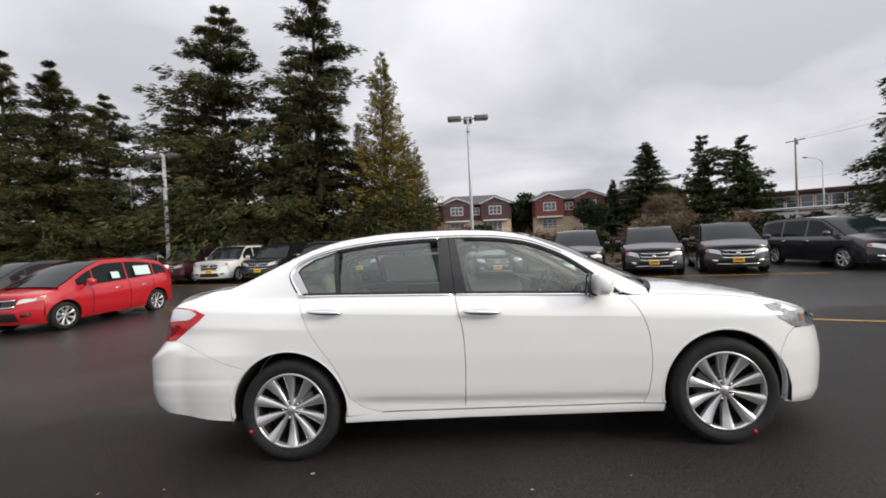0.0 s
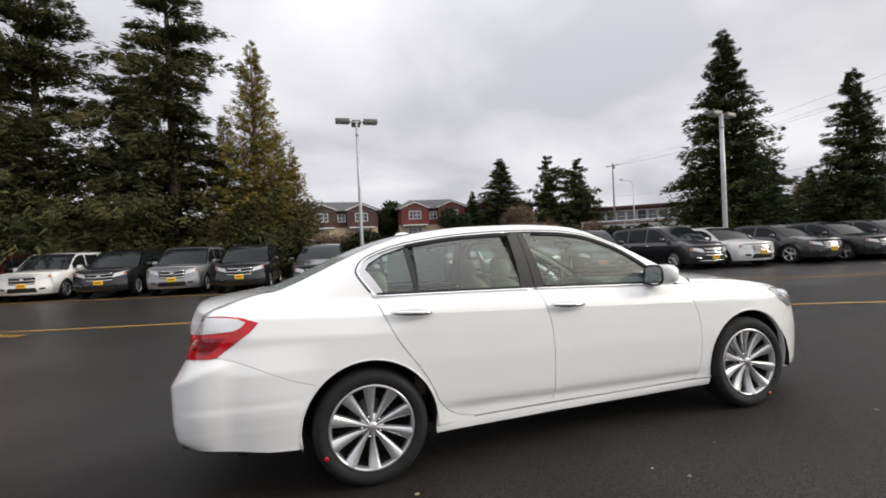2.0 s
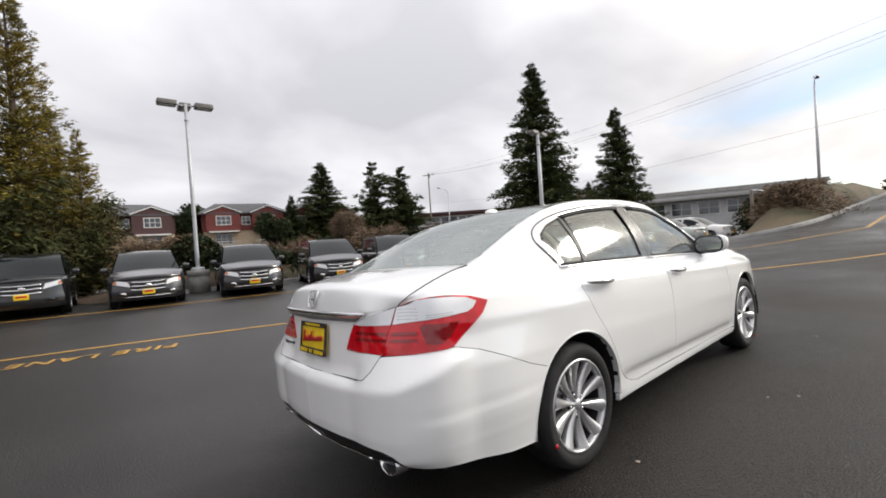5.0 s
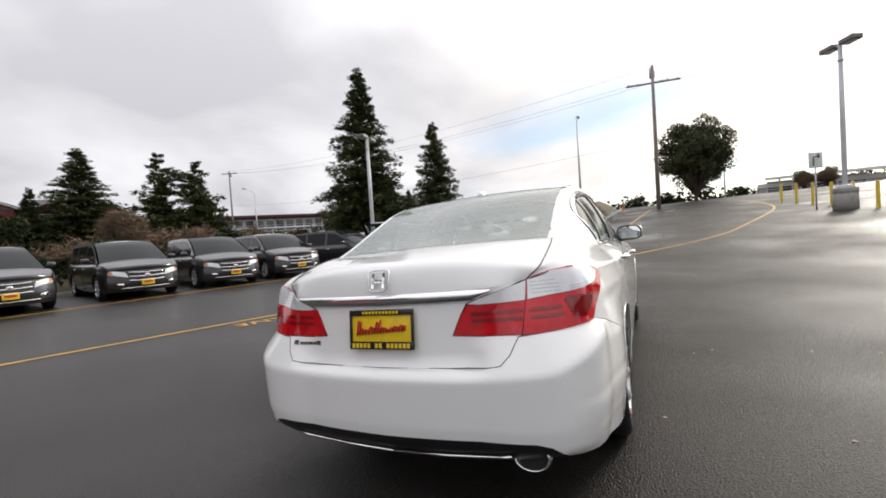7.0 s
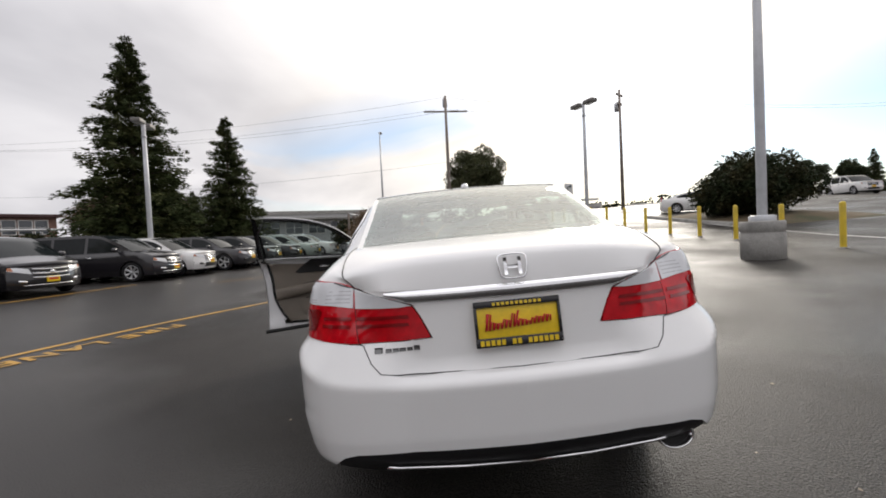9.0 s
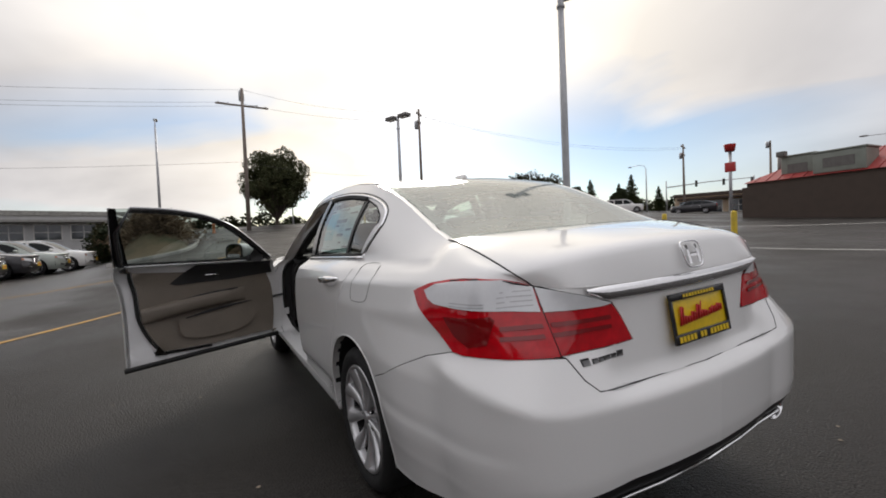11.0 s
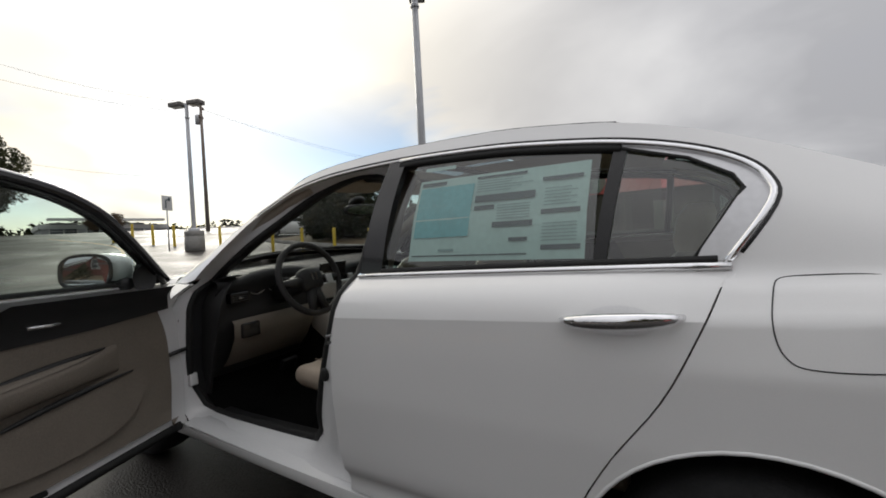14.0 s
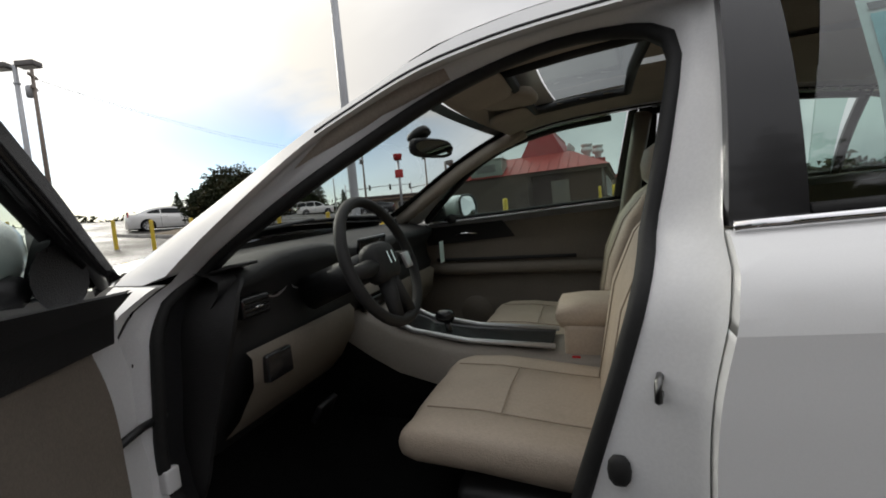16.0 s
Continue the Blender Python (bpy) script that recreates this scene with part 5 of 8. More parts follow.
def wheel(parent, m, tyre_r=0.333, rim_r=0.246, width=0.215, spokes=10, rim_mat=None, label=""):
    """A tyre with an alloy rim; the outer face looks along +y."""
    rim_mat = rim_mat or M_ALLOY
    w, r, t = width / 2, rim_r, tyre_r
    prof = [(r - 0.006, w - 0.022), (r + 0.012, w - 0.008), (r + 0.045, w + 0.001), (t - 0.035, w - 0.002), (t - 0.014, w - 0.014), (t - 0.003, w - 0.036), (t, w - 0.06), (t, -w + 0.06), (t - 0.014, -w + 0.014), (r + 0.03, -w), (r - 0.006, -w + 0.02)]
    tyre = part("tyre", moved(lathe(prof, 48, "y"), m), M_TYRE, parent)
    rim_p = [(r, w - 0.016), (r - 0.003, w - 0.010), (r - 0.014, w - 0.010), (r - 0.018, w - 0.022), (r - 0.021, w - 0.045)]
    rim = part("rim", moved(lathe(rim_p, 48, "y"), m), rim_mat, parent, label)
    # the barrel's dark colour stands for the shade behind the spokes
    part("rim_barrel", moved(lathe([(r - 0.021, w - 0.045), (r - 0.03, -w + 0.03), (r - 0.02, -w + 0.01), (r, -w + 0.02)], 48, "y"), m), M_SHADEALLOY, rim)
    geos = []
    for i in range(spokes):
        a = 2 * math.pi * (i + 0.5) / spokes
        rows = []
        for k in range(8):
            q = k / 7
            rad = 0.030 + (r - 0.012 - 0.030) * q
            half = 0.0085 + 0.029 * q ** 1.15 if spokes > 7 else 0.02 + 0.02 * q
            dep = w - 0.036 + 0.024 * q - 0.012 * math.sin(math.pi * q)
            ring_pts = []
            for off, dd in ((-half, -0.034), (-half, -0.004), (-half * 0.86, 0.001), (-half * 0.25, 0.008), (half * 0.86, -0.003), (half, -0.008), (half, -0.034)):
                ring_pts.append((rad * math.cos(a) - off * math.sin(a), dep + dd, rad * math.sin(a) + off * math.cos(a)))
            rows.append(ring_pts)
        geos.append(sheet(rows))
    part("spokes", moved(join(*geos), m), rim_mat, rim)
    part("hub_cap", moved(lathe([(0.0, w - 0.026), (0.022, w - 0.027), (0.0225, w - 0.0275), (0.030, w - 0.033), (0.0305, w - 0.0335), (0.032, w - 0.044), (0.0325, w - 0.0445), (0.070, w - 0.058), (0.0705, w - 0.0585), (0.074, w - 0.085)], 24, "y"), m), rim_mat, rim)
    for i in range(5):
        a = 2 * math.pi * i / 5 + 2 * math.pi / spokes * (0.0 if spokes > 7 else 0.5)
        seat = m @ Matrix.Translation((0.057 * math.cos(a), 0, 0.057 * math.sin(a)))
        part("nut_pocket", moved(lathe([(0.0155, w - 0.036), (0.0155, w - 0.052), (0.0, w - 0.052)], 12, "y"), seat), M_SHADEALLOY, rim)
        part("wheel_nut", moved(lathe([(0.0, w - 0.034), (0.007, w - 0.035), (0.010, w - 0.039), (0.010, w - 0.056)], 6, "y"), seat), M_CHROME, rim)
    part("brake_disc", moved(lathe([(0.0, 0.0), (0.07, 0.004), (0.075, -0.02), (0.14, -0.02), (0.145, -0.03), (0.0, -0.035)], 32, "y"), m), M_STEEL, rim)
    part("wheel_back", moved(lathe([(0.0, -0.04), (r - 0.022, -0.045)], 32, "y"), m), M_UNDER, rim)
    return tyre


for x in (-AXLE, AXLE):
    for side in (-1, 1):
        wheel(sedan, Matrix.Translation((x, 0.79 * side, 0.333)) @ (Matrix.Identity(4) if side > 0 else Matrix.Rotation(math.pi, 4, "Z")), label="ten-spoke silver alloy rim")

# ---- the sedan's open door and cabin ----
def shell(poly, d, side, thick=0.0, step=(0.08, 0.07)):
    return panel(flank, poly, step, thick, side, d)


INNER = grow(FRONT_DOOR, 0.012)


def tucked(x, z):
    """The trim's lower rear corner is cut round, so that the painted shell shows."""
    return (x + 0.02 + 0.15 * max(0.0, (0.66 - z) / 0.33) ** 1.7, z + 0.02 * max(0.0, min(1.0, (0.1 - x) / 0.3))) if x < 0.3 and z < 0.98 else (x, z)


TRIM = [(x - 0.045, z) if x > 0.6 else tucked(x, z) for x, z in grow(FRONT_DOOR, 0.062)]
part("door_inner_shell", shell(INNER, 0.088, 1, -0.06), M_PEARL_IN, door_left, "white painted inner shell")
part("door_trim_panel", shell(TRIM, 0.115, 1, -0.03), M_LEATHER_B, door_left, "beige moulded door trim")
part("door_seal", tube([flank(*tucked(x, z), 0.10) for x, z in grow(FRONT_DOOR, 0.048)[14:] if x < 0.72], 0.011, 6), M_RUBBER, door_left)
part("door_sill_strip", tube([flank(0.85 - 1.11 * i / 20, 0.300, 0.085) for i in range(21)], 0.020, 6), M_RUBBER, door_left)
insert = [(0.80, z_belt(0.8) - 0.012), (0.22, z_belt(0.2) - 0.012), (0.06, 0.86), (0.10, 0.845), (0.50, 0.835), (0.84, 0.845)]
part("upper_insert", shell(insert, 0.122, 1, -0.01), M_DASH, door_left, "dark wood-grain insert")
part("inner_handle", tube([flank(0.30 + 0.10 * i / 6, 0.895 - 0.006 * i / 6, 0.135 - 0.004 * abs(i - 3)) for i in range(7)], 0.008, 6), M_CHROME, door_left)
arm = []
for i in range(21):
    t = i / 20
    x = -0.135 + 0.735 * t
    c = 0.672 + 0.050 * t + 0.012 * math.sin(math.pi * t)
    w = 0.062 * min(1, 0.45 + 2.2 * t) * min(1, (1 - t) * 3.2 + 0.12)
    ring_pts = []
    for a in range(11):
        q = math.pi * a / 10
        p = flank(x, c + (0.034 if q < math.pi / 2 else 0.075) * math.cos(q), 0.116)
        ring_pts.append((p[0], p[1] - w * math.sin(q) ** 0.6, p[2]))
    arm.append(ring_pts)
rest = part("armrest", sheet(arm), M_LEATHER_B, door_left)
part("switch_panel", sheet([[flank(0.08 + 0.46 * i / 8, 0.716 + 0.032 * i / 8, 0.124 + 0.052 * min(1, (8 - i) / 3 + 0.2) - 0.040 * k) for k in range(2)] for i in range(9)]), M_PIANO, rest)
part("grip_slot", tube([flank(0.10 + 0.44 * i / 10, 0.728 + 0.030 * i / 10, 0.136) for i in range(11)], [0.004 + 0.011 * math.sin(math.pi * i / 10) for i in range(11)], 6), M_DASH, rest)
pocket = [(0.10, 0.585), (0.32, 0.60), (0.50, 0.64), (0.66, 0.635), (0.69, 0.56), (0.62, 0.46), (0.48, 0.415), (0.24, 0.42), (0.10, 0.47)]
part("door_pocket", shell(smooth_line(pocket + pocket[:1], 4)[:-1], 0.138, 1, -0.022), M_LEATHER_B, door_left)
part("pocket_slot", tube([flank(0.14 + 0.50 * i / 10, 0.590 + 0.045 * i / 10 + 0.008 * math.sin(math.pi * i / 10), 0.142) for i in range(11)], [0.003 + 0.008 * math.sin(math.pi * i / 10) for i in range(11)], 6), M_DASH, door_left)
part("speaker", moved(lathe([(0.0, 0.006), (0.05, 0.006), (0.055, 0.0)], 20, "y"), Matrix.Translation(flank(0.70, z_belt(0.7) + 0.03, 0.055))), M_DASH, door_left)
frame_pts = [(x, z) for x, z in dlo_top if x > -0.26]
frame_rows = []
for x, z in [(-0.235, z_belt(-0.235))] + [(-0.262, 1.25)] + frame_pts:
    frame_rows.append([flank(x + (0.012 if z < 1.3 and x < 0 else -0.008), z - (0.0 if z < 1.3 and x < 0 else 0.012), 0.012), flank(x + (0.03 if z < 1.3 and x < 0 else -0.014), z - (0.0 if z < 1.3 and x < 0 else 0.03), 0.045), flank(x, z, 0.055), flank(x, z, 0.012)])
part("window_frame", sheet(frame_rows), M_PIANO, door_left, "black upper window frame")
part("frame_edge", tube([flank(x, z + 0.004, 0.035) for x, z in frame_pts], 0.007, 6), M_PEARL_IN, door_left, "pale outer edge of the window frame")
HINGE = Vector((0.935, 0.845, 0.29))
door_left.matrix_basis = Matrix.Translation(HINGE) @ Matrix.Rotation(radians(-69.5), 4, "Z") @ Matrix.Diagonal((1.05, 1.0, 1.03, 1.0)) @ Matrix.Translation(-HINGE)

# the doorway that the open door leaves
outer = [(x, z) for x, z in seam_b[::-1]] + [(-0.285, 1.25), (-0.292, 1.412)] + frame_pts + seam_f[1:] + [(0.3, 0.288)]
opening = smooth_line([(-0.005, 0.42), (-0.05, 0.60), (-0.12, 0.83), (-0.173, 1.02), (-0.216, 1.21), (-0.236, 1.335), (-0.185, 1.385), (-0.04, 1.398), (0.12, 1.362), (0.304, 1.288), (0.49, 1.187), (0.68, 1.076), (0.81, 0.988), (0.862, 0.92), (0.876, 0.80), (0.888, 0.68), (0.915, 0.50), (0.905, 0.37), (0.82, 0.312), (0.3, 0.33), (0.08, 0.345)], 3)


def loop_at(loop, a, centre=(0.33, 0.85)):
    """Where a ray from the centre at that angle leaves a closed outline."""
    dx, dz = math.cos(a), math.sin(a)
    best = 0.1
    for p, q in zip(loop, loop[1:] + loop[:1]):
        ex, ez = q[0] - p[0], q[1] - p[1]
        det = dx * -ez + ex * dz
        if abs(det) < 1e-9:
            continue
        px, pz = p[0] - centre[0], p[1] - centre[1]
        k = (px * -ez + ex * pz) / det
        t = (dx * pz - dz * px) / det
        if k > 0 and -1e-6 <= t <= 1 + 1e-6:
            best = max(best, k)
    return centre[0] + dx * best, centre[1] + dz * best


rows, jamb, ring_pts = [], [], []
for i in range(121):
    a = 2 * math.pi * i / 120
    o, n_ = loop_at(outer, a), loop_at(opening, a)
    row_pts = []
    deep = 0.10 + 0.035 * ease((0.52 - n_[1]) / 0.18)
    for t, d in ((0.0, 0.03), (0.12, 0.052), (0.5, 0.066), (0.85, deep - 0.012), (1.0, deep)):
        row_pts.append(flank(o[0] + (n_[0] - o[0]) * t, o[1] + (n_[1] - o[1]) * t, d))
    rows.append(row_pts)
    ring_pts.append(flank(n_[0], n_[1], deep))
    jamb.append([flank(n_[0], n_[1], deep + 0.005), flank(n_[0] + (n_[0] - o[0]) * 0.05, n_[1], deep + 0.06)])
part("door_aperture", sheet(rows), M_PEARL_IN, sedan, "white painted door jamb")
part("aperture_seal", tube(ring_pts[:-1], 0.015, 8, closed=True), M_RUBBER, sedan, "black rubber door seal")
part("jamb_lining", sheet(jamb), M_BLACK, sedan)
step_rows = [[flank(x, 0.288, 0.0), flank(x, 0.296, 0.03), flank(x, 0.300, 0.055), flank(x, 0.304, 0.10), flank(x, 0.28, 0.13)] for x in [-0.25 + 1.13 * i / 12 for i in range(13)]]
part("door_sill", sheet(step_rows), M_PEARL_IN, sedan, "white door sill")
for x, z in ((0.90, 0.895), (0.915, 0.785), (0.925, 0.755)):
    part("rubber_plug", moved(lathe([(0.0, 0.012), (0.010, 0.010), (0.014, 0.0)], 12, "y"), Matrix.Translation(flank(x, z, 0.072))), M_RUBBER, sedan)
part("bump_stop", moved(blob((0, 0, 0), (0.035, 0.02, 0.05), 2.5, 6, 10), Matrix.Translation(flank(-0.107, 0.671, 0.07))), M_RUBBER, sedan)
st = flank(-0.17, 0.81, 0.07)
part("door_striker", tube([(st[0], st[1] - 0.02, st[2] + 0.012), (st[0] + 0.01, st[1] + 0.03, st[2] + 0.012), (st[0] + 0.01, st[1] + 0.03, st[2] - 0.012), (st[0], st[1] - 0.02, st[2] - 0.012)], 0.006, 6), M_STEEL, sedan)
part("door_check_strap", tube([(0.90, 0.80, 0.645), (0.90, 0.86, 0.64), (0.88, 0.93, 0.635)], 0.010, 6), M_BLACK, sedan)
for z in (0.48, 0.80):
    part("door_hinge", join(box(0.895, 0.79, z - 0.03, 0.93, 0.828, z + 0.03, 0.006), tube([(0.935, 0.845, z - 0.035), (0.935, 0.845, z + 0.035)], 0.009, 8)), M_PEARL_IN, sedan)

# cabin shell
part("cabin_floor", sheet([[(x, y, 0.275 + 0.13 * math.exp(-(y / 0.13) ** 2)) for y in [-0.72 + 1.44 * k / 16 for k in range(17)]] for x in (-1.25, -0.5, 0.2, 0.75, 1.0)]), M_CARPET, sedan)
part("firewall", sheet([[(x, y, z) for y in (-0.75, 0, 0.75)] for x, z in ((0.75, 0.27), (1.0, 0.45), (1.05, 0.97))]), M_CARPET, sedan)
HEAD = [(-1.04, 0.001)] + [(-1.04, -0.98), (0.25, -0.98), (0.25, 0.98), (-1.04, 0.98), (-1.04, 0.0), (-0.24, 0.0), (-0.24, 0.55), (0.08, 0.53), (0.08, -0.53), (-0.24, -0.55), (-0.24, 0.001)]
part("headliner", panel(roof, HEAD, (0.08, 0.12), 0.0, 1, 0.05), M_HEAD, sedan, "beige cloth headliner")
part("sunroof_frame", tube([roof(x, k, 0.05) for x, k in ((-0.24, -0.55), (-0.24, 0), (-0.24, 0.55), (-0.08, 0.54), (0.08, 0.53), (0.08, 0), (0.08, -0.53), (-0.08, -0.54))], 0.018, 6, closed=True), M_BLACK, sedan)
for y in (-0.30, 0.30):
    part("sun_visor", moved(blob((0, 0, 0), (0.16, 0.40, 0.022), 4, 6, 14), Matrix.Translation((0.20, y, 1.385)) @ Matrix.Rotation(radians(13), 4, "Y")), M_HEAD, sedan)
part("map_light_console", moved(blob((0, 0, 0), (0.20, 0.22, 0.04), 3.5, 6, 14), Matrix.Translation((0.17, 0, 1.412))), M_HEAD, sedan)
for side in (-1, 1):
    lining = [flank(x, z, 0.06) for x, z in [(0.93, 1.0), (0.72, 1.125), (0.53, 1.235), (0.36, 1.315), (0.2, 1.375)]]
    g = tube(lining, [0.035, 0.035, 0.033, 0.03, 0.03], 8)
    part("windscreen_pillar_trim", g if side > 0 else mirrored(g), M_HEAD, sedan)
    g = tube([flank(x, z, 0.13) for x, z in [(-0.20, 0.35), (-0.21, 0.7), (-0.25, 1.03), (-0.28, 1.25), (-0.30, 1.38)]], [0.05, 0.045, 0.04, 0.035, 0.035], 8)
    part("centre_pillar_trim", g if side > 0 else mirrored(g), M_LEATHER_B, sedan)
    g = shell([(x, z) for x, z in dlo_top if x < -1.1] + [(-1.1, 1.40), (-1.25, 1.36), (-1.45, 1.28), (-1.62, 1.18), (-1.62, 1.09)], 0.05, side)
    part("rear_pillar_trim", g, M_HEAD, sedan)
    trims = [grow(REAR_DOOR, 0.03)] + ([grow(FRONT_DOOR, 0.03)] if side < 0 else [])
    for p in trims:
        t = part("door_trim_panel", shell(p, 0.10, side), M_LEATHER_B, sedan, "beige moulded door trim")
        xs = [q[0] for q in p]
        x0, x1 = max(min(xs), -0.95) + 0.06, max(xs) - 0.1
        arm = tube([flank(x0 + (x1 - x0) * i / 8, 0.70, 0.118) for i in range(9)], 0.035, 8)
        part("armrest", arm if side > 0 else mirrored(arm), M_LEATHER_B, t)
        dark = shell([(x1, z_belt(x1) - 0.02), (x1 - 0.45, z_belt(x1 - 0.4) - 0.02), (x1 - 0.5, 0.87), (x1, 0.84)], 0.112, side)
        part("upper_insert", dark, M_DASH, t)
        hd = tube([flank(x1 - 0.30, 0.90, 0.125), flank(x1 - 0.24, 0.905, 0.135), flank(x1 - 0.18, 0.90, 0.125)], 0.007, 6)
        part("inner_handle", hd if side > 0 else mirrored(hd), M_CHROME, t)
        slot = tube([flank(x0 + (x1 - x0) * (0.2 + 0.75 * i / 8), 0.755, 0.118) for i in range(9)], 0.010, 6)
        part("trim_slot", slot if side > 0 else mirrored(slot), M_DASH, t)
        if side < 0 and len(trims) > 1 and p is trims[1]:
            part("speaker_grille", moved(lathe([(0.0, 0.01), (0.08, 0.008), (0.09, 0.0)], 24, "y"), Matrix.Translation((0.55, -0.79, 0.46))), M_LEATHER_B, t)
part("parcel_shelf", sheet([[(x, y, z) for y in (-0.66, 0, 0.66)] for x, z in ((-1.22, 1.035), (-1.75, 1.10))]), M_LEATHER_B, sedan)
part("boot_wall", sheet([[(-1.25, y, z) for y in (-0.75, 0, 0.75)] for z in (0.27, 1.04)]), M_CARPET, sedan)


def cushion(rows, power=3.2, n=22):
    """A padded body: rows of (centre x, centre z, half thickness, half width, lean) stacked along y-symmetric sections."""
    out = []
    for x, z, tx, hy, lean in rows:
        ring_pts = []
        for k in range(n):
            a = 2 * math.pi * k / n
            c, s = math.cos(a), math.sin(a)
            u = math.copysign(abs(c) ** (2 / power), c) * tx
            v = math.copysign(abs(s) ** (2 / power), s) * hy
            ring_pts.append((x + u * math.cos(lean), v, z + u * math.sin(lean)))
        out.append(ring_pts + ring_pts[:1])
    vs, fs = sheet(out)
    m = n + 1
    fs += [tuple(range(n)), tuple((len(out) - 1) * m + k for k in reversed(range(n)))]
    return vs, fs


def bolstered(geo, axis_x, amount, half):
    """Sides raised into bolsters."""
    vs = []
    for x, y, z in geo[0]:
        k = max(0, abs(y) / half - 0.55) / 0.45
        vs.append((x + axis_x[0] * amount * k, y, z + axis_x[1] * amount * k))
    return vs, geo[1]


def front_seat(yc):
    m = Matrix.Translation((0, yc, -0.035))
    seat = part("front_seat", moved(box(-0.30, -0.22, 0.29, 0.26, 0.22, 0.44, 0.03), m), M_BLACK, sedan, "beige leather front seat")
    cush = cushion([(0.405, 0.505, 0.010, 0.17, 1.57), (0.402, 0.507, 0.034, 0.205, 1.55), (0.388, 0.510, 0.056, 0.228, 1.52), (0.36, 0.516, 0.072, 0.245, 1.5), (0.31, 0.522, 0.080, 0.255, 1.5), (0.20, 0.520, 0.082, 0.262, 1.55), (0.0, 0.500, 0.082, 0.264, 1.6), (-0.18, 0.488, 0.080, 0.257, 1.62), (-0.26, 0.49, 0.06, 0.24, 1.6)], 2.7, 34)
    part("cushion", moved(bolstered(cush, (0, 1), 0.042, 0.26), m), M_LEATHER, seat)
    for y in (-0.145, 0.145):
        part("seam", moved(tube([(0.34, y, 0.605), (0.2, y, 0.606), (0.0, y, 0.587), (-0.2, y, 0.573)], 0.002, 5), m), M_SEAM, seat)
    part("seam", moved(tube([(0.145, -0.145, 0.604), (0.15, 0, 0.605), (0.145, 0.145, 0.604)], 0.002, 5), m), M_SEAM, seat)
    lean = radians(-24)
    back = cushion([(-0.15, 0.50, 0.06, 0.22, 0), (-0.165, 0.56, 0.085, 0.25, 0), (-0.195, 0.70, 0.09, 0.262, 0), (-0.222, 0.86, 0.088, 0.265, 0), (-0.268, 1.0, 0.08, 0.245, 0), (-0.312, 1.09, 0.06, 0.20, 0), (-0.33, 1.125, 0.03, 0.14, 0)])
    part("backrest", moved(bolstered(back, (1, 0), 0.035, 0.265), m), M_LEATHER, seat)
    for y in (-0.15, 0.15):
        part("seam", moved(tube([(-0.082, y, 0.58), (-0.104, y, 0.70), (-0.133, y, 0.86), (-0.188, y, 1.0), (-0.25, y, 1.08)], 0.002, 5), m), M_SEAM, seat)
    part("headrest", moved(cushion([(-0.325, 1.125, 0.03, 0.09, 0), (-0.325, 1.145, 0.05, 0.125, 0), (-0.325, 1.20, 0.055, 0.135, 0), (-0.33, 1.255, 0.045, 0.12, 0), (-0.335, 1.275, 0.02, 0.08, 0)]), m), M_LEATHER, seat)
    for y in (-0.05, 0.05):
        part("headrest_post", moved(tube([(-0.32, y, 1.08), (-0.325, y, 1.15)], 0.007, 6), m), M_CHROME, seat)
    return seat


front_seat(0.375)
front_seat(-0.375)
part("seat_buckle", box(-0.03, 0.085, 0.48, 0.0, 0.115, 0.55, 0.006), M_LEATHER_B, sedan)
part("buckle_button", box(-0.029, 0.086, 0.548, -0.002, 0.114, 0.562, 0.003), M_RED, sedan)
part("seat_belt", sheet([[(-0.31, -0.70, 1.18), (-0.27, -0.70, 1.18)], [(-0.27, -0.745, 0.95), (-0.22, -0.745, 0.95)], [(-0.24, -0.755, 0.50), (-0.19, -0.755, 0.50)]]), M_LEATHER_B, sedan)
bench = cushion([(-0.62, 0.45, 0.05, 0.60, 1.57), (-0.66, 0.46, 0.09, 0.64, 1.5), (-0.85, 0.46, 0.10, 0.66, 1.57), (-1.08, 0.45, 0.10, 0.66, 1.6)])
rear_seat = part("rear_seat", bench, M_LEATHER, sedan, "beige leather rear bench")
part("backrest", cushion([(-1.02, 0.52, 0.07, 0.62, 0), (-1.05, 0.62, 0.09, 0.66, 0), (-1.13, 0.85, 0.08, 0.65, 0), (-1.19, 1.0, 0.06, 0.61, 0), (-1.21, 1.05, 0.03, 0.56, 0)]), M_LEATHER, rear_seat)
for y in (-0.36, 0.0, 0.36):
    part("headrest", moved(cushion([(-1.225, 1.07, 0.04, 0.09, 0), (-1.23, 1.10, 0.05, 0.12, 0), (-1.24, 1.17, 0.05, 0.125, 0), (-1.25, 1.21, 0.03, 0.09, 0)]), Matrix.Translation((0, y, 0))), M_LEATHER, rear_seat)

# dashboard: one profile swept across the car
dash_rows = []
for k in range(37):
    y = -0.73 + 1.46 * k / 36
    hood = math.exp(-((y - 0.375) / 0.19) ** 4) * 0.032
    mid = math.exp(-(y / 0.16) ** 4)
    edge = -0.02 * (abs(y) / 0.73) ** 6
    dash_rows.append([(1.06 + edge, y, 0.985), (0.96 + edge, y, 0.985), (0.86, y, 0.975 + hood * 0.5), (0.785, y, 0.958 + hood), (0.755 - 0.01 * mid, y, 0.945 + hood), (0.76 - 0.02 * mid, y, 0.915 + hood * 0.6), (0.805 - 0.055 * mid, y, 0.865), (0.795 - 0.06 * mid, y, 0.80), (0.78 - 0.05 * mid, y, 0.765), (0.80, y, 0.68), (0.87, y, 0.56), (0.94, y, 0.44)])
dash = part("dashboard", sheet(dash_rows), M_DASH, sedan, "charcoal dashboard with beige lower panels")
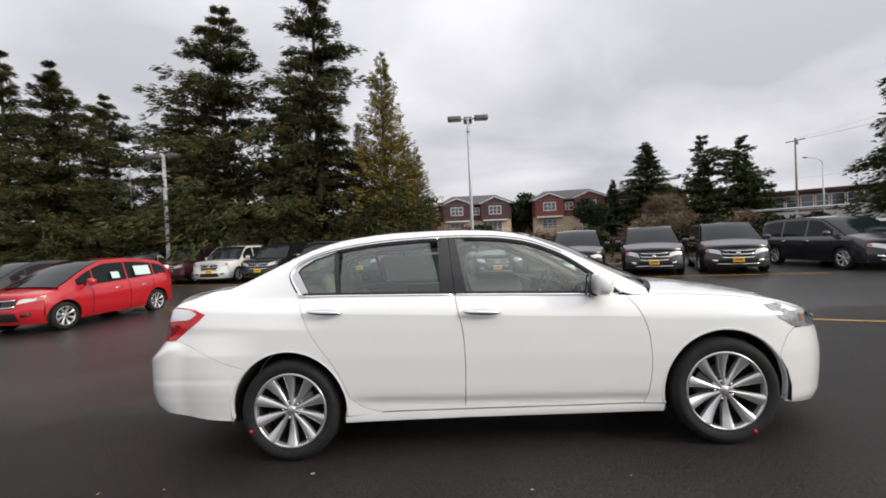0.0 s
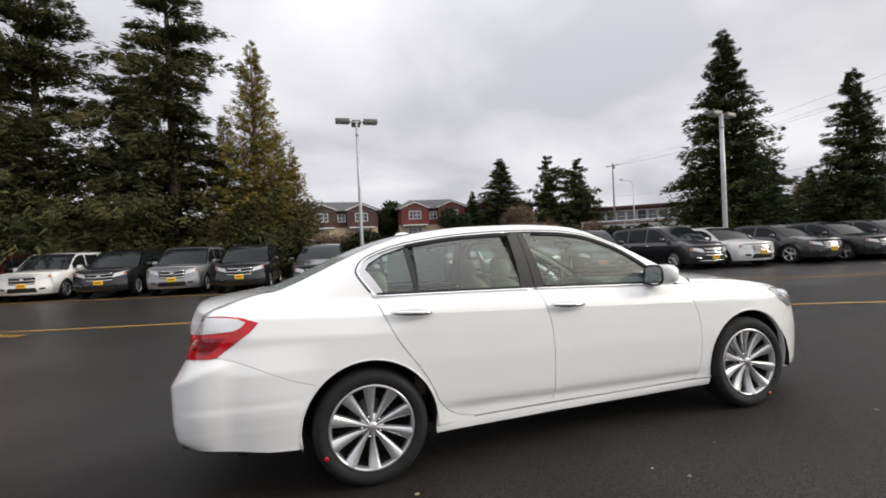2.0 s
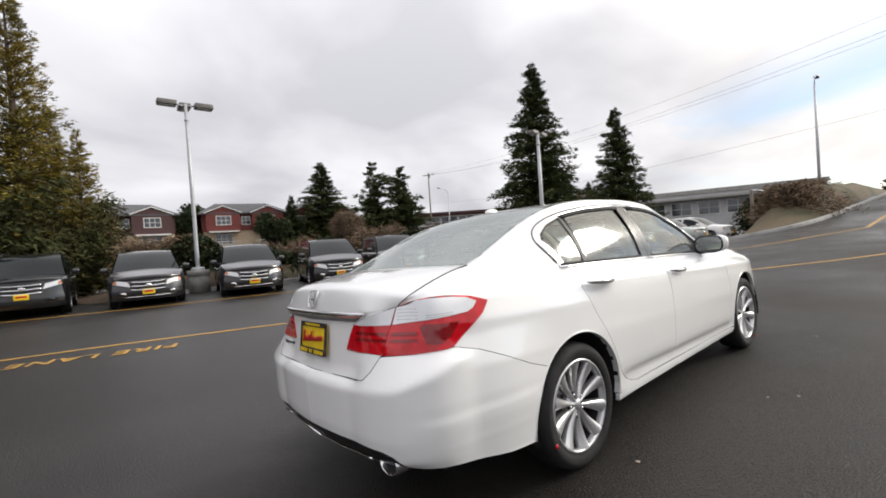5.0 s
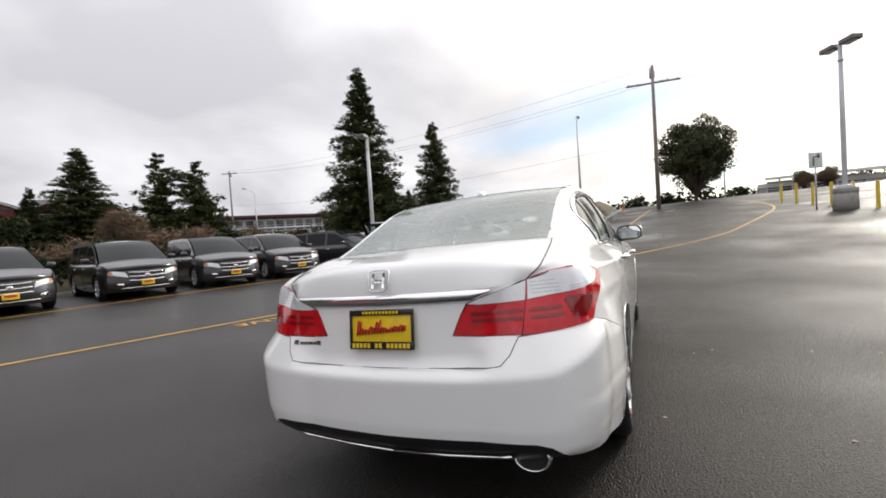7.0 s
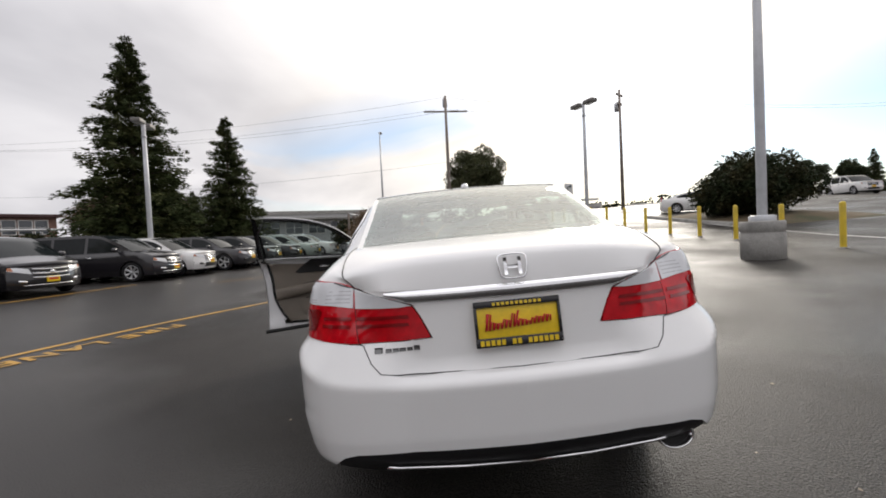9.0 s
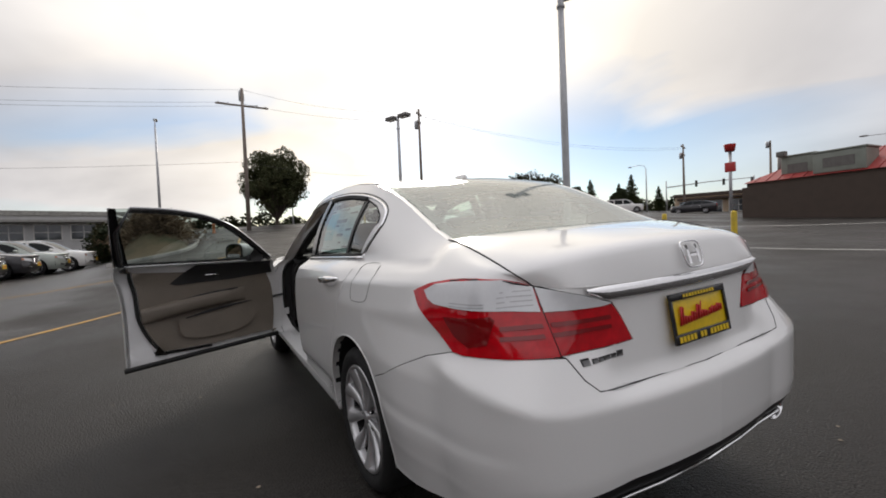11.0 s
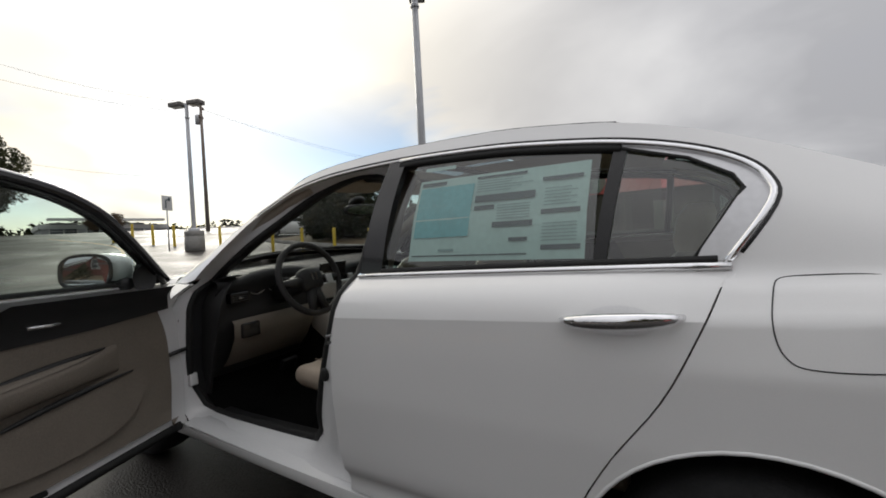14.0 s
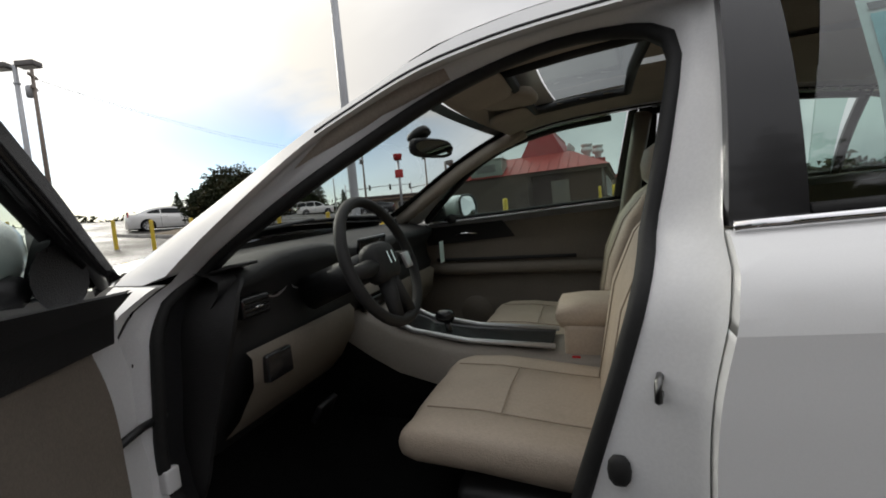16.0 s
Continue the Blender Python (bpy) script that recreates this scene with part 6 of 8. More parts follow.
part("dash_end", shell(smooth_line([(0.98, 0.95), (0.86, 0.960), (0.765, 0.952), (0.722, 0.92), (0.712, 0.85), (0.735, 0.77), (0.775, 0.66), (0.83, 0.53), (0.875, 0.42), (0.93, 0.35), (0.98, 0.40)], 4), 0.165, 1, 0.012), M_DASH, dash, "smooth black end cover")
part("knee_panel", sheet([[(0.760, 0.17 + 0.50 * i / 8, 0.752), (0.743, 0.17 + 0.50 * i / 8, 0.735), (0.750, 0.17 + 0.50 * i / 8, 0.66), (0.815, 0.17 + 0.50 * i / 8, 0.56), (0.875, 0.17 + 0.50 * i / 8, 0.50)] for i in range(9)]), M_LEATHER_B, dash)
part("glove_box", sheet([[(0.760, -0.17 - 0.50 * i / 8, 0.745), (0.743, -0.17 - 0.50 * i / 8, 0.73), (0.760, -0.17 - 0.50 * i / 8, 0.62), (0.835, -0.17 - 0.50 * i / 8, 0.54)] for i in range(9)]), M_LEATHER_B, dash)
part("switch_block", box(0.730, 0.535, 0.655, 0.760, 0.635, 0.73, 0.008), M_PIANO, dash)
vent = part("side_vent", box(0.752, 0.57, 0.835, 0.80, 0.67, 0.89, 0.008), M_PIANO, dash, "black side air vent")
for i in range(4):
    part("vent_slat", box(0.748, 0.578, 0.845 + 0.011 * i, 0.754, 0.662, 0.849 + 0.011 * i), M_DASH, vent, smooth=False)
part("vent_tab", box(0.742, 0.607, 0.858, 0.75, 0.633, 0.864, 0.002), M_CHROME, vent)
top_vent = part("defroster_vent", moved(box(-0.032, -0.05, -0.004, 0.032, 0.05, 0.004, 0.003), Matrix.Translation((0.775, 0.655, 0.971)) @ Matrix.Rotation(radians(12), 4, "Y")), M_DASH, dash)
part("vent_mouth", moved(box(-0.022, -0.042, 0.0, 0.022, 0.042, 0.006, 0.002), Matrix.Translation((0.775, 0.655, 0.971)) @ Matrix.Rotation(radians(12), 4, "Y")), M_PIANO, top_vent)
part("instrument_dials", join(*[moved(lathe([(0.0, 0.0), (0.052, 0.0), (0.058, 0.010), (0.062, 0.0)], 28, "x"), Matrix.Translation((0.798, 0.375 + o, 0.915)) @ Matrix.Rotation(math.pi, 4, "Z") @ Matrix.Rotation(radians(12), 4, "Y")) for o in (-0.115, 0.0, 0.115)]), M_SILVERTRIM, dash)
part("dial_faces", join(*[moved(lathe([(0.0, 0.004), (0.050, 0.004)], 28, "x"), Matrix.Translation((0.796, 0.375 + o, 0.915)) @ Matrix.Rotation(math.pi, 4, "Z") @ Matrix.Rotation(radians(12), 4, "Y")) for o in (-0.115, 0.0, 0.115)]), M_PIANO, dash)
part("start_button", moved(lathe([(0.0, 0.010), (0.014, 0.010), (0.018, 0.006), (0.018, 0.0)], 16, "x"), Matrix.Translation((0.785, 0.20, 0.855)) @ Matrix.Rotation(math.pi, 4, "Z")), M_SILVERTRIM, dash)
part("navigation_screen", moved(box(-0.01, -0.105, -0.055, 0.006, 0.105, 0.055, 0.006), Matrix.Translation((0.745, -0.0, 0.925)) @ Matrix.Rotation(radians(-12), 4, "Y")), M_PIANO, dash)
for s in (-1, 1):
    part("centre_vent", box(0.733, s * 0.145 - 0.022, 0.80, 0.747, s * 0.145 + 0.022, 0.89, 0.006), M_SILVERTRIM, dash)
part("radio_panel", moved(box(-0.012, -0.115, -0.05, 0.008, 0.115, 0.05, 0.008), Matrix.Translation((0.734, 0, 0.81)) @ Matrix.Rotation(radians(-8), 4, "Y")), M_SILVERTRIM, dash)
for i in range(6):
    part("radio_button", box(0.723, -0.09 + 0.034 * i, 0.80, 0.731, -0.066 + 0.034 * i, 0.82, 0.003), M_DASH, dash)
part("climate_panel", box(0.730, -0.11, 0.70, 0.750, 0.11, 0.745, 0.006), M_PIANO, dash)
console = part("centre_console", sheet([[(x, y, z) for y, z in ((-0.145, b), (-0.135, h), (-0.10, h + 0.02), (0.10, h + 0.02), (0.135, h), (0.145, b))] for x, h, b in ((0.80, 0.70, 0.60), (0.70, 0.66, 0.54), (0.60, 0.61, 0.49), (0.40, 0.565, 0.44), (0.10, 0.545, 0.42), (-0.25, 0.545, 0.42))]), M_LEATHER_C, sedan, "beige centre console with dark tray")
part("tunnel", sheet([[(x, y, z) for y, z in ((-0.15, 0.26), (-0.143, b), (0.143, b), (0.15, 0.26))] for x, b in ((0.98, 0.66), (0.80, 0.60), (0.60, 0.49), (0.40, 0.44), (-0.25, 0.42))]), M_CARPET, console)
part("console_plate", sheet([[(x, y, z) for y in (-0.085, 0, 0.085)] for x, z in ((0.66, 0.672), (0.52, 0.617), (0.35, 0.596), (0.06, 0.586))]), M_PIANO, console)
for y in (-0.095, 0.095):
    part("console_trim", tube([(0.68, y, 0.69), (0.55, y, 0.632), (0.35, y, 0.60), (0.05, y, 0.588)], 0.009, 6), M_SILVERTRIM, console)
part("gear_lever", join(tube([(0.43, 0.02, 0.58), (0.45, 0.02, 0.65)], 0.012, 8), moved(blob((0, 0, 0), (0.075, 0.055, 0.05), 2.5, 8, 12), Matrix.Translation((0.452, 0.02, 0.665)))), M_PIANO, console)
part("console_armrest", moved(cushion([(0.045, 0.685, 0.02, 0.085, 1.57), (0.03, 0.685, 0.045, 0.10, 1.57), (-0.05, 0.69, 0.05, 0.105, 1.57), (-0.22, 0.69, 0.05, 0.105, 1.57), (-0.27, 0.69, 0.03, 0.09, 1.57)]), Matrix.Identity(4)), M_LEATHER, console)
part("console_box", box(-0.27, -0.10, 0.55, 0.02, 0.10, 0.66, 0.015), M_LEATHER, console)
# steering wheel
SW = Matrix.Translation((0.503, 0.375, 0.935)) @ Matrix.Rotation(radians(20), 4, "Y")
wheel_rim = part("steering_wheel", moved(tube([(0.0, 0.186 * math.cos(2 * math.pi * i / 40), 0.186 * math.sin(2 * math.pi * i / 40)) for i in range(40)], 0.0165, 10, closed=True), SW), M_DASH, sedan, "black leather steering wheel")
part("hub", moved(blob((0.01, 0, -0.005), (0.075, 0.15, 0.125), 3, 10, 16), SW), M_DASH, wheel_rim)
for a in (0, 180, 255, 285):
    part("spoke", moved(tube([(0.008, 0.05 * math.cos(radians(a)), 0.05 * math.sin(radians(a)) - 0.01), (0.004, 0.175 * math.cos(radians(a)), 0.175 * math.sin(radians(a)) - 0.01)], [0.028, 0.018], 8), SW), M_DASH, wheel_rim)
part("badge", moved(join(box(-0.032, 0.010, -0.018, -0.026, 0.017, 0.018), box(-0.032, -0.017, -0.018, -0.026, -0.010, 0.018)), SW), M_CHROME, wheel_rim, "plain chrome badge", smooth=False)
part("wheel_accent", moved(box(-0.034, -0.115, -0.05, -0.022, -0.075, 0.0, 0.004), SW), M_SILVERTRIM, wheel_rim)
part("column", moved(tube([(0.02, 0, 0), (0.28, 0, 0)], [0.045, 0.055], 12), SW), M_BLACK, wheel_rim)
for s in (-1, 1):
    part("stalk", moved(tube([(0.06, 0, 0), (0.05, s * 0.13, 0.03)], [0.012, 0.008], 8), SW), M_BLACK, wheel_rim)
part("rear_view_mirror", moved(blob((0, 0, 0), (0.035, 0.235, 0.07), 3.2, 8, 16), Matrix.Translation((0.456, 0.0, 1.283)) @ Matrix.Rotation(radians(-20), 4, "Z")), M_BLACK, sedan, "black rear-view mirror")
part("mirror_stem", join(tube([(0.45, 0, 1.29), (0.50, 0, 1.33)], 0.012, 8), moved(blob((0, 0, 0), (0.09, 0.09, 0.04), 3, 6, 12), Matrix.Translation((0.50, 0, 1.335)) @ Matrix.Rotation(radians(28), 4, "Y"))), M_BLACK, sedan)
part("mirror_face", moved(([(-0.019, 0.105 * math.cos(2 * math.pi * i / 20), 0.027 * math.sin(2 * math.pi * i / 20)) for i in range(20)], [tuple(range(20))]), Matrix.Translation((0.456, 0.0, 1.283)) @ Matrix.Rotation(radians(-20), 4, "Z")), M_MIRROR, sedan, smooth=False)
part("pedal", moved(box(-0.01, -0.05, -0.035, 0.01, 0.05, 0.035, 0.006), Matrix.Translation((0.80, 0.33, 0.43)) @ Matrix.Rotation(radians(-30), 4, "Y")), M_BLACK, sedan)
part("hang_tag", box(0.60, -0.45, 0.80, 0.603, -0.40, 0.90), M_STICKER, sedan, smooth=False)

# the price sheet in the left rear window
W0, W1, Z0, Z1 = -1.015, -0.455, 1.072, 1.33


def sheet_patch(u0, u1, v0, v1, d):
    rows = []
    for i in range(5):
        u = u0 + (u1 - u0) * i / 4
        rows.append([flank(W1 - (W1 - W0) * u, Z0 + (Z1 - Z0) * v + 0.012 * u, d) for v in (v0, (v0 + v1) / 2, v1)])
    return sheet(rows)


price = part("price_sheet", sheet_patch(0, 1, 0, 1, 0.0195), M_STICKER, sedan, "pale green price sheet behind the rear door glass")
part("printed_block", sheet_patch(0.02, 0.38, 0.28, 0.90, 0.0188), M_STICKER_T, price)
for u0, u1, v0, v1, dark in ((0.02, 0.19, 0.925, 0.97, 1), (0.39, 0.68, 0.94, 0.97, 1), (0.40, 0.74, 0.66, 0.74, 1), (0.40, 0.52, 0.57, 0.62, 1), (0.52, 0.74, 0.36, 0.42, 1), (0.77, 0.97, 0.83, 0.87, 1), (0.78, 0.97, 0.47, 0.52, 1), (0.79, 0.98, 0.10, 0.15, 1), (0.02, 0.72, 0.055, 0.07, 1), (0.62, 0.72, 0.20, 0.24, 1), (0.20, 0.30, 0.11, 0.14, 0)) + tuple((0.40, 0.60 + 0.12 * (i % 3) / 2, 0.78 + 0.03 * i, 0.79 + 0.03 * i, 0) for i in range(5)) + tuple((0.54, 0.72, 0.45 + 0.03 * i, 0.46 + 0.03 * i, 0) for i in range(6)) + tuple((0.79, 0.95 - 0.03 * (i % 2), 0.56 + 0.035 * i, 0.57 + 0.035 * i, 0) for i in range(6)) + tuple((0.79, 0.96, 0.19 + 0.035 * i, 0.20 + 0.035 * i, 0) for i in range(6)):
    part("print_bar", sheet_patch(u0, u1, v0, v1, 0.0184), M_INK if dark else M_INK2, price)
# fuel flap outline on the left rear quarter
flap = smooth_line([(-1.395, 1.035), (-1.42, 1.052), (-1.555, 1.058), (-1.595, 1.035), (-1.597, 0.95), (-1.575, 0.91), (-1.45, 0.897), (-1.405, 0.915), (-1.388, 0.97), (-1.395, 1.035)], 9)
part("fuel_flap_gap", tube([flank(x, z, -0.0002) for x, z in flap], 0.0014, 5, closed=False), M_BLACK, sedan)
part("roof_sticker", sheet([[flank(-0.46 - 0.06 * i, 1.365 + 0.012 * k, 0.02) for k in range(2)] for i in range(3)]), M_STICKER, sedan)
# red balance marks on the right-hand tyres
for x, a in ((-AXLE, 205), (AXLE, -60)):
    c = Vector((x + 0.288 * math.cos(radians(a)), -0.9, 0.333 + 0.288 * math.sin(radians(a))))
    part("balance_mark", moved(lathe([(0.0, 0.004), (0.011, 0.003), (0.013, 0.0)], 12, "y"), Matrix.Translation(c) @ Matrix.Rotation(math.pi, 4, "Z")), M_RED, sedan)

# ---- other vehicles ----
def vehicle(name, label, category, paint_mat, spec, group=""):
    """A parked vehicle with its nose along +x; origin on the ground between the axles."""
    ob = thing(name, Matrix.Identity(4), label, category, group)
    xf, xr, W, zl = spec["xf"], spec["xr"], spec["w"] / 2, spec["low"]
    top, roofl, ax, tr = spec["top"], spec["roof"], spec["axles"], spec["tyre"]
    bow_f, bow_r = spec.get("bow", 0.30), 0.12

    def half(x):
        k = max(0.0, (x - (xf - 0.75)) / (0.75 - bow_f), ((xr + 0.55) - x) / (0.55 - bow_r))
        return W * (1 - 0.10 * min(1.2, k) ** 2)

    def zt(x):
        return curve(x, top)

    def zr(x):
        return curve(x, roofl)

    def side(x, z, d=0.0):
        b = zt(x)
        if z <= b:
            s = lerp(z, [zl, zl + 0.12, zl + 0.3, b - 0.25, b - 0.10, b - 0.03, b], [0.07, 0.02, 0.0, 0.0, 0.02, 0.045, 0.08])
            return (x, half(x) - s - d, z)
        t = (z - b)
        return (x, half(x) - 0.08 - t * spec.get("tumble", 0.27) - d, z)

    def nose(y, z, d=0.0):
        w = half(xf - bow_f)
        lean = lerp(z, [zl, zl + 0.15, 0.5, 0.75, 1.1], [0.08, 0.0, 0.0, 0.05, spec.get("lean", 0.14)])
        return (xf - lean - bow_f * (abs(y) / w) ** 2.6 - d, y, z)

    def tail(y, z, d=0.0):
        w = half(xr + bow_r)
        return (xr + bow_r * (abs(y) / w) ** 3 + lerp(z, [zl, zl + 0.2, 0.7, 1.2], [0.06, 0.0, 0.0, 0.05]) + d, y, z)
    ar = tr + 0.055
    outline = [(x, zt(x)) for x in np.linspace(xr + bow_r, xf - bow_f, 26)]
    outline = outline + [(xf - bow_f, zl)]
    for cx in (ax[1], ax[0]):
        outline += [(cx + ar, zl)] + arc(cx, tr, ar, 0 if zl < tr else 0, 180, 14) + [(cx - ar, zl)]
    outline += [(xr + bow_r, zl)]
    outline = [(float(a), float(b)) for a, b in outline]
    left = panel(side, outline, (0.16, 0.12), 0.02, 1)
    part("body_side", left, paint_mat, ob)
    part("body_side", mirrored(left), paint_mat, ob)
    wf, wr = half(xf - bow_f) - 0.02, half(xr + bow_r) - 0.02
    zn = zt(xf - bow_f * 0.4) - 0.02
    part("front_bumper", sheet([[nose(-wf + 2 * wf * k / 14, zl + (zn - zl) * i / 8) for k in range(15)] for i in range(9)]), paint_mat, ob)
    part("tailgate", sheet([[tail(-wr + 2 * wr * k / 10, zl + (zt(xr + bow_r) - zl) * i / 6) for k in range(11)] for i in range(7)]), paint_mat, ob)
    xw = spec["cowl"]
    hood_rows = []
    for i in range(11):
        x = xw + (xf - bow_f - xw) * i / 10
        w = half(x) - 0.075
        hood_rows.append([(x + bow_f * (i / 10) ** 3 * (1 - abs(q) ** 2.6), w * q, zt(x) + spec.get("crown", 0.06) * (1 - q * q) * (1 - 0.55 * (i / 10) ** 2)) for q in [-1 + 2 * k / 12 for k in range(13)]])
    last = [tuple(nose(wf * (-1 + 2 * k / 12), zn)) for k in range(13)]
    hood_rows.append(last)
    part("bonnet", sheet(hood_rows), paint_mat, ob)
    xs = [p[0] for p in roofl]
    x0, x1 = xs[0], xs[-1]
    xa, xb = spec["roof_x"]

    def over(x, q, d=0.0):
        z = zr(x)
        w = side(x, z)[1] - 0.02
        e = 1 - q * q
        fwd = 0.10 * e if x > xb else -0.05 * e if x < xa else 0.0
        return (x + fwd, w * q, z + 0.035 * e - d)
    part("roof", sheet([[over(xa + (xb - xa) * i / 8, -1 + 2 * k / 10) for k in range(11)] for i in range(9)]), paint_mat, ob)
    part("windscreen", sheet([[over(xb + (x1 - xb) * i / 6, -0.97 + 1.94 * k / 10) for k in range(11)] for i in range(7)]), M_DARKGLASS, ob)
    part("rear_window", sheet([[over(x0 + (xa - x0) * i / 5, -0.95 + 1.9 * k / 8) for k in range(9)] for i in range(6)]), M_DARKGLASS, ob)
    cab = [(float(x), zr(float(x))) for x in np.linspace(x1, x0, 26)] + [(float(x), zt(float(x)) - 0.01) for x in np.linspace(x0, x1, 14)]
    cabin = panel(side, cab, (0.2, 0.14), 0.0, 1, 0.004)
    part("cabin_side", join(cabin, mirrored(cabin)), paint_mat, ob)
    for a, b in spec["windows"]:
        m = 0.09
        xs_ = np.linspace(a, b, 12)
        lo = [(float(x), zt(float(x)) + 0.03) for x in xs_]
        hi = [(float(x), max(zt(float(x)) + 0.032, zr(float(x)) - m)) for x in xs_[::-1]]
        pane = panel(side, lo + hi, (0.2, 0.14), 0.004, 1, -0.002)
        part("side_window", pane, M_DARKGLASS, ob)
        part("side_window", mirrored(pane), M_DARKGLASS, ob)
    part("underbody", box(xr + 0.2, -W + 0.25, zl - 0.02, xf - 0.35, W - 0.25, zl + 0.2), M_UNDER, ob, smooth=False)
    lz, lh = spec["lamp"]
    for s in (-1, 1):
        poly = [(s * wf * 0.50, lz - lh * 0.35), (s * wf * 0.98, lz + lh * 0.1), (s * wf * 0.99, lz + lh * 0.65), (s * wf * 0.56, lz + lh * 0.25)]
        lamp = part("headlight", panel(nose, poly if s > 0 else poly[::-1], (0.08, 0.06), 0.02, 1, -0.012, True), M_CLEARLENS, ob)
        part("indicator", panel(nose, [(s * wf * 0.86, lz + lh * 0.05), (s * wf * 0.97, lz + lh * 0.12), (s * wf * 0.98, lz + lh * 0.5), (s * wf * 0.88, lz + lh * 0.45)], (0.08, 0.06), 0.0, 1, -0.016, True), M_AMBER, lamp)
        fog = [nose(s * wf * 0.62, zl + 0.20, -0.01), nose(s * wf * 0.80, zl + 0.22, -0.01)]
        part("fog_light", tube(fog, 0.035, 8), M_CHROME if spec.get("chrome_fog") else M_PIANO, ob)
        g = tube([(xw - 0.45, (half(0) - 0.10) * s, zt(xw) + 0.02), (xw - 0.43, (half(0) + 0.02) * s, zt(xw) + 0.05)], 0.025, 6)
        b = moved(blob((0, 0, 0), (0.14, 0.22, 0.16), 3, 8, 12), Matrix.Translation((xw - 0.42, (half(0) + 0.10) * s, zt(xw) + 0.085)))
        part("side_mirror", join(g, b), paint_mat, ob)
        part("tail_light", panel(tail, [(s * wr * 0.78, 0.85), (s * wr, 0.85), (s * wr, 1.15), (s * wr * 0.82, 1.12)], (0.1, 0.1), 0.0, 1, -0.012, True), M_RED, ob)
        for h in (zt(0) - 0.13,):
            for hx in spec["handles"]:
                hp = [side(hx - 0.1 + 0.1 * k, h, -0.012 - 0.012 * (k == 1)) for k in range(3)]
                part("door_handle", tube([(p[0], p[1] * s, p[2]) for p in hp], 0.013, 6), M_CHROME, ob)
        for gx0 in spec["gaps"]:
            ln = [side(gx0 + 0.0 * k, zl + 0.06 + (zt(gx0) - zl - 0.06) * k / 6, -0.001) for k in range(7)]
            part("door_gap", tube([(p[0], p[1] * s, p[2]) for p in ln], 0.006, 5), M_UNDER, ob)
    part("grille", panel(nose, [(-wf * 0.46, lz - lh * 0.9), (wf * 0.46, lz - lh * 0.9), (wf * 0.5, lz + lh * 0.35), (-wf * 0.5, lz + lh * 0.35)], (0.1, 0.08), 0.0, 1, -0.006, True), M_PIANO, ob)
    for i in range(spec.get("bars", 3)):
        z = lz - lh * 0.7 + lh * 0.95 * i / max(1, spec.get("bars", 3) - 1)
        part("grille_bar", tube([nose(wf * 0.49 * (-1 + 2 * k / 10), z + 0.02 * math.cos(math.pi * (k - 5) / 10) * -1, -0.022) for k in range(11)], 0.017, 6), M_CHROME, ob)
    part("badge", moved(blob((0, 0, 0), (0.03, 0.13, 0.10), 3, 6, 10), Matrix.Translation(nose(0, lz - lh * 0.2, -0.03))), M_CHROME, ob)
    part("lower_intake", panel(nose, [(-wf * 0.55, zl + 0.08), (wf * 0.55, zl + 0.08), (wf * 0.5, zl + 0.25), (-wf * 0.5, zl + 0.25)], (0.1, 0.08), 0.0, 1, -0.006, True), M_BLACK, ob)
    if spec.get("chrome_fog"):
        part("bumper_strip", tube([nose(wf * 0.7 * (-1 + 2 * k / 10), zl + 0.10, -0.014) for k in range(11)], 0.014, 6), M_CHROME, ob)
    pz = spec["plate"]
    px = nose(0, pz)[0]
    if spec.get("has_plate", True):
        pl = part("number_plate", box(px + 0.01, -0.155, pz - 0.078, px + 0.03, 0.155, pz + 0.078, 0.004), M_PLATE_Y, ob, "yellow dealer plate")
        part("print_bar", box(px + 0.0305, -0.11, pz - 0.02, px + 0.033, 0.11, pz + 0.03), M_PLATE_R, pl, smooth=False)
    if spec.get("rack"):
        for s in (-1, 1):
            part("roof_rail", tube([over(xa + (xb - xa) * (0.05 + 0.8 * k / 6), s * 0.86, -0.05 + 0.035 * (k in (0, 6))) for k in range(7)], 0.018, 6), M_BLACK, ob)
    for cx in ax:
        for s in (-1, 1):
            wheel(ob, Matrix.Translation((cx, (half(cx) - 0.125) * s, tr)) @ (Matrix.Identity(4) if s > 0 else Matrix.Rotation(math.pi, 4, "Z")), tr, tr * 0.70, 0.22, spec.get("spokes", 7), M_ALLOY)
            inner = [[(cx + r * math.cos(radians(-6 + 192 * k / 12)), (half(cx) - 0.26) * s, tr + r * math.sin(radians(-6 + 192 * k / 12))) for r in (0.0, ar)] for k in range(13)]
            rim_in = [[(cx + ar * math.cos(radians(-6 + 192 * k / 12)), y * s, tr + ar * math.sin(radians(-6 + 192 * k / 12))) for y in (half(cx) - 0.26, half(cx) - 0.03)] for k in range(13)]
            part("wheel_housing", join(sheet(inner), sheet(rim_in)), M_UNDER, ob)
    return ob


VAN = dict(xf=2.50, xr=-2.64, w=2.01, low=0.22, axles=(-1.5, 1.5), tyre=0.345, cowl=1.50, lean=0.30, crown=0.07, tumble=0.25,
           top=[(-2.64, 1.08), (-1.0, 1.02), (1.0, 1.03), (1.5, 1.05), (1.9, 0.99), (2.2, 0.88), (2.5, 0.78)],
           roof=[(-2.56, 1.10), (-2.46, 1.40), (-2.28, 1.60), (-1.5, 1.68), (-0.2, 1.69), (0.35, 1.65), (0.9, 1.41), (1.52, 1.06)], roof_x=(-2.28, 0.38),
           windows=[(-2.30, -1.25), (-1.15, -0.1), (0.0, 1.05)], lamp=(0.70, 0.24), plate=0.46, handles=(-1.0, 0.1), gaps=(-1.2, -0.05, 1.1), chrome_fog=True, bars=3)
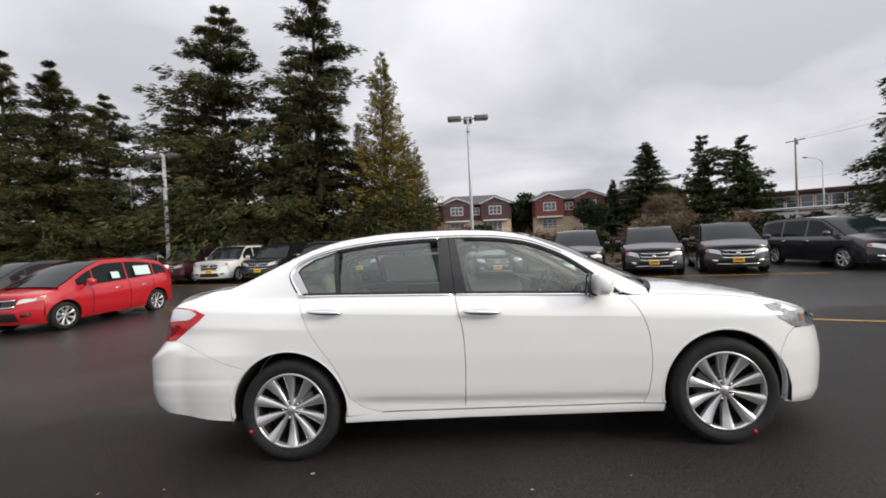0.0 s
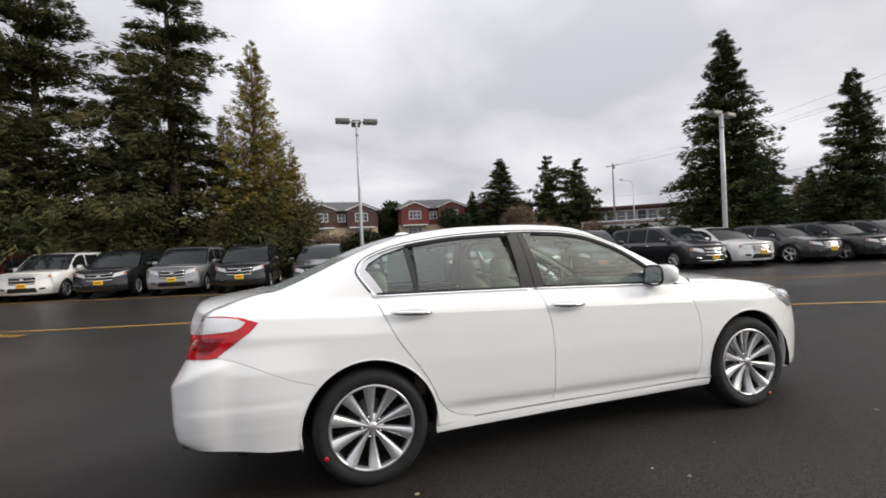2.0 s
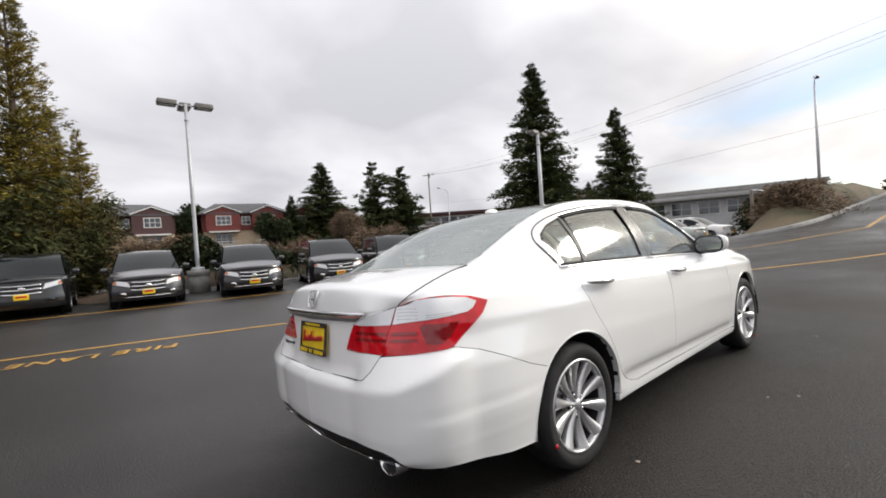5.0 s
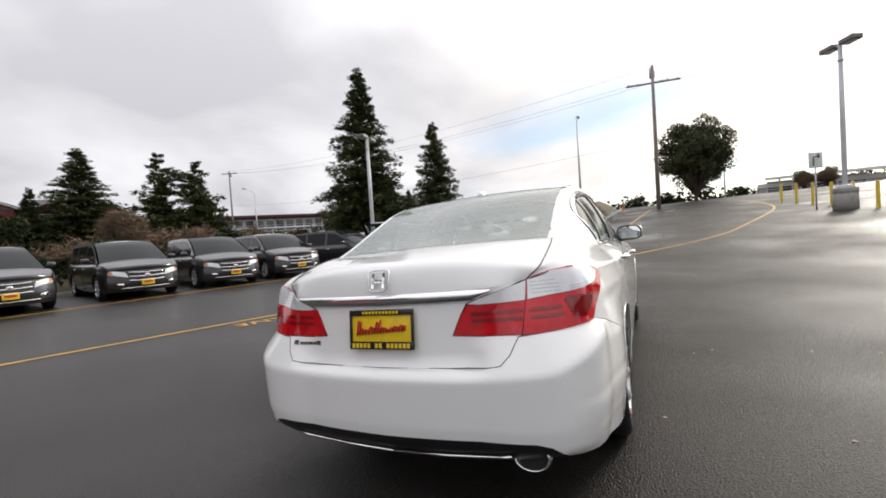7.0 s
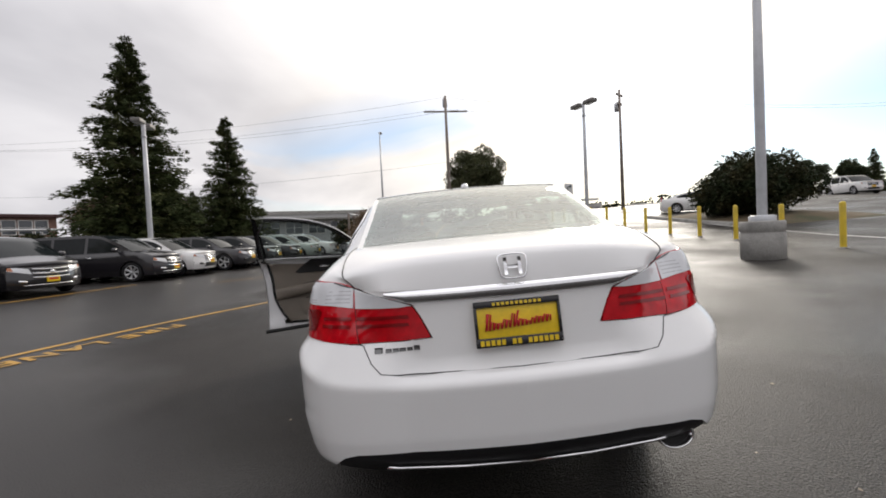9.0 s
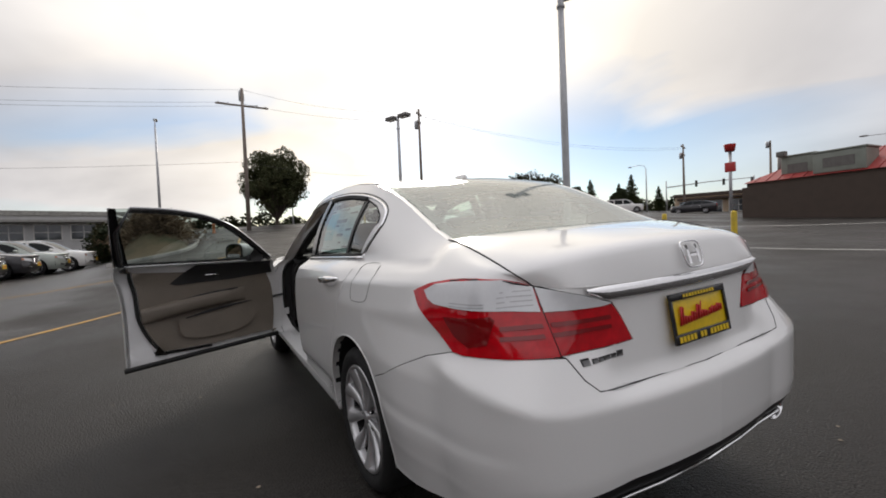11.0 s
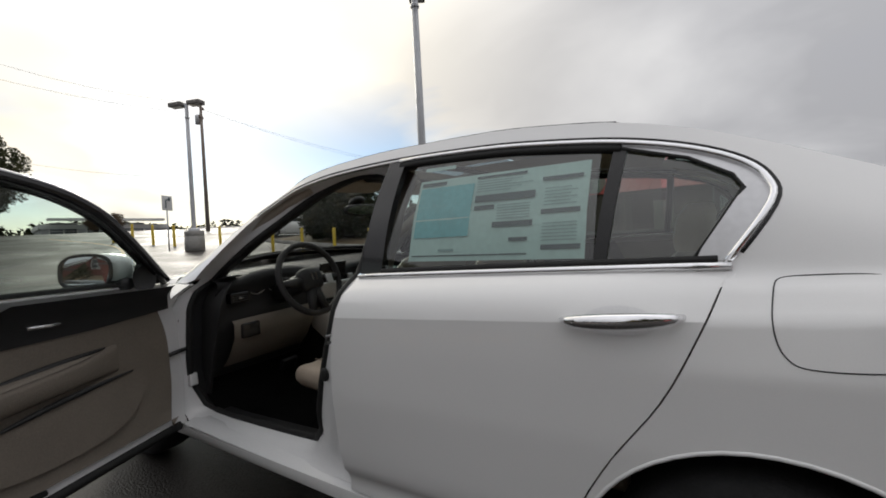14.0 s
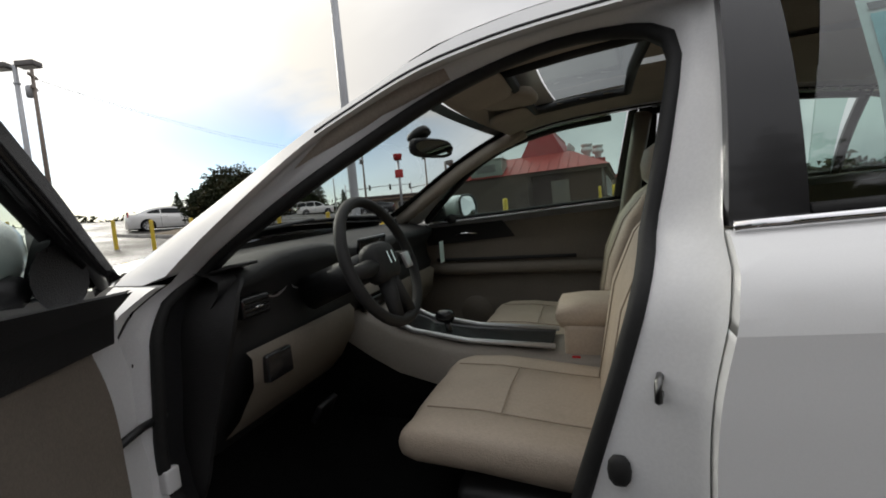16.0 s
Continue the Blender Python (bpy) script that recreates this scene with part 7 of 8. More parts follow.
SUV = dict(xf=2.30, xr=-2.50, w=1.99, low=0.27, axles=(-1.39, 1.39), tyre=0.375, cowl=1.10, lean=0.08, crown=0.05, tumble=0.20, bow=0.22,
           top=[(-2.50, 1.15), (-1.0, 1.13), (0.9, 1.12), (1.3, 1.11), (1.9, 1.07), (2.3, 1.0)],
           roof=[(-2.45, 1.17), (-2.40, 1.55), (-2.28, 1.74), (-1.2, 1.80), (0.0, 1.79), (0.3, 1.73), (1.12, 1.13)], roof_x=(-2.28, 0.28),
           windows=[(-2.28, -1.35), (-1.25, -0.28), (-0.18, 0.78)], lamp=(0.86, 0.24), plate=0.60, handles=(-1.0, 0.05), gaps=(-1.25, -0.22, 0.95), rack=True, bars=3, spokes=5)
CROSS = dict(xf=2.36, xr=-2.60, w=1.90, low=0.24, axles=(-1.40, 1.40), tyre=0.355, cowl=1.25, lean=0.20, crown=0.07, tumble=0.30,
             top=[(-2.60, 1.10), (-1.6, 1.08), (0.9, 1.0), (1.3, 0.99), (1.9, 0.92), (2.36, 0.80)],
             roof=[(-2.50, 1.13), (-2.0, 1.30), (-1.3, 1.46), (-0.6, 1.54), (0.1, 1.54), (0.4, 1.49), (1.28, 1.0)], roof_x=(-1.2, 0.35),
             windows=[(-1.95, -1.05), (-0.98, -0.15), (-0.05, 0.85)], lamp=(0.73, 0.20), plate=0.55, handles=(-0.9, 0.1), gaps=(-1.02, -0.1, 0.98), bars=4, spokes=5)
HATCH = dict(xf=1.98, xr=-1.98, w=1.70, low=0.21, axles=(-1.265, 1.265), tyre=0.305, cowl=1.18, lean=0.32, crown=0.07, tumble=0.30, bow=0.34,
             top=[(-1.98, 1.03), (-1.2, 1.0), (0.5, 0.91), (1.1, 0.925), (1.5, 0.85), (1.98, 0.70)],
             roof=[(-1.95, 1.03), (-1.80, 1.19), (-1.56, 1.37), (-1.15, 1.455), (-0.5, 1.51), (0.1, 1.495), (0.45, 1.40), (1.35, 0.94)], roof_x=(-1.35, 0.12),
             windows=[(-1.70, -1.26), (-1.22, -0.42), (-0.38, 0.50), (0.53, 0.95)], lamp=(0.70, 0.15), plate=0.45, handles=(-0.85, -0.05), gaps=(-1.15, -0.4, 0.62), bars=2, has_plate=False, spokes=8)
COUPE = dict(xf=2.25, xr=-2.35, w=1.83, low=0.20, axles=(-1.37, 1.37), tyre=0.33, cowl=1.05, lean=0.22, crown=0.05, tumble=0.34,
             top=[(-2.35, 1.0), (-1.6, 1.0), (0.6, 0.93), (1.1, 0.93), (1.8, 0.83), (2.25, 0.70)],
             roof=[(-1.75, 1.02), (-1.2, 1.25), (-0.6, 1.37), (-0.1, 1.39), (0.25, 1.33), (1.10, 0.94)], roof_x=(-0.75, 0.2),
             windows=[(-1.35, -0.72), (-0.66, 0.62)], lamp=(0.66, 0.12), plate=0.45, handles=(-0.5,), gaps=(-0.7, 0.75), bars=2, has_plate=False)


def place(ob, x, y, heading, nose_at=None):
    """Stand a vehicle on the ground, by its middle or by the middle of its nose."""
    h = radians(heading)
    if nose_at is not None:
        x, y = x - math.cos(h) * nose_at, y - math.sin(h) * nose_at
    z = min(ground_z_fine(x + a * math.cos(h) - b * math.sin(h), y + a * math.sin(h) + b * math.cos(h)) for a in (-1.4, 0, 1.4) for b in (-0.8, 0, 0.8))
    return pose(x, y, z + 0.004, 0, 0, heading)


ROW = "cars parked nose-out along the lot's edge"
HEADING = -92
masters = {}
for x, y, kind, colour, hd in ((-15.2, 17.0, "suv", "maroon", 0), (-12.5, 16.27, "suv", "white", 0), (-9.75, 15.53, "suv", "black", 0), (-7.13, 14.83, "suv", "silver", 0), (-4.7, 14.17, "suv", "black", 0), (-1.9, 13.41, "van", "grey", -3),
                               (0.92, 12.65, "van", "grey", -8), (3.63, 11.92, "van", "black", -13), (6.05, 11.27, "van", "grey", -17), (8.4, 10.63, "van", "grey", -18), (12.45, 9.54, "van", "grey", 2),
                               (14.2, 9.07, "cross", "white", 0), (16.75, 8.38, "cross", "grey", 0), (18.8, 7.82, "cross", "black", 0), (20.75, 7.3, "cross", "grey", 0), (22.9, 6.75, "cross", "green", 0), (-18.2, 17.9, "suv", "black", 0), (25.2, 6.1, "cross", "white", 0)):
    spec = {"suv": SUV, "van": VAN, "cross": CROSS}[kind]
    m = place(None, x, y, HEADING + hd, spec["xf"])
    if (kind, colour) in masters:
        copy_thing(masters[kind, colour], m)
    else:
        mat_ = {"maroon": M_P_MAROON, "white": M_P_WHITE, "black": M_P_BLACK, "silver": M_P_SILVER, "grey": M_P_GREY, "green": M_P_GREEN}[colour]
        word = {"suv": "boxy sport utility vehicle", "van": "minivan", "cross": "low crossover"}[kind]
        shade_word = {"grey": "dark grey", "green": "pale silver-green"}.get(colour, colour)
        v = vehicle({"suv": "sport_utility_vehicle", "van": "minivan", "cross": "crossover"}[kind], f"{shade_word} {word} with a yellow dealer plate, parked nose-out", "car", mat_, spec, ROW)
        v.matrix_basis = m
        masters[kind, colour] = v
red = vehicle("hatchback", "bright red small hatchback with a price sheet in its window", "car", M_P_RED, HATCH)
red.matrix_basis = place(red, -9.79, 6.77, -95.3)
part("price_sheet", sheet([[(-1.1 + 0.5 * i / 3, 0.80 + 0.003 * i - 0.085 * k, 1.06 + 0.24 * k) for k in range(2)] for i in range(4)]), M_STICKER, red)
part("price_sheet", sheet([[(-0.15 + 0.22 * i / 3, 0.80 - 0.055 * k, 1.03 + 0.16 * k) for k in range(2)] for i in range(4)]), M_STICKER, red)
dark = vehicle("hatchback", "dark grey hatchback behind the red one", "car", M_P_GREY, HATCH)
dark.matrix_basis = place(dark, -14.4, 9.6, -100)
white_h = vehicle("hatchback", "white small hatchback behind the red one", "car", M_P_WHITE, HATCH)
white_h.matrix_basis = place(white_h, -14.0, 14.0, -60)
coupe = vehicle("coupe", "white coupe standing on the road beyond the posts", "car", M_P_WHITE, COUPE)
coupe.matrix_basis = place(coupe, 24.0, -18.0, -118)
for x, y, hd in ((34.0, -39.0, 170), (34.5, -47.5, 222), (-9.0, -52.0, 80)):
    copy_thing(masters["suv", "white" if x > 0 else "black"], place(None, x, y, hd))
for x, y, hd in ((27.0, -50.0, 25), (38.5, -43.5, 210), (13.0, -56.0, 60), (-7.0, -47.0, 80)):
    copy_thing(masters["cross", "grey"], place(None, x, y, hd))

# ---- lamps, poles and buildings ----
def light_pole(label, x, y, top, heads, base_h=0.75, turn=0.0, r=0.075):
    z0 = ground_z_fine(x, y)
    h = top - z0
    ob = thing("street_lamp", pose(x, y, z0, 0, 0, turn), label, "street lamp", "lamps of the lot")
    if base_h:
        part("base", lathe([(0.0, -0.2), (0.40, -0.2), (0.40, base_h - 0.27), (0.385, base_h - 0.25), (0.385, base_h - 0.22), (0.40, base_h - 0.2), (0.40, base_h - 0.03), (0.38, base_h), (0.0, base_h)], 28), M_CONCRETE, ob, "concrete footing")
        part("base_plate", lathe([(0.0, base_h + 0.12), (0.20, base_h + 0.12), (0.24, base_h + 0.10), (0.24, base_h)], 20), M_POLE, ob)
    part("pole", lathe([(r, base_h - 0.05), (r * 0.98, h * 0.5), (r * 0.78, h - 0.08), (0.0, h - 0.06)], 12), M_POLE, ob)
    part("collar", lathe([(r * 0.85, h - 0.75), (r * 1.1, h - 0.74), (r * 1.1, h - 0.68), (r * 0.85, h - 0.67)], 12), M_POLE, ob)
    for a, ln in heads:
        c, s = math.cos(radians(a)), math.sin(radians(a))
        arm = part("arm", tube([(0, 0, h - 0.15), (c * ln, s * ln, h - 0.12)], 0.03, 6), M_POLE, ob)
        m = pose(c * (ln + 0.28), s * (ln + 0.28), h - 0.10, 0, 0, a)
        head = part("lamp_head", moved(box(-0.32, -0.2, -0.10, 0.32, 0.2, 0.09, 0.03), m), M_LAMP, ob, "box-shaped lamp head")
        part("lens", moved(box(-0.26, -0.15, -0.115, 0.26, 0.15, -0.10), m), M_LENS, head, smooth=False)
    return ob


light_pole("tall grey lamp post with three box heads behind the vans", 0.09, 16.98, 7.35, [(0, 0.35), (180, 0.35), (90, 0.05)], 0.85)
light_pole("tall grey lamp post with two box heads by the crossovers", 17.2, 13.3, 7.2, [(10, 0.25), (190, 0.25)], 0.7, r=0.11)
light_pole("tall grey lamp post with two box heads on a concrete footing", 4.72, -6.72, 7.45, [(-60, 0.22), (120, 0.22)], 0.78, r=0.095)
light_pole("grey lamp post with two box heads beside the road", 18.3, -8.25, 7.75, [(20, 0.2), (200, 0.2)], 0.85, r=0.09)
light_pole("grey lamp post with two box heads by the spruces", -16.9, 19.75, 7.05, [(0, 0.3), (180, 0.3)], 0.7, r=0.11)


def cobra_lamp(x, y, top, arm, turn, label="grey roadside lamp with a curved arm"):
    z0 = ground_z_fine(x, y)
    h = top - z0
    ob = thing("street_lamp", pose(x, y, z0, 0, 0, turn), label, "street lamp")
    part("pole", tube([(0, 0, -0.3), (0, 0, h * 0.5), (0, 0, h - 0.7)], [0.11, 0.085, 0.06], 10), M_POLE, ob)
    part("arm", tube([(0, 0, h - 0.75), (0.1 * arm, 0, h - 0.3), (0.45 * arm, 0, h - 0.05), (arm, 0, h)], 0.035, 8), M_POLE, ob)
    part("lamp_head", moved(blob((0, 0, 0), (0.75, 0.3, 0.16), 2.6, 6, 12), pose(arm + 0.3, 0, h)), M_LAMP, ob)
    return ob


cobra_lamp(34.4, 3.75, 10.6, 0.5, 0)
cobra_lamp(-25.5, 28.0, 9.8, 3.0, 180)
cobra_lamp(42.0, 50.0, 9.5, 2.6, 200)
cobra_lamp(11.0, -58.0, 9.4, 2.6, 20)
cobra_lamp(33.0, -50.0, 9.6, 3.2, -20)
cobra_lamp(58.0, -10.0, 9.5, 2.0, 180)


def utility_pole(x, y, top, arms, turn, label="weathered timber utility pole with a crossarm"):
    z0 = ground_z_fine(x, y)
    ob = thing("utility_pole", pose(x, y, z0, 0, 0, turn), label, "utility pole", "timber poles")
    h = top - z0
    part("pole", tube([(0, 0, -0.4), (0, 0, h * 0.5), (0, 0, h)], [0.17, 0.14, 0.10], 10), M_WOODPOLE, ob)
    for za, half_w in arms:
        arm = part("crossarm", box(-0.06, -half_w, h - za - 0.06, 0.06, half_w, h - za + 0.06, 0.01), M_WOODPOLE, ob)
        for k in (-0.9, -0.55, 0.55, 0.9):
            part("insulator", lathe([(0.0, h - za + 0.06), (0.035, h - za + 0.07), (0.045, h - za + 0.13), (0.0, h - za + 0.17)], 8), M_CONCRETE, arm).location = (0, half_w * k, 0)
    part("transformer", moved(lathe([(0.0, 0.0), (0.2, 0.02), (0.21, 0.7), (0.15, 0.8), (0.0, 0.82)], 14), pose(0.28, 0, h - 1.9 if len(arms) > 1 else h - 0.9)), M_POLE, ob)
    return ob


utility_pole(33.9, -2.1, 13.3, [(1.35, 1.9)], 4)
utility_pole(34.7, -17.9, 13.6, [(0.5, 0.6), (1.3, 0.4)], 40)
utility_pole(47.0, 61.0, 14.2, [(0.4, 1.3)], 20)
utility_pole(24.0, -62.0, 11.5, [(0.4, 1.2)], 20)
utility_pole(31.0, -55.0, 12.0, [(0.4, 1.2), (1.4, 0.9)], 20)


def cable(a, b, sag, r=0.018):
    pts = [(a[0] + (b[0] - a[0]) * t, a[1] + (b[1] - a[1]) * t, a[2] + (b[2] - a[2]) * t - sag * 4 * t * (1 - t)) for t in [i / 14 for i in range(15)]]
    ob = add("overhead_cable", *tube(pts, r, 5), M_WIRE)
    return tagged(ob, "thin black overhead cable", "cable", "cables between the poles")


for a, b, s in (((33.9, -2.1, 12.1), (34.7, -17.9, 12.6), 0.5), ((33.9, -0.9, 12.1), (47.0, 61.0, 13.8), 1.4), ((33.9, -3.2, 12.1), (47.0, 59.8, 13.8), 1.6), ((33.9, -2.1, 7.6), (34.7, -17.9, 7.4), 0.6), ((33.9, -2.1, 7.6), (47, 61, 8.5), 1.2),
                ((34.7, -17.9, 13.0), (31, -55, 11.6), 1.2), ((34.7, -18.4, 12.9), (31, -55, 11.4), 1.3), ((33.9, -2.1, 13.2), (34.7, -17.9, 13.5), 0.7), ((33.9, -2.1, 13.2), (47, 61, 14.1), 1.3)):
    cable(a, b, s, 0.009)


def bollard(x, y, h=1.05):
    ob = thing("bollard", pose(x, y, ground_z_fine(x, y)), "yellow painted steel post beside the lot's edge", "bollard", "yellow posts along the lot's edge")
    part("post", lathe([(0.062, -0.1), (0.062, h - 0.05), (0.05, h - 0.015), (0.0, h)], 14), M_BOLLARD, ob)
    part("foot", lathe([(0.12, -0.02), (0.12, 0.012), (0.062, 0.016)], 14), M_CONCRETE, ob)
    return ob


post = bollard(1.9, -8.95)
for i in range(1, 15):
    x = 1.9 + 1.72 * i
    y = -8.95 - 0.10 * i + 0.012 * i * i
    copy_thing(post, pose(x, y, ground_z_fine(x, y)))


def window(ob, name, x, y, z, w, h, axis, mullions=1):
    """A framed window on a wall; axis 'y' looks along -y, 'x' along -x."""
    def put(u0, z0, u1, z1, d0, d1):
        return box(x + u0, y + d0, z + z0, x + u1, y + d1, z + z1) if axis == "y" else box(x + d0, y + u0, z + z0, x + d1, y + u1, z + z1)
    win = part(name, join(put(-w / 2 - 0.1, -0.1, w / 2 + 0.1, 0, -0.06, 0.02), put(-w / 2 - 0.1, h, w / 2 + 0.1, h + 0.1, -0.06, 0.02), put(-w / 2 - 0.1, 0, -w / 2, h, -0.06, 0.02), put(w / 2, 0, w / 2 + 0.1, h, -0.06, 0.02)), M_TRIM, ob, smooth=False)
    part("pane", put(-w / 2, 0, w / 2, h, -0.01, 0.01), M_WINDOW, win, smooth=False)
    for i in range(mullions):
        u = -w / 2 + w * (i + 1) / (mullions + 1)
        part("mullion", put(u - 0.03, 0, u + 0.03, h, -0.03, 0.0), M_TRIM, win, smooth=False)
    part("transom", put(-w / 2, h * 0.5 - 0.025, w / 2, h * 0.5 + 0.025, -0.03, 0.0), M_TRIM, win, smooth=False)
    return win


def townhouse(x, y, z, turn, wall_mat, gable_mat, label, w=13.0):
    """Two storeys with gabled bays, white windows and balconies; its front looks along -y."""
    ob = thing("townhouse", pose(x, y, z, 0, 0, turn), label, "house", "row of townhouses")
    d, e = 9.0, 6.0
    part("wall", box(-w / 2, 0, -2.0, w / 2, d, 3.1), M_CREAM, ob, "cream lower storey", smooth=False)
    part("upper_wall", box(-w / 2 - 0.1, -0.15, 3.1, w / 2 + 0.1, d, e), wall_mat, ob, smooth=False)
    roof_v = [(-w / 2 - 0.7, -0.9, e), (w / 2 + 0.7, -0.9, e), (w / 2 + 0.7, d + 0.7, e), (-w / 2 - 0.7, d + 0.7, e), (-w / 2 + 2.2, d / 2, e + 2.0), (w / 2 - 2.2, d / 2, e + 2.0)]
    part("roof", ([p for p in roof_v] + [(p[0], p[1], p[2] - 0.2) for p in roof_v[:4]], [(0, 1, 5, 4), (1, 2, 5), (2, 3, 4, 5), (3, 0, 4), (6, 7, 1, 0), (7, 8, 2, 1), (8, 9, 3, 2), (9, 6, 0, 3), (9, 8, 7, 6)]), M_SHINGLE, ob, smooth=False)
    for gx in (-w * 0.27, w * 0.27):
        gw = w * 0.22
        tri = [(gx - gw, -1.0, e - 0.1), (gx + gw, -1.0, e - 0.1), (gx, -1.0, e + 1.0), (gx - gw, 3.4, e - 0.1), (gx + gw, 3.4, e - 0.1), (gx, 3.4, e + 1.0)]
        bay = part("bay_wall", box(gx - gw + 0.25, -0.85, 3.1, gx + gw - 0.25, 0.0, e - 0.1), gable_mat, ob, smooth=False)
        part("gable", ([(p[0], p[1] + 0.15, p[2] - 0.12) for p in tri[:3]] + [(p[0], p[1] + 0.3, p[2] - 0.12) for p in tri[:3]], [(0, 1, 2), (5, 4, 3), (0, 3, 4, 1), (1, 4, 5, 2), (2, 5, 3, 0)]), gable_mat, bay, smooth=False)
        part("gable_roof", ([p for p in tri] + [(p[0], p[1], p[2] + 0.16) for p in tri], [(0, 2, 8, 6), (2, 1, 7, 8), (6, 8, 11, 9), (8, 7, 10, 11)]), M_TRIM, bay, smooth=False)
        window(ob, "window", gx, -0.87, 4.1, 2.0, 1.3, "y", 2)
        window(ob, "window", gx, -0.03, 1.0, 2.4, 1.6, "y", 2)
        bal = part("balcony", box(gx - 2.2, -1.5, 2.85, gx + 2.2, 0.0, 3.05), M_TRIM, ob, smooth=False)
        part("balcony_rail", join(*[box(gx - 2.2 + 0.44 * i, -1.5, 3.05 - 2.6, gx - 2.15 + 0.44 * i, -1.45, 3.95 - 2.6) for i in range(11)], box(gx - 2.2, -1.5, 1.3, gx + 2.2, -1.44, 1.38)), M_TRIM, bal, smooth=False)
    window(ob, "window", 0, -0.2, 4.1, 1.2, 1.2, "y", 1)
    return ob


townhouse(1.6, 75.0, 2.2, 2, M_DARKWALL, M_DARKWALL, "dark brown and cream two-storey townhouse with white windows", 12.6)
townhouse(18.0, 74.0, 2.3, -8, M_REDWALL, M_REDWALL, "red two-storey townhouse with white balconies", 12.5)
townhouse(30.5, 72.0, 2.1, -14, M_REDWALL, M_REDWALL, "red two-storey townhouse behind the trees", 12.0)

# long brick building with a band of windows beyond the trees
hall = thing("commercial_building", pose(52.0, 62.0, 0.6, 0, 0, -38), "long low brick building with a window band and grey roof", "building")
part("wall", box(-13, 0, -1, 13, 12, 6.0), M_BRICK, hall, smooth=False)
part("roof", box(-13.6, -0.7, 6.0, 13.6, 12.6, 6.4), M_DARKWALL, hall, smooth=False)
part("gable", ([(-13.2, -0.3, 6.0), (-9.0, -0.3, 6.0), (-11.1, -0.3, 7.9), (-13.2, 8, 6.0), (-9.0, 8, 6.0), (-11.1, 8, 7.9)], [(0, 1, 2), (3, 5, 4), (0, 2, 5, 3), (1, 4, 5, 2)]), M_BRICK, hall, smooth=False)
for i in range(12):
    window(hall, "window", -7.4 + 1.7 * i, -0.05, 3.6, 1.35, 1.9, "y", 0)
part("lower_storey", box(-6, -0.06, -0.5, 13, 0.0, 3.2), M_GREYPAINT, hall, smooth=False)

# bridge parapet and guard rail behind the crossovers
rail_ob = thing("guard_rail", Matrix.Identity(4), "grey roadside guard rail along the raised road", "guard rail")
pts = [(17.0 + 3.0 * i, 25.0 - 0.9 * i - 0.012 * i * i) for i in range(7)]
part("parapet", sheet([[(x, y, ground_z(x, y) - 0.5), (x, y, 2.1 + 0.05 * i), (x, y + 0.35, 2.1 + 0.05 * i), (x, y + 0.35, -0.5)] for i, (x, y) in enumerate(pts)]), M_GREYPAINT, rail_ob, smooth=False)
part("rail", tube([(x, y - 0.06, 2.55 + 0.05 * i) for i, (x, y) in enumerate(pts)], 0.07, 6), M_POLE, rail_ob)
for i, (x, y) in enumerate(pts):
    part("post", box(x - 0.05, y - 0.05, 2.0 + 0.05 * i, x + 0.05, y + 0.05, 2.6 + 0.05 * i), M_POLE, rail_ob, smooth=False)
rail2 = thing("guard_rail", Matrix.Identity(4), "low timber-and-steel rail on the grass bank", "guard rail")
pts = [(26 + 2.4 * i, 5.4 + 0.03 * i) for i in range(11)]
part("rail", tube([(x, y, ground_z(x, y) + 2.45) for x, y in pts], 0.09, 6), M_POLE, rail2)
for x, y in pts:
    part("post", box(x - 0.07, y - 0.07, ground_z(x, y) + 0.8, x + 0.07, y + 0.07, ground_z(x, y) + 2.5), M_WOODPOLE, rail2, smooth=False)

# restaurant with a red metal roof
rz = 1.02
diner = thing("restaurant", pose(-0.9, -32.2, rz, 0, 0, -4), "brick restaurant with a red metal hip roof and rooftop units", "building")
RW, RD, RE = 13.5, 17.0, 2.95
part("wall", box(0, -RD, -0.5, RW, 0, RE), M_MORTAR, diner, smooth=False)
part("rendered_wall", box(5.1, 0.0, -0.4, RW - 0.2, 1.9, 2.55), M_TAN, diner, "brown rendered annex wall", smooth=False)
part("fascia", box(-0.35, -RD - 0.35, RE - 0.28, RW + 0.35, 0.35, RE), M_TAN, diner, smooth=False)
sl = [(-0.5, 0.5, RE), (RW + 0.5, 0.5, RE), (RW + 0.5, -RD - 0.5, RE), (-0.5, -RD - 0.5, RE), (2.4, -2.4, RE + 1.55), (RW - 2.4, -2.4, RE + 1.55), (RW - 2.4, -RD + 2.4, RE + 1.55), (2.4, -RD + 2.4, RE + 1.55)]
slope = part("roof", (sl, [(0, 4, 5, 1), (1, 5, 6, 2), (2, 6, 7, 3), (3, 7, 4, 0), (4, 7, 6, 5)]), M_ROOF, diner, "red standing-seam metal roof", smooth=False)
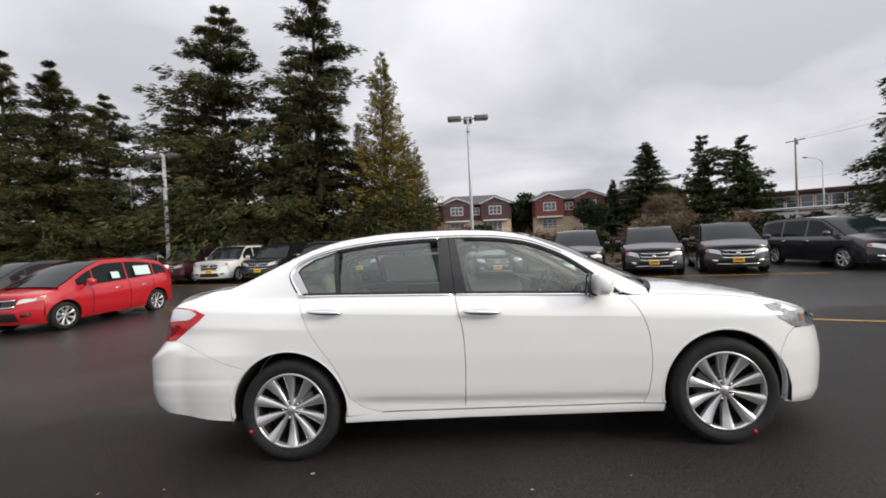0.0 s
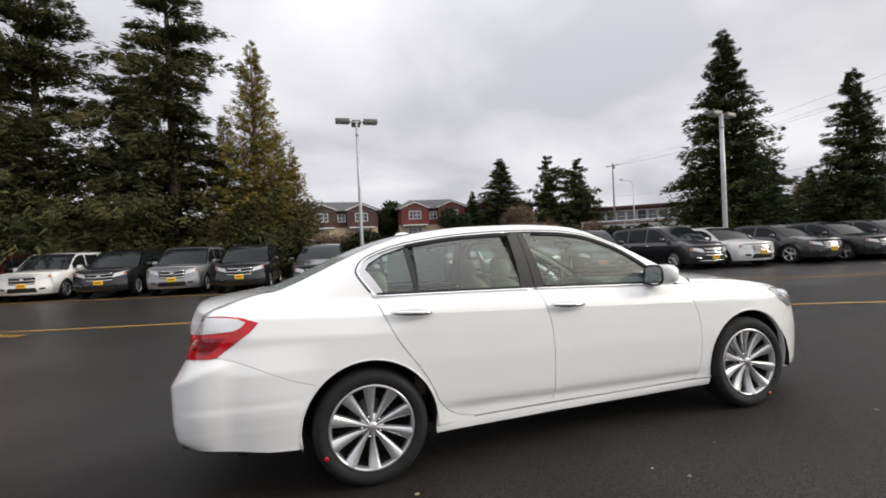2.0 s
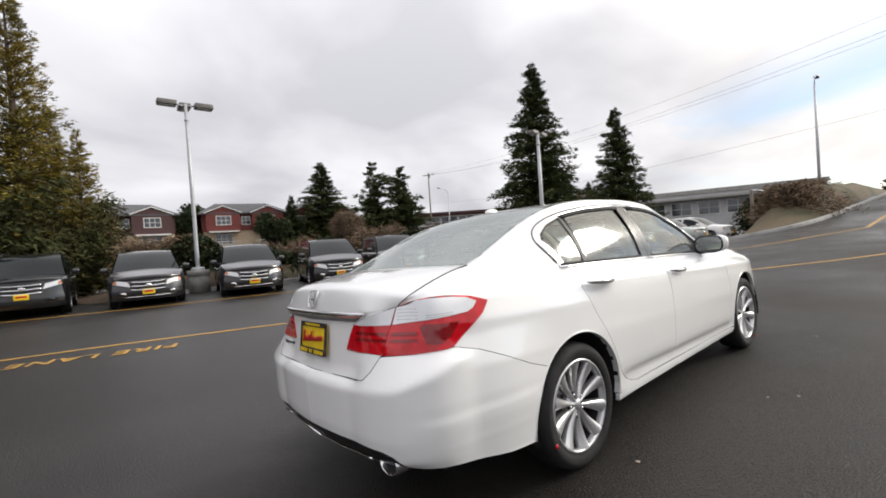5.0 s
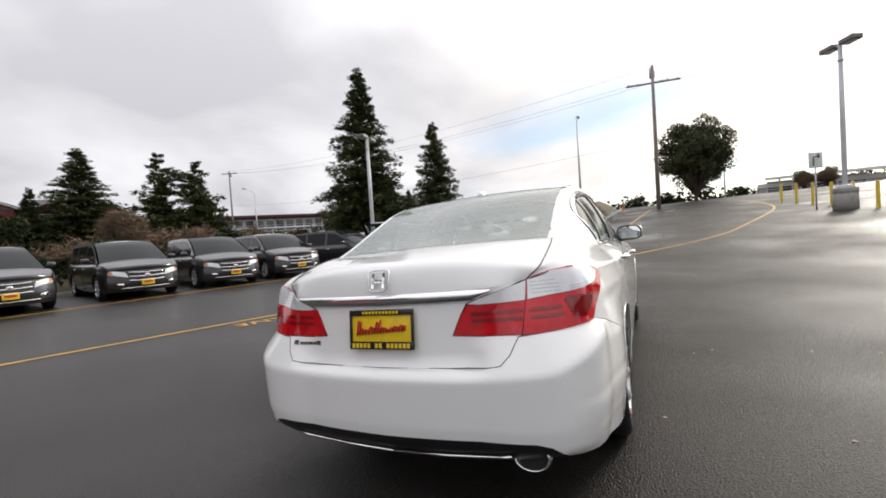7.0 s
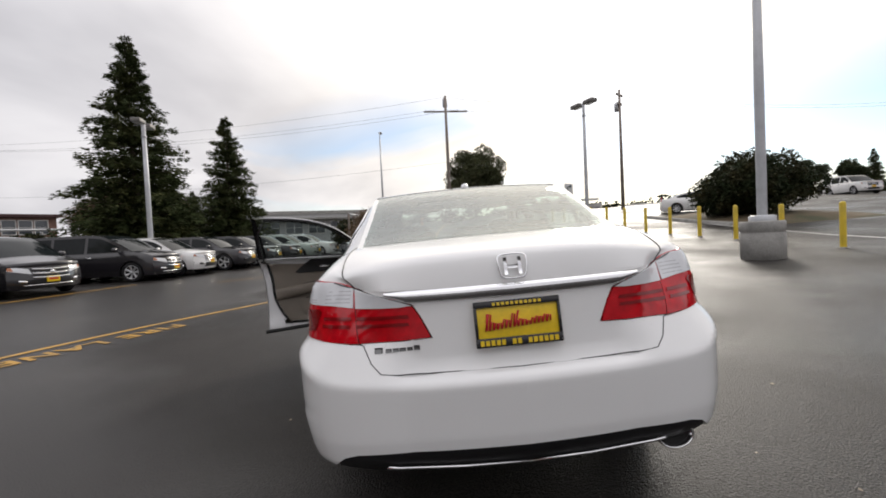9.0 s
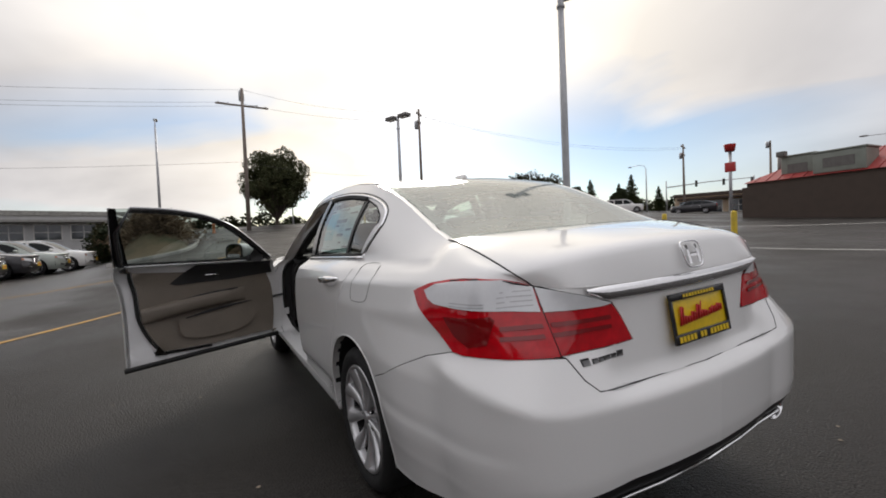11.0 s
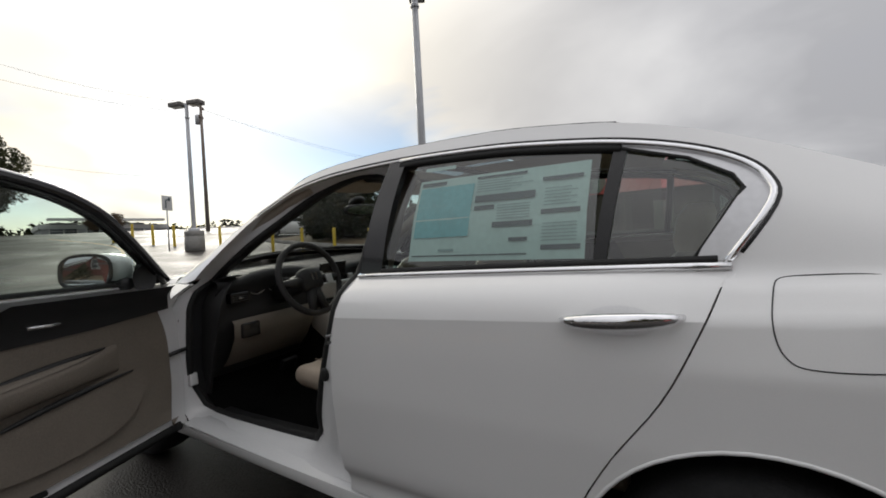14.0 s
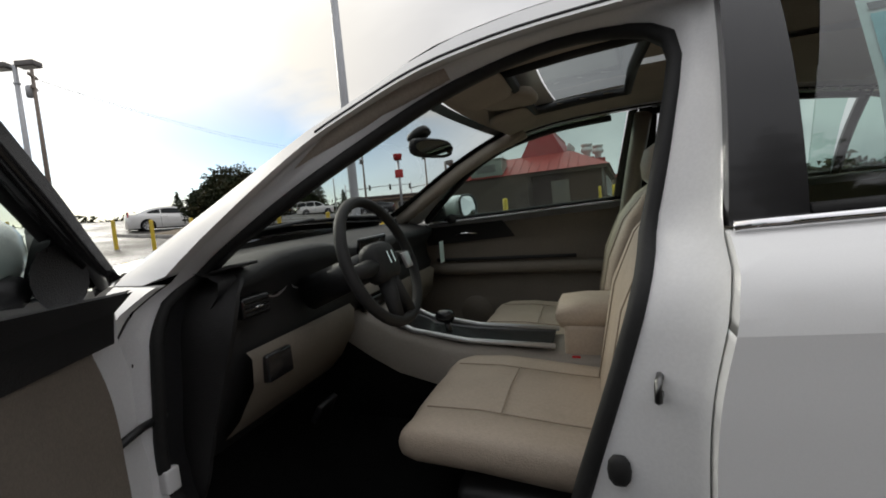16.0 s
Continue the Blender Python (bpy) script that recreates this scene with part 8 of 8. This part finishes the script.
for i in range(21):
    t = i / 20
    a, b = Vector(sl[0]).lerp(Vector(sl[1]), t), Vector(sl[4]).lerp(Vector(sl[5]), min(1, max(0, (t * (RW + 1) - 2.9) / (RW + 1 - 5.8))))
    k = min(1, t * (RW + 1) / 2.9, (1 - t) * (RW + 1) / 2.9)
    top_p = Vector((a.x, a.y - 2.9 * k, a.z + 1.55 * k))
    part("seam", tube([a + Vector((0, 0, 0.02)), top_p + Vector((0, 0, 0.02))], 0.025, 4), M_ROOF, slope)
    a2 = Vector(sl[0]).lerp(Vector(sl[3]), t)
    k = min(1, t * (RD + 1) / 2.9, (1 - t) * (RD + 1) / 2.9)
    part("seam", tube([a2 + Vector((0, 0, 0.02)), Vector((a2.x + 2.9 * k, a2.y, a2.z + 1.55 * k + 0.02))], 0.025, 4), M_ROOF, slope)
tw = [(2.6, -2.2, RE + 1.0), (6.6, -2.2, RE + 1.0), (6.6, -12.0, RE + 1.0), (2.6, -12.0, RE + 1.0), (3.9, -2.6, RE + 3.5), (5.3, -2.6, RE + 3.5), (5.3, -11.6, RE + 3.5), (3.9, -11.6, RE + 3.5)]
tower = part("roof_sign", (tw, [(0, 1, 5, 4), (1, 2, 6, 5), (2, 3, 7, 6), (3, 0, 4, 7), (4, 5, 6, 7)]), M_ROOF_D, diner, "tapered red rooftop sign with blank white panel", smooth=False)
part("ridge_cap", box(3.85, -11.7, RE + 3.45, 5.35, -2.5, RE + 3.62, 0.05), M_ROOF, tower)
part("sign_panel", moved(box(-0.1, -1.9, -0.35, 0.1, 1.9, 0.35, 0.04), pose(3.0, -8.2, RE + 2.4, 0, -22, 0)), M_WHITE, tower)
for hx, hy, hw, hd, hh in ((8.6, 0.4, 2.6, 1.6, 1.25), (11.0, -0.2, 1.9, 1.6, 1.4)):
    u = part("rooftop_unit", box(hx - hw / 2, hy - hd, RE + 0.1, hx + hw / 2, hy, RE + 0.1 + hh, 0.04), M_HVAC, diner, "grey-green air handling unit")
    part("unit_lid", box(hx - hw / 2 - 0.06, hy - hd - 0.06, RE + 0.1 + hh, hx + hw / 2 + 0.06, hy + 0.06, RE + 0.2 + hh, 0.02), M_HVAC, u)
    part("louvre", box(hx - hw * 0.3, hy + 0.005, RE + 0.4, hx + hw * 0.3, hy + 0.02, RE + 1.0), M_LAMP, u, smooth=False)
for vx, vy in ((1.3, -4.0), (0.55, -5.6)):
    v = part("roof_vent", moved(lathe([(0.26, 0.0), (0.26, 0.45), (0.46, 0.58), (0.46, 0.85), (0.36, 0.9), (0.36, 1.02), (0.46, 1.06), (0.44, 1.22), (0.0, 1.26)], 20), pose(vx, vy, RE + 0.9)), M_WHITE, diner, "white mushroom roof vent")
    part("vent_curb", box(vx - 0.55, vy - 0.55, RE + 0.3, vx + 0.55, vy + 0.55, RE + 1.0), M_ROOF_D, v, smooth=False)
part("flue", tube([(13.2, -2.5, RE), (13.2, -2.5, RE + 2.2)], 0.12, 8), M_LAMP, diner)
part("floodlight", box(11.4, 0.1, RE + 1.5, 11.9, 0.5, RE + 1.85, 0.03), M_LAMP, diner)
door_p = part("door", box(2.4, 0.02, 0.0, 3.7, 0.06, 2.15, 0.01), M_TANDOOR, diner, "brown steel service door")
part("door_light", box(2.95, 0.06, 1.75, 3.25, 0.16, 1.95), M_LAMP, door_p, smooth=False)
part("downpipe", tube([(0.02, 0.1, 0), (0.02, 0.1, RE)], 0.06, 8), M_LAMP, diner)
for wy in (-6, -9.5, -13):
    window(diner, "window", -0.02, wy, 0.9, 2.4, 1.4, "x", 1)
for bx, by, bw in ((-0.6, -31.3, 0.10), (-1.6, -30.6, 0.22), (6.2, -31.0, 0.09)):
    b = thing("bollard", pose(bx, by, ground_z_fine(bx, by)), "yellow post guarding the restaurant's wall", "bollard", "posts by the restaurant")
    part("post", lathe([(bw, -0.1), (bw, 1.25), (bw * 0.8, 1.34), (0.0, 1.36)], 16), M_BOLLARD, b)
rp = thing("fire_pipe", pose(5.4, -31.6, ground_z_fine(5.4, -31.6)), "red standpipe beside the restaurant's annex", "pipe")
part("pipe", tube([(0, 0, 0), (0, 0, 1.6)], 0.10, 10), M_SIGNRED, rp)

# far shops, signals and signs
def plain_building(x, y, z, turn, w, d, h, wall, band, label):
    ob = thing("commercial_building", pose(x, y, z, 0, 0, turn), label, "building")
    part("wall", box(-w / 2, 0, -2, w / 2, d, h), wall, ob, smooth=False)
    part("parapet", box(-w / 2 - 0.2, -0.2, h, w / 2 + 0.2, d + 0.2, h + 0.5), band, ob, smooth=False)
    for i in range(int(w / 3.2)):
        window(ob, "window", -w / 2 + 1.9 + 3.2 * i, -0.04, 0.6, 2.3, 1.7, "y", 1)
    part("canopy", box(-w / 2 + 0.5, -1.3, 2.6, w / 2 - 0.5, 0.0, 2.85), band, ob, smooth=False)
    return ob


plain_building(62, -42, 1.6, -120, 20, 14, 2.9, M_GREYPAINT, M_TRIM, "long low pale commercial building with dark windows")
plain_building(26, -69, 2.5, -157, 26, 10, 3.1, M_CREAM, M_TAN, "tan shop with a flat parapet")
plain_building(22, -82, 1.2, 178, 16, 12, 4.4, M_BRICK, M_ROOF_D, "brown brick shop with a red band")
plain_building(-14, -75, 1.0, 190, 22, 12, 4.2, M_TAN, M_ROOF, "tan shop with a red band")
plain_building(60, -20, 2.8, -100, 12, 8, 1.7, M_GREYPAINT, M_TRIM, "small pale low building past the crest")
plain_building(60, 22, 2.0, -70, 30, 10, 3.4, M_GREYPAINT, M_CONCRETE, "long grey low building behind the firs")


def signal_mast(x, y, h, arm, turn, n):
    ob = thing("traffic_signal", pose(x, y, ground_z_fine(x, y), 0, 0, turn), "grey mast arm with dark traffic signals", "traffic signal", "signals of the crossing")
    part("pole", tube([(0, 0, 0), (0, 0, h)], [0.16, 0.11], 10), M_POLE, ob)
    part("arm", tube([(0, 0, h - 1.2), (arm * 0.5, 0, h - 0.6), (arm, 0, h - 0.35)], [0.11, 0.09, 0.06], 8), M_POLE, ob)
    for i in range(n):
        xx = arm * (0.35 + 0.62 * i / max(1, n - 1))
        head = part("signal_head", box(xx - 0.18, -0.15, h - 1.35, xx + 0.18, 0.15, h - 0.25, 0.03), M_SIGNAL, ob)
        for k in range(3):
            part("hood", moved(lathe([(0.11, 0.0), (0.12, 0.16)], 12, "y"), Matrix.Translation((xx, 0.15, h - 0.45 - 0.34 * k))), M_SIGNAL, head)
    return ob


signal_mast(45.5, -73.4, 5.8, 14.0, -135, 3)
signal_mast(36.2, -84.3, 6.2, 16.0, 170, 4)
pylon = thing("pylon_sign", pose(27.0, -58.5, ground_z_fine(27.0, -58.5)), "tall pole sign with a blank red bucket-shaped box", "sign")
part("pole", tube([(0, 0, 0), (0, 0, 8.0)], 0.2, 10), M_POLE, pylon)
part("sign_box", lathe([(0.0, 7.8), (0.55, 7.8), (0.68, 8.6), (0.7, 8.7), (0.0, 8.75)], 20), M_SIGNRED, pylon)
part("lower_panel", box(-0.6, -0.2, 5.2, 0.6, 0.2, 6.4, 0.05), M_SIGNRED, pylon)
turn_sign = thing("road_sign", pose(19.2, -7.6, ground_z_fine(19.2, -7.6), 0, 0, 25), "small white turn sign with a dark arrow on a post", "sign")
part("post", tube([(0, 0, 0), (0, 0, 2.3)], 0.03, 8), M_POLE, turn_sign)
face = part("sign_face", box(-0.035, -0.30, 1.75, -0.02, 0.30, 2.40, 0.004), M_WHITE, turn_sign)
part("arrow", join(tube([(-0.045, 0.1, 1.85), (-0.045, 0.1, 2.2), (-0.045, -0.08, 2.25)], 0.03, 5), box(-0.05, -0.16, 2.17, -0.04, -0.06, 2.33)), M_INK, face, smooth=False)
fence = thing("fence", Matrix.Identity(4), "low timber fence past the crest", "fence")
for i in range(14):
    part("board", box(60 + 0.0 * i, -34 + 1.5 * i, 2.5, 60.1, -32.6 + 1.5 * i, 3.8), M_WOODPOLE, fence, smooth=False)
hyd = thing("fire_hydrant", pose(32.5, 0.4, ground_z_fine(32.5, 0.4)), "small orange fire hydrant beside the road", "hydrant")
part("barrel", lathe([(0.14, 0.0), (0.14, 0.05), (0.10, 0.07), (0.10, 0.55), (0.13, 0.58), (0.10, 0.68), (0.0, 0.75)], 14), M_AMBER, hyd)

# ---- trees and planting ----
def tri_cloud(tips, sizes, droop, rng, per=4, thin=0.35, ways=None):
    """Sprays of small pointed leaves at the given places."""
    n = len(tips)
    tips, sizes = np.repeat(tips, per, axis=0), np.repeat(sizes, per)
    d = rng.normal(size=(n * per, 3))
    d[:, 2] = d[:, 2] * 0.5 - droop
    if ways is not None:
        # needles follow their bough
        d = np.repeat(ways, per, axis=0) + d * 0.42
    d /= np.linalg.norm(d, axis=1)[:, None]
    s = np.cross(d, rng.normal(size=d.shape))
    s /= np.linalg.norm(s, axis=1)[:, None] + 1e-9
    base = tips + rng.normal(size=tips.shape) * sizes[:, None] * 0.35
    a, b, c = base - s * (sizes * thin)[:, None], base + s * (sizes * thin)[:, None], base + d * sizes[:, None]
    vs = np.stack([a, b, c], axis=1).reshape(-1, 3)
    return vs, np.arange(len(vs)).reshape(-1, 3)


def fast_mesh(name, vs, fs, material, parent):
    me = bpy.data.meshes.new(name)
    me.vertices.add(len(vs))
    me.vertices.foreach_set("co", np.asarray(vs, dtype=np.float32).ravel())
    me.loops.add(fs.size)
    me.loops.foreach_set("vertex_index", fs.ravel().astype(np.int32))
    me.polygons.add(len(fs))
    me.polygons.foreach_set("loop_start", np.arange(0, fs.size, fs.shape[1], dtype=np.int32))
    me.update()
    me.validate()
    me.materials.append(material)
    ob = new(name, me)
    ob.parent = parent
    return ob


def conifer(label, h, r, base, material, seed, levels=42, branches=10, droop=0.35, power=0.85, leaf=0.42, along=8, per=4, ragged=0.3, lift=0.1, thin=0.3, fan=0.16):
    """A spire of drooping branches with gaps between the whorls."""
    rng = np.random.default_rng(seed)
    ob = thing("conifer", Matrix.Identity(4), label, "tree", "evergreens round the lot")
    part("trunk", tube([(0, 0, -0.3), (0.03 * h * 0.1, 0, h * 0.4), (0, 0.02, h * 0.97)], [h * 0.017 + 0.05, h * 0.011 + 0.03, 0.02], 8), M_BARK, ob)
    tips, sizes, limbs, ways = [], [], [], []
    for i in range(levels):
        q = (i + rng.uniform(-0.3, 0.3)) / levels
        z = base + (h - base) * max(0, q)
        reach = r * max(0.03, (1 - max(0, q))) ** power
        reach *= 0.72 + 0.28 * min(1, q * 7)
        up = lift + 0.45 * max(0, q - 0.25)
        for k in range(max(4, int(branches * (0.45 + 0.55 * (1 - q))))):
            a = rng.uniform(0, 2 * math.pi)
            ln = reach * rng.uniform(1 - 1.7 * ragged, 1 + ragged)
            for j in range(along):
                t = (j + 0.7) / along
                if t * ln < 0.12:
                    continue
                zz = z + ln * (up * t - droop * t * t) + rng.normal() * 0.04
                w = ln * fan * math.sin(math.pi * min(1, t * 0.9 + 0.1))
                o = rng.normal() * w
                zz -= abs(rng.normal()) * ln * 0.025
                f = o / (w + 0.01) * 0.6
                ways.append((math.cos(a) - math.sin(a) * f, math.sin(a) + math.cos(a) * f, up - 2 * droop * t + 0.1))
                tips.append((math.cos(a) * ln * t - math.sin(a) * o, math.sin(a) * ln * t + math.cos(a) * o, zz))
                sizes.append(leaf * (0.55 + 0.6 * (1 - q)) * rng.uniform(0.7, 1.25))
            if q < 0.85 and k % 2 == 0:
                limbs.append(tube([(0, 0, z), (math.cos(a) * ln * 0.5, math.sin(a) * ln * 0.5, z + ln * (up * 0.5 - droop * 0.25)), (math.cos(a) * ln * 0.9, math.sin(a) * ln * 0.9, z + ln * (up * 0.9 - droop * 0.81))], [0.035, 0.022, 0.008], 4, caps=False))
    vs, fs = tri_cloud(np.array(tips), np.array(sizes), 0.4, rng, per, thin, np.array(ways))
    fast_mesh("crown", vs, fs, material, ob)
    part("branchwork", join(*limbs), M_BARK, ob)
    return ob


def broadleaf(name, label, h, r, trunk_h, material, seed, clumps=26, leaves=420, leaf=0.22, flat=0.85, group="", bare=False):
    rng = np.random.default_rng(seed)
    ob = thing(name, Matrix.Identity(4), label, "tree" if trunk_h > 0.2 else "bush", group)
    cz = trunk_h + (h - trunk_h) / 2
    tips, sizes, limbs = [], [], []
    for i in range(clumps):
        v = rng.normal(size=3)
        v /= np.linalg.norm(v)
        rad = rng.uniform(0.35, 0.80)
        c = np.array((v[0] * r * rad, v[1] * r * rad, cz + v[2] * (h - trunk_h) / 2 * rad * flat))
        cr = r * rng.uniform(0.24, 0.42)
        p = rng.normal(size=(leaves // 4, 3))
        p /= np.linalg.norm(p, axis=1)[:, None]
        p *= (rng.uniform(0.25, 1, size=len(p)) ** 0.5)[:, None] * cr
        p[:, 2] *= 0.8
        tips.append(c + p)
        sizes.append(np.full(len(p), leaf) * rng.uniform(0.7, 1.3, size=len(p)))
        mid = c * 0.45 + np.array((0, 0, trunk_h * 0.75 + 0.1)) * 0.55
        limbs.append(tube([(0, 0, max(0.02, trunk_h * 0.7)), tuple(mid), tuple(c)], [0.03 * r, 0.02 * r, 0.006 * r], 5, caps=False))
    vs, fs = tri_cloud(np.concatenate(tips), np.concatenate(sizes), -0.1 if bare else 0.05, rng, 4, 0.045 if bare else 0.42)
    fast_mesh("crown", vs, fs, material, ob)
    part("branchwork", join(*limbs), M_BARK, ob)
    part("trunk", tube([(0, 0, -0.3), (0.02, 0.03, max(0.1, trunk_h * 0.5)), (0, 0, trunk_h + (h - trunk_h) * 0.4)], [0.05 * r + 0.04, 0.04 * r + 0.03, 0.02 * r], 8), M_BARK, ob)
    return ob


def stand(ob, x, y, turn=0.0, scale=1.0):
    m = pose(x, y, ground_z_fine(x, y), 0, 0, turn)
    ob.matrix_basis = m
    if scale != 1.0:
        ob.scale = (scale, scale, scale)
    return ob


def again(ob, x, y, turn, scale=1.0):
    c = copy_thing(ob, pose(x, y, ground_z_fine(x, y), 0, 0, turn))
    c.scale = tuple(scale for _ in range(3))
    return c


spruce = stand(conifer("tall dark spruce with drooping layered branches", 20.0, 7.0, 0.4, M_SPRUCE, 11, 27, 10, 0.38, 0.98, 0.42, 22, 16, 0.42, 0.26, thin=0.115, fan=0.22), -9.6, 24.2)
spruce_b = stand(conifer("broad dark spruce with ragged branches", 18.6, 8.8, 0.4, M_SPRUCE, 12, 26, 11, 0.36, 0.96, 0.44, 24, 16, 0.42, 0.30, thin=0.115, fan=0.22), -16.5, 25.4)
again(spruce_b, -25.0, 21.5, 120, 0.74)
again(spruce, -31.0, 24.0, 40, 0.80)
again(spruce_b, -20.8, 27.5, 210, 0.70)
again(spruce, -12.6, 27.5, 250, 0.75)
again(spruce_b, -37.0, 20.0, 310, 0.9)
again(spruce, -44.0, 26.0, 10, 0.9)
again(spruce_b, -29.0, 30.0, 70, 0.8)
cedar = stand(conifer("slender golden-green cedar beside the spruces", 14.0, 3.1, 0.2, M_CEDAR, 21, 56, 10, 0.15, 0.8, 0.24, 11, 10, 0.25, 0.35, thin=0.14), -5.3, 24.3)
again(cedar, -3.2, 24.1, 80, 0.555)
again(cedar, -7.2, 25.6, 160, 0.70)
again(cedar, -4.2, 26.2, 220, 0.66)
fir = stand(conifer("dark fir with a narrow spire and broad skirt", 12.7, 3.6, 0.5, M_FIR, 31, 44, 14, 0.24, 0.88, 0.27, 13, 11, 0.26, 0.25, thin=0.17), 20.4, 15.9)
again(fir, 26.9, 13.7, 130, 0.79)
again(fir, 23.2, 15.6, 60, 0.42)
again(fir, 29.9, 15.2, 200, 0.45)
again(fir, 28.0, 16.8, 10, 0.40)
again(fir, 29.7, 69.6, 30, 1.32).scale = (2.0, 2.0, 1.3)
again(fir, 24.5, 70.5, 300, 0.85)
pine = stand(conifer("dark ragged pine beyond the parked cars", 12.4, 3.4, 2.2, M_FIR, 41, 22, 9, 0.20, 0.55, 0.42, 12, 12, 0.5, 0.3, thin=0.2, fan=0.24), 28.0, 49.3)
again(pine, 31.2, 47.7, 140, 0.95)
again(pine, 34.0, 50.0, 240, 0.72)
far_round = stand(broadleaf("round_tree", "rounded dark evergreen behind the houses", 11.5, 4.2, 2.0, M_BROAD, 42, 30, 480, 0.40), 10.5, 81.0)
again(far_round, 19.5, 66.0, 200, 0.72)
stand(broadleaf("round_tree", "dense rounded evergreen tree by the road's crest", 7.9, 3.2, 0.7, M_OAK_BACKLIT, 51, 74, 640, 0.15, flat=1.05), 41.5, -5.4)
bush = stand(broadleaf("bush", "large rounded dark evergreen bush", 3.0, 2.8, 0.02, M_HEDGE, 52, 80, 1100, 0.11, flat=0.95), 16.4, -15.75)
bare = stand(broadleaf("bare_tree", "leafless brown winter tree", 7.5, 2.6, 1.2, M_BARE, 61, 34, 900, 0.50, bare=True), 21.5, 45.0, 0, 0.82)
again(bare, 38.0, 30.0, 80, 1.0)
again(bare, 44.0, 27.0, 160, 0.9)
again(bare, 33.0, 20.5, 220, 0.55)
again(bare, -7.5, -56.0, 100, 0.95)
again(bare, -11.5, -58.0, 10, 0.85)
again(bare, 52.0, -16.0, 200, 0.35)
again(bare, 56.0, -19.0, 20, 0.4)
for x, y, s, k in ((44, -52, 0.42, 0), (48, -54, 0.38, 40), (39, -55, 0.44, 90), (36, -57, 0.30, 10), (52, -50, 0.4, 150), (42, -56, 0.36, 200), (57, -46, 0.4, 260)):
    again(fir, x, y, k, s)
again(far_round, 41.0, -46.0, 30, 0.36)
again(far_round, 47.0, -47.0, 130, 0.45)
again(far_round, 38.0, -51.0, 230, 0.32)


def thicket(name, label, points, h, w, material, seed, n, leaf, thin=0.4):
    """A hedge or scrub band along points: uncounted leaves in one mesh."""
    rng = np.random.default_rng(seed)
    tips = []
    seg = [(a, b) for a, b in zip(points, points[1:])]
    lens = np.array([math.hypot(b[0] - a[0], b[1] - a[1]) for a, b in seg])
    for _ in range(n):
        a, b = seg[rng.choice(len(seg), p=lens / lens.sum())]
        t = rng.uniform()
        x, y = a[0] + (b[0] - a[0]) * t, a[1] + (b[1] - a[1]) * t
        hh = h * (0.70 + 0.30 * math.sin(x * 0.9 + y * 0.7) * math.sin(x * 0.37 + 1.3) + 0.12 * math.sin(x * 2.3))
        q = rng.uniform() ** 0.6
        o = rng.normal() * w * 0.4 * (1.15 - q * 0.7)
        tips.append((x + o * 0.4, y + o, ground_z(x, y) + hh * q))
    vs, fs = tri_cloud(np.array(tips), np.full(n, leaf) * rng.uniform(0.6, 1.4, size=n), 0.0, rng, 4, thin)
    ob = fast_mesh(name, vs, fs, material, None)
    return tagged(ob, label, "hedge", kind="stuff")


thicket("undergrowth", "dark undergrowth below the spruces", [(-46, 25), (-24, 23.5), (-10, 22), (-2, 22.5)], 4.6, 3.0, M_SPRUCE, 71, 36000, 0.20, 0.16)
thicket("hedge", "brown-green hedge behind the parked vans", [(-2, 20.5), (6, 18.5), (16, 18.2), (20, 18)], 2.1, 1.6, M_HEDGE, 72, 12000, 0.16)
thicket("scrub", "brown winter scrub on the bank", [(-2, 21.5), (8, 20.0), (17, 20)], 2.4, 1.8, M_BARE, 73, 14000, 0.34, 0.06)
thicket("hedge", "dark shrubs along the far fence", [(20, 17.5), (28, 17.5), (38, 16)], 2.2, 1.8, M_FIR, 74, 5000, 0.28)
thicket("scrub", "dry brown scrub on the road bank", [(23, 3.2), (28, 3.8), (36, 4.6), (46, 4.6)], 2.3, 2.4, M_BARE, 75, 20000, 0.26, 0.10)
thicket("hedge", "dark green shrubs along the bank's rail", [(29, 6.2), (34, 6.6), (44, 6.8)], 2.9, 1.6, M_HEDGE, 78, 7000, 0.17)
thicket("far_woods", "distant dark woodland", [(-70, 60), (-30, 62), (0, 95), (40, 105), (90, 80)], 8.0, 5.0, M_FIR, 76, 9000, 1.0)
thicket("far_woods", "distant dark woodland", [(110, 40), (130, 0), (125, -60), (90, -110), (40, -125), (-30, -120), (-90, -80), (-110, 0), (-70, 60)], 6.0, 5.0, M_HEDGE, 77, 9000, 1.1)

# ---- scattered grit and leaves on the asphalt ----
rng = random.Random(5)
geos = []
for i in range(24):
    x, y = rng.uniform(-3.4, 3.2), rng.choice((rng.uniform(-2.6, -1.1), rng.uniform(-1.5, -1.05), rng.uniform(1.1, 2.2)))
    r = rng.uniform(0.006, 0.016)
    pts = [(x + r * rng.uniform(0.6, 1.2) * math.cos(a), y + r * rng.uniform(0.5, 1.1) * math.sin(a), ground_z_fine(x, y) + 0.004) for a in [1.05 * k for k in range(6)]]
    geos.append((pts + [(x, y, ground_z_fine(x, y) + 0.004 + r * 0.4)], [(k, (k + 1) % 6, 6) for k in range(6)]))
tagged(add("ground_litter", *join(*geos), M_LITTER), "pale bits of grit and leaf on the asphalt", "litter", kind="stuff")
